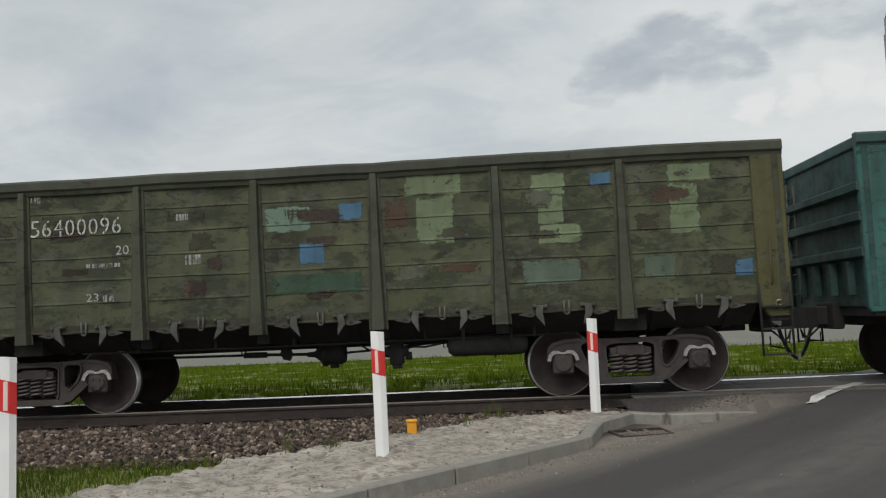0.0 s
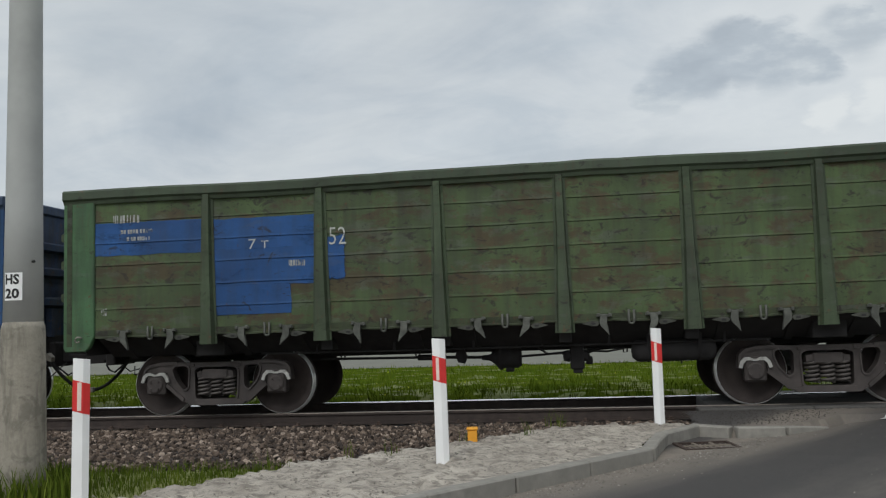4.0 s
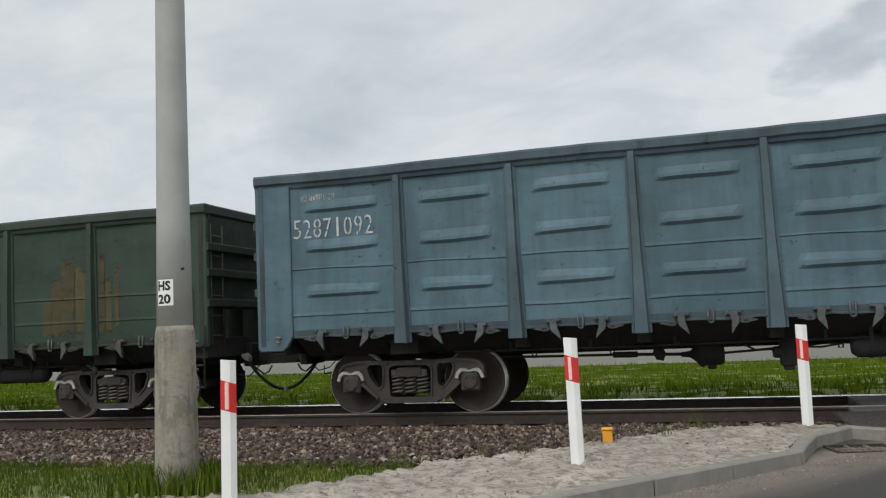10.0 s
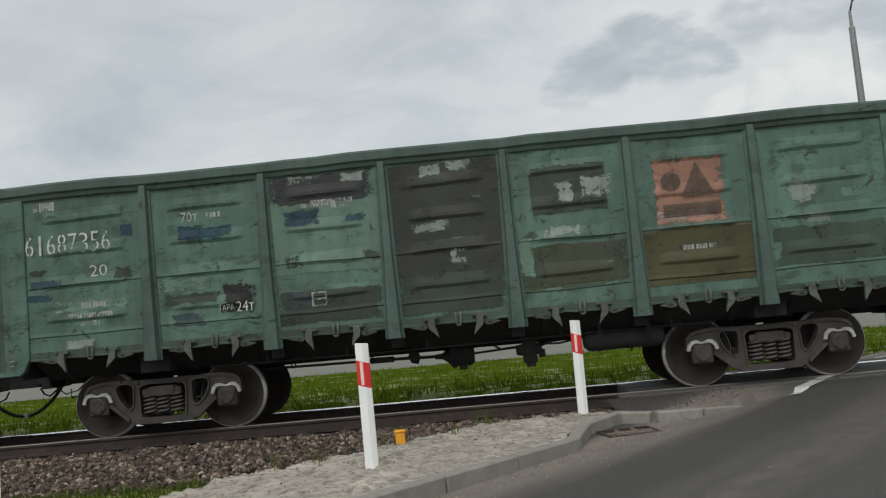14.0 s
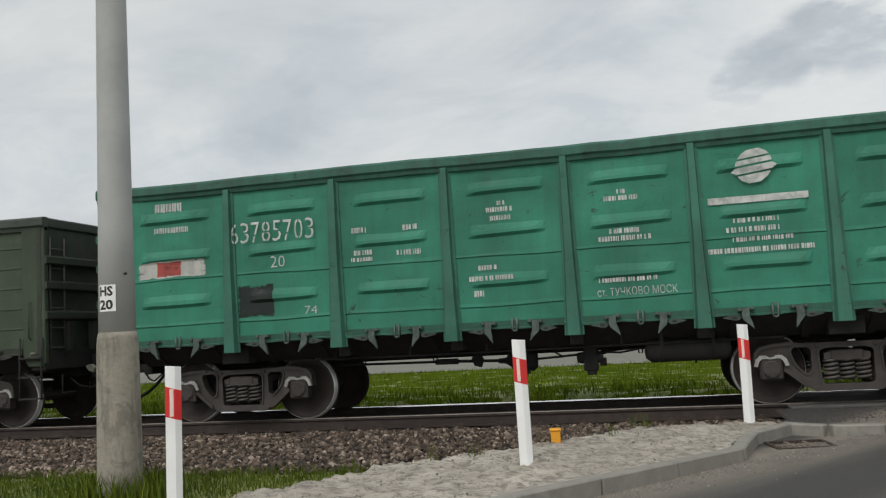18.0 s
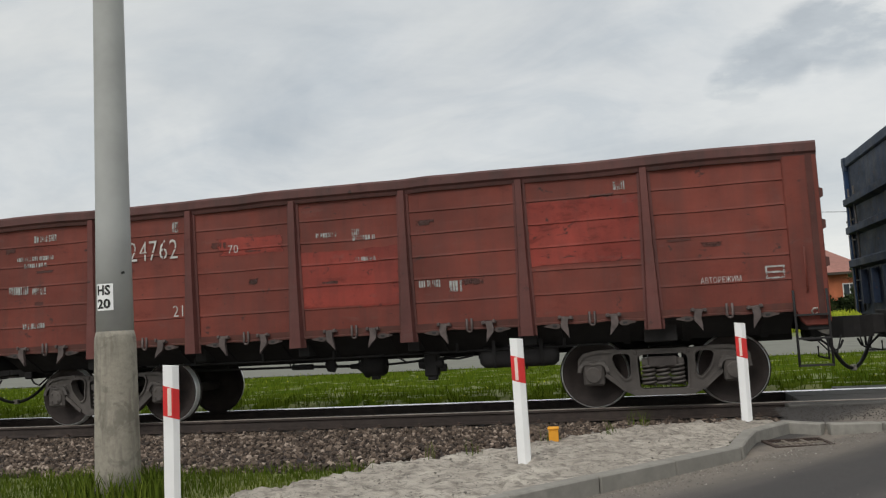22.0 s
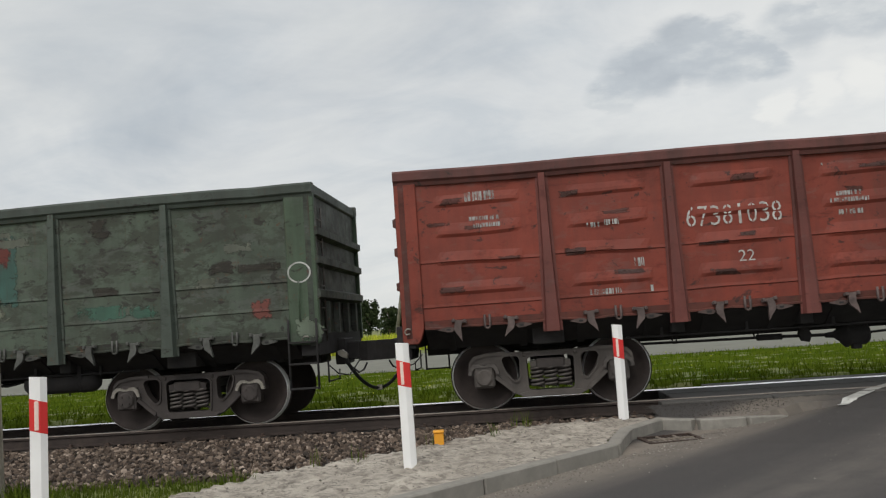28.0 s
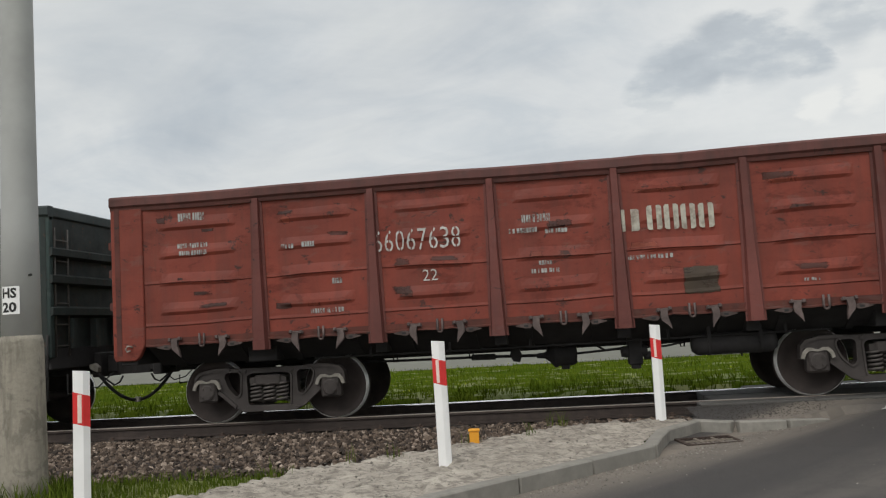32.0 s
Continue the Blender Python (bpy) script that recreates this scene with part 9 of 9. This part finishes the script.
wagon(28, "badly weathered grey-green open gondola wagon with red and turquoise patches", (0.072, 0.094, 0.070), second=(0.048, 0.052, 0.040), kind="flat", top=LOW, ends=(0.05, 0.0), flaking=True, wear=0.9, rust=0.4, grime=0.4, corner=(0.066, 0.100, 0.064), arcs=((-2.42, -0.87, 1.71, 2.10),), scatter=(30, ((0.034, 0.030, 0.023), (0.034, 0.030, 0.023), (0.105, 0.115, 0.088), (0.120, 0.130, 0.105))), patches=((-5.53, -4.74, 2.20, 3.16, (0.070, 0.128, 0.108)), (0.10, 0.30, 2.0, 2.9, (0.05, 0.105, 0.09)), (-0.41, 0.42, 1.88, 2.94, (0.052, 0.120, 0.102)), (-0.09, 0.40, 2.57, 2.76, (0.14, 0.035, 0.028)), (-0.39, 0.46, 1.58, 1.85, (0.12, 0.035, 0.028)), (1.32, 1.98, 1.94, 3.00, (0.052, 0.120, 0.102)), (1.50, 1.89, 2.48, 2.96, (0.14, 0.035, 0.028)), (-3.74, -3.13, 2.35, 2.99, (0.070, 0.165, 0.130)), (-2.39, -0.95, 2.35, 3.14, (0.130, 0.180, 0.145)), (-3.24, -2.64, 1.59, 1.83, (0.17, 0.04, 0.035)), (2.87, 4.20, 1.64, 1.87, (0.065, 0.150, 0.110)), (5.43, 5.76, 1.52, 1.80, (0.15, 0.05, 0.04)), (6.06, 6.53, 1.17, 1.51, (0.16, 0.20, 0.15)), (-3.65, -3.35, 1.58, 1.87, (0.10, 0.15, 0.12)), (1.03, 1.90, 1.71, 2.02, (0.16, 0.17, 0.13)),), rings=((6.19, 2.14, 0.17, 0.15),))
# seven upper patches make the top part of every bay duller and browner
wagon(29, "bright red rusted open gondola wagon with a battered end", (0.215, 0.038, 0.022), second=(0.060, 0.026, 0.020), kind="pressed4", top=TALL, faint=True, ends=(0.0, 0.0), wear=0.75, rust=0.35, grime=0.35, edge=M_RUST, number=("60441775", -1.72, 2.83, 0.30, 1.31), words=(("22", -1.76, 2.48, 0.14, 0.21),), scatter=(26, ((0.060, 0.026, 0.021), (0.085, 0.030, 0.024), (0.245, 0.050, 0.028))), patches=((-5.98, -4.36, 2.60, 3.50, (0.125, 0.036, 0.026)), (-4.15, -2.65, 2.45, 3.50, (0.125, 0.036, 0.026)), (-2.45, -0.95, 2.62, 3.50, (0.125, 0.036, 0.026)), (-0.75, 0.75, 2.55, 3.50, (0.125, 0.036, 0.026)), (0.95, 2.45, 2.40, 3.50, (0.125, 0.036, 0.026)), (2.65, 4.15, 2.56, 3.50, (0.125, 0.036, 0.026)), (4.36, 5.98, 2.30, 3.50, (0.125, 0.036, 0.026)), (1.30, 2.46, 1.70, 2.30, (0.095, 0.035, 0.030)), (-5.95, -4.43, 1.38, 2.03, (0.045, 0.060, 0.040)), (1.00, 1.35, 2.06, 2.15, (0.38, 0.12, 0.09)),), glyphs=((2.75, 2.98, 2.64, 2.88), (3.05, 3.25, 2.66, 2.90), (3.32, 3.54, 2.67, 2.91), (3.62, 3.82, 2.68, 2.92)), bars=((-5.20, 2.92, 0.49, 0.11), (-5.63, 2.73, 0.41, 0.06), (-5.18, 2.67, 0.33, 0.06), (0.00, 2.80, 0.81, 0.11), (-0.00, 2.49, 0.48, 0.06), (-0.02, 2.34, 0.26, 0.05), (-0.03, 2.20, 0.22, 0.06), (-0.02, 2.11, 0.44, 0.06), (-0.06, 1.69, 0.58, 0.05), (-3.33, 1.59, 0.62, 0.06), (-5.17, 1.41, 0.48, 0.05), (-5.22, 1.97, 0.97, 0.06), (-5.23, 1.81, 1.29, 0.06), (-5.16, 1.65, 1.29, 0.06), (-5.09, 1.52, 1.13, 0.06),))
wagon(30, "teal green open gondola wagon with neat white stencils", (0.038, 0.096, 0.080), scatter=(40, ((0.024, 0.050, 0.042), (0.026, 0.034, 0.030), (0.046, 0.062, 0.050)), 0.38), kind="flat", top=LOW, ends=(0.12, 0.0), wheel=(-6.32, 0.90), wear=0.5, rust=0.55, grime=0.3, number=("63091607", -1.82, 2.62, 0.31, 1.35), words=(("22", -1.69, 2.00, 0.17, 0.21), ("10 09 20", -0.07, 2.75, 0.09, 0.45),), patches=((1.83, 2.36, 1.51, 1.96, (0.030, 0.034, 0.032)), (0.88, 1.82, 1.53, 1.85, (0.050, 0.140, 0.105)),), bars=((-5.06, 2.95, 0.62, 0.15), (-5.11, 2.77, 0.47, 0.08), (-5.09, 2.65, 0.45, 0.08), (-3.60, 2.79, 0.16, 0.08), (-3.17, 2.81, 0.21, 0.08), (-3.27, 2.02, 0.27, 0.09), (-3.02, 2.02, 0.11, 0.10), (-3.46, 1.62, 0.35, 0.07), (-3.00, 1.61, 0.10, 0.08), (-0.19, 2.86, 0.14, 0.07), (-0.08, 2.63, 0.36, 0.08), (-0.13, 2.51, 0.58, 0.08), (-0.11, 2.39, 0.37, 0.07), (-0.09, 2.16, 0.33, 0.12), (-1.21, 2.85, 0.11, 0.14),))
wagon(31, "bright rust-red open gondola wagon with pressed ribs and white marks", RED, kind="pressed4", top=LOW, scatter=(30, ((0.055, 0.022, 0.018), (0.080, 0.026, 0.020), (0.225, 0.052, 0.032)), 0.4), wear=0.45, rust=0.3, grime=0.3, number=("66067638", -1.92, 2.49, 0.30, 1.27), words=(("22", -1.76, 1.98, 0.16, 0.21),), patches=((1.66, 2.13, 1.48, 1.85, (0.075, 0.055, 0.038)),), bars=((-5.24, 3.07, 0.42, 0.12), (-5.23, 2.65, 0.49, 0.07), (-5.23, 2.54, 0.43, 0.07), (-3.80, 2.53, 0.20, 0.07), (-3.48, 2.54, 0.22, 0.08), (-3.26, 1.58, 0.49, 0.07), (-3.09, 1.99, 0.16, 0.08), (-0.24, 2.66, 0.39, 0.11), (-0.43, 2.50, 0.39, 0.07), (0.03, 2.47, 0.31, 0.06), (-0.15, 2.04, 0.18, 0.06), (-0.16, 1.93, 0.38, 0.06), (1.20, 2.02, 0.77, 0.06), (1.98, 3.22, 0.07, 0.04), (3.31, 1.58, 0.21, 0.04),), glyphs=((0.85, 1.15, 2.38, 2.68), (1.25, 1.45, 2.38, 2.71), (1.48, 1.67, 2.37, 2.71), (1.70, 1.89, 2.36, 2.70), (1.93, 2.13, 2.36, 2.69),))
wagon(32, "dark green open gondola wagon with a grimy end", (0.022, 0.038, 0.036), kind="flat", top=LOW, wear=0.2, rust=0.15, grime=0.5)


# ---- motion ----
def motions():
    seconds = [0.0] + [1.0 * k for k in range(1, 32)] + [32.0]
    for wg, index, sets in WAGONS:
        walk(wg, [(t, pose(train_at(t) - PITCH * index, TRACK, 0)) for t in seconds])
        # wheels roll while their wagon passes the crossing
        near = [k for k in range(961) if -24.0 < train_at(k / 30) - PITCH * index < 16.0]
        for w, x, dx in sets:
            rows = [(0.0, pose(dx, 0, 0.4785))] if near and near[0] > 0 else []
            base = train_at(near[0] / 30) if near else 0.0
            a = 0.0
            for k in near:
                a = math.degrees((train_at(k / 30) - base) / 0.4785)
                rows.append((k / 30, pose(dx, 0, 0.4785, 0, a, 0)))
            if not rows or rows[-1][0] < 32.0:
                rows.append((32.0, pose(dx, 0, 0.4785, 0, a, 0)))
            walk(w, rows)


motions()
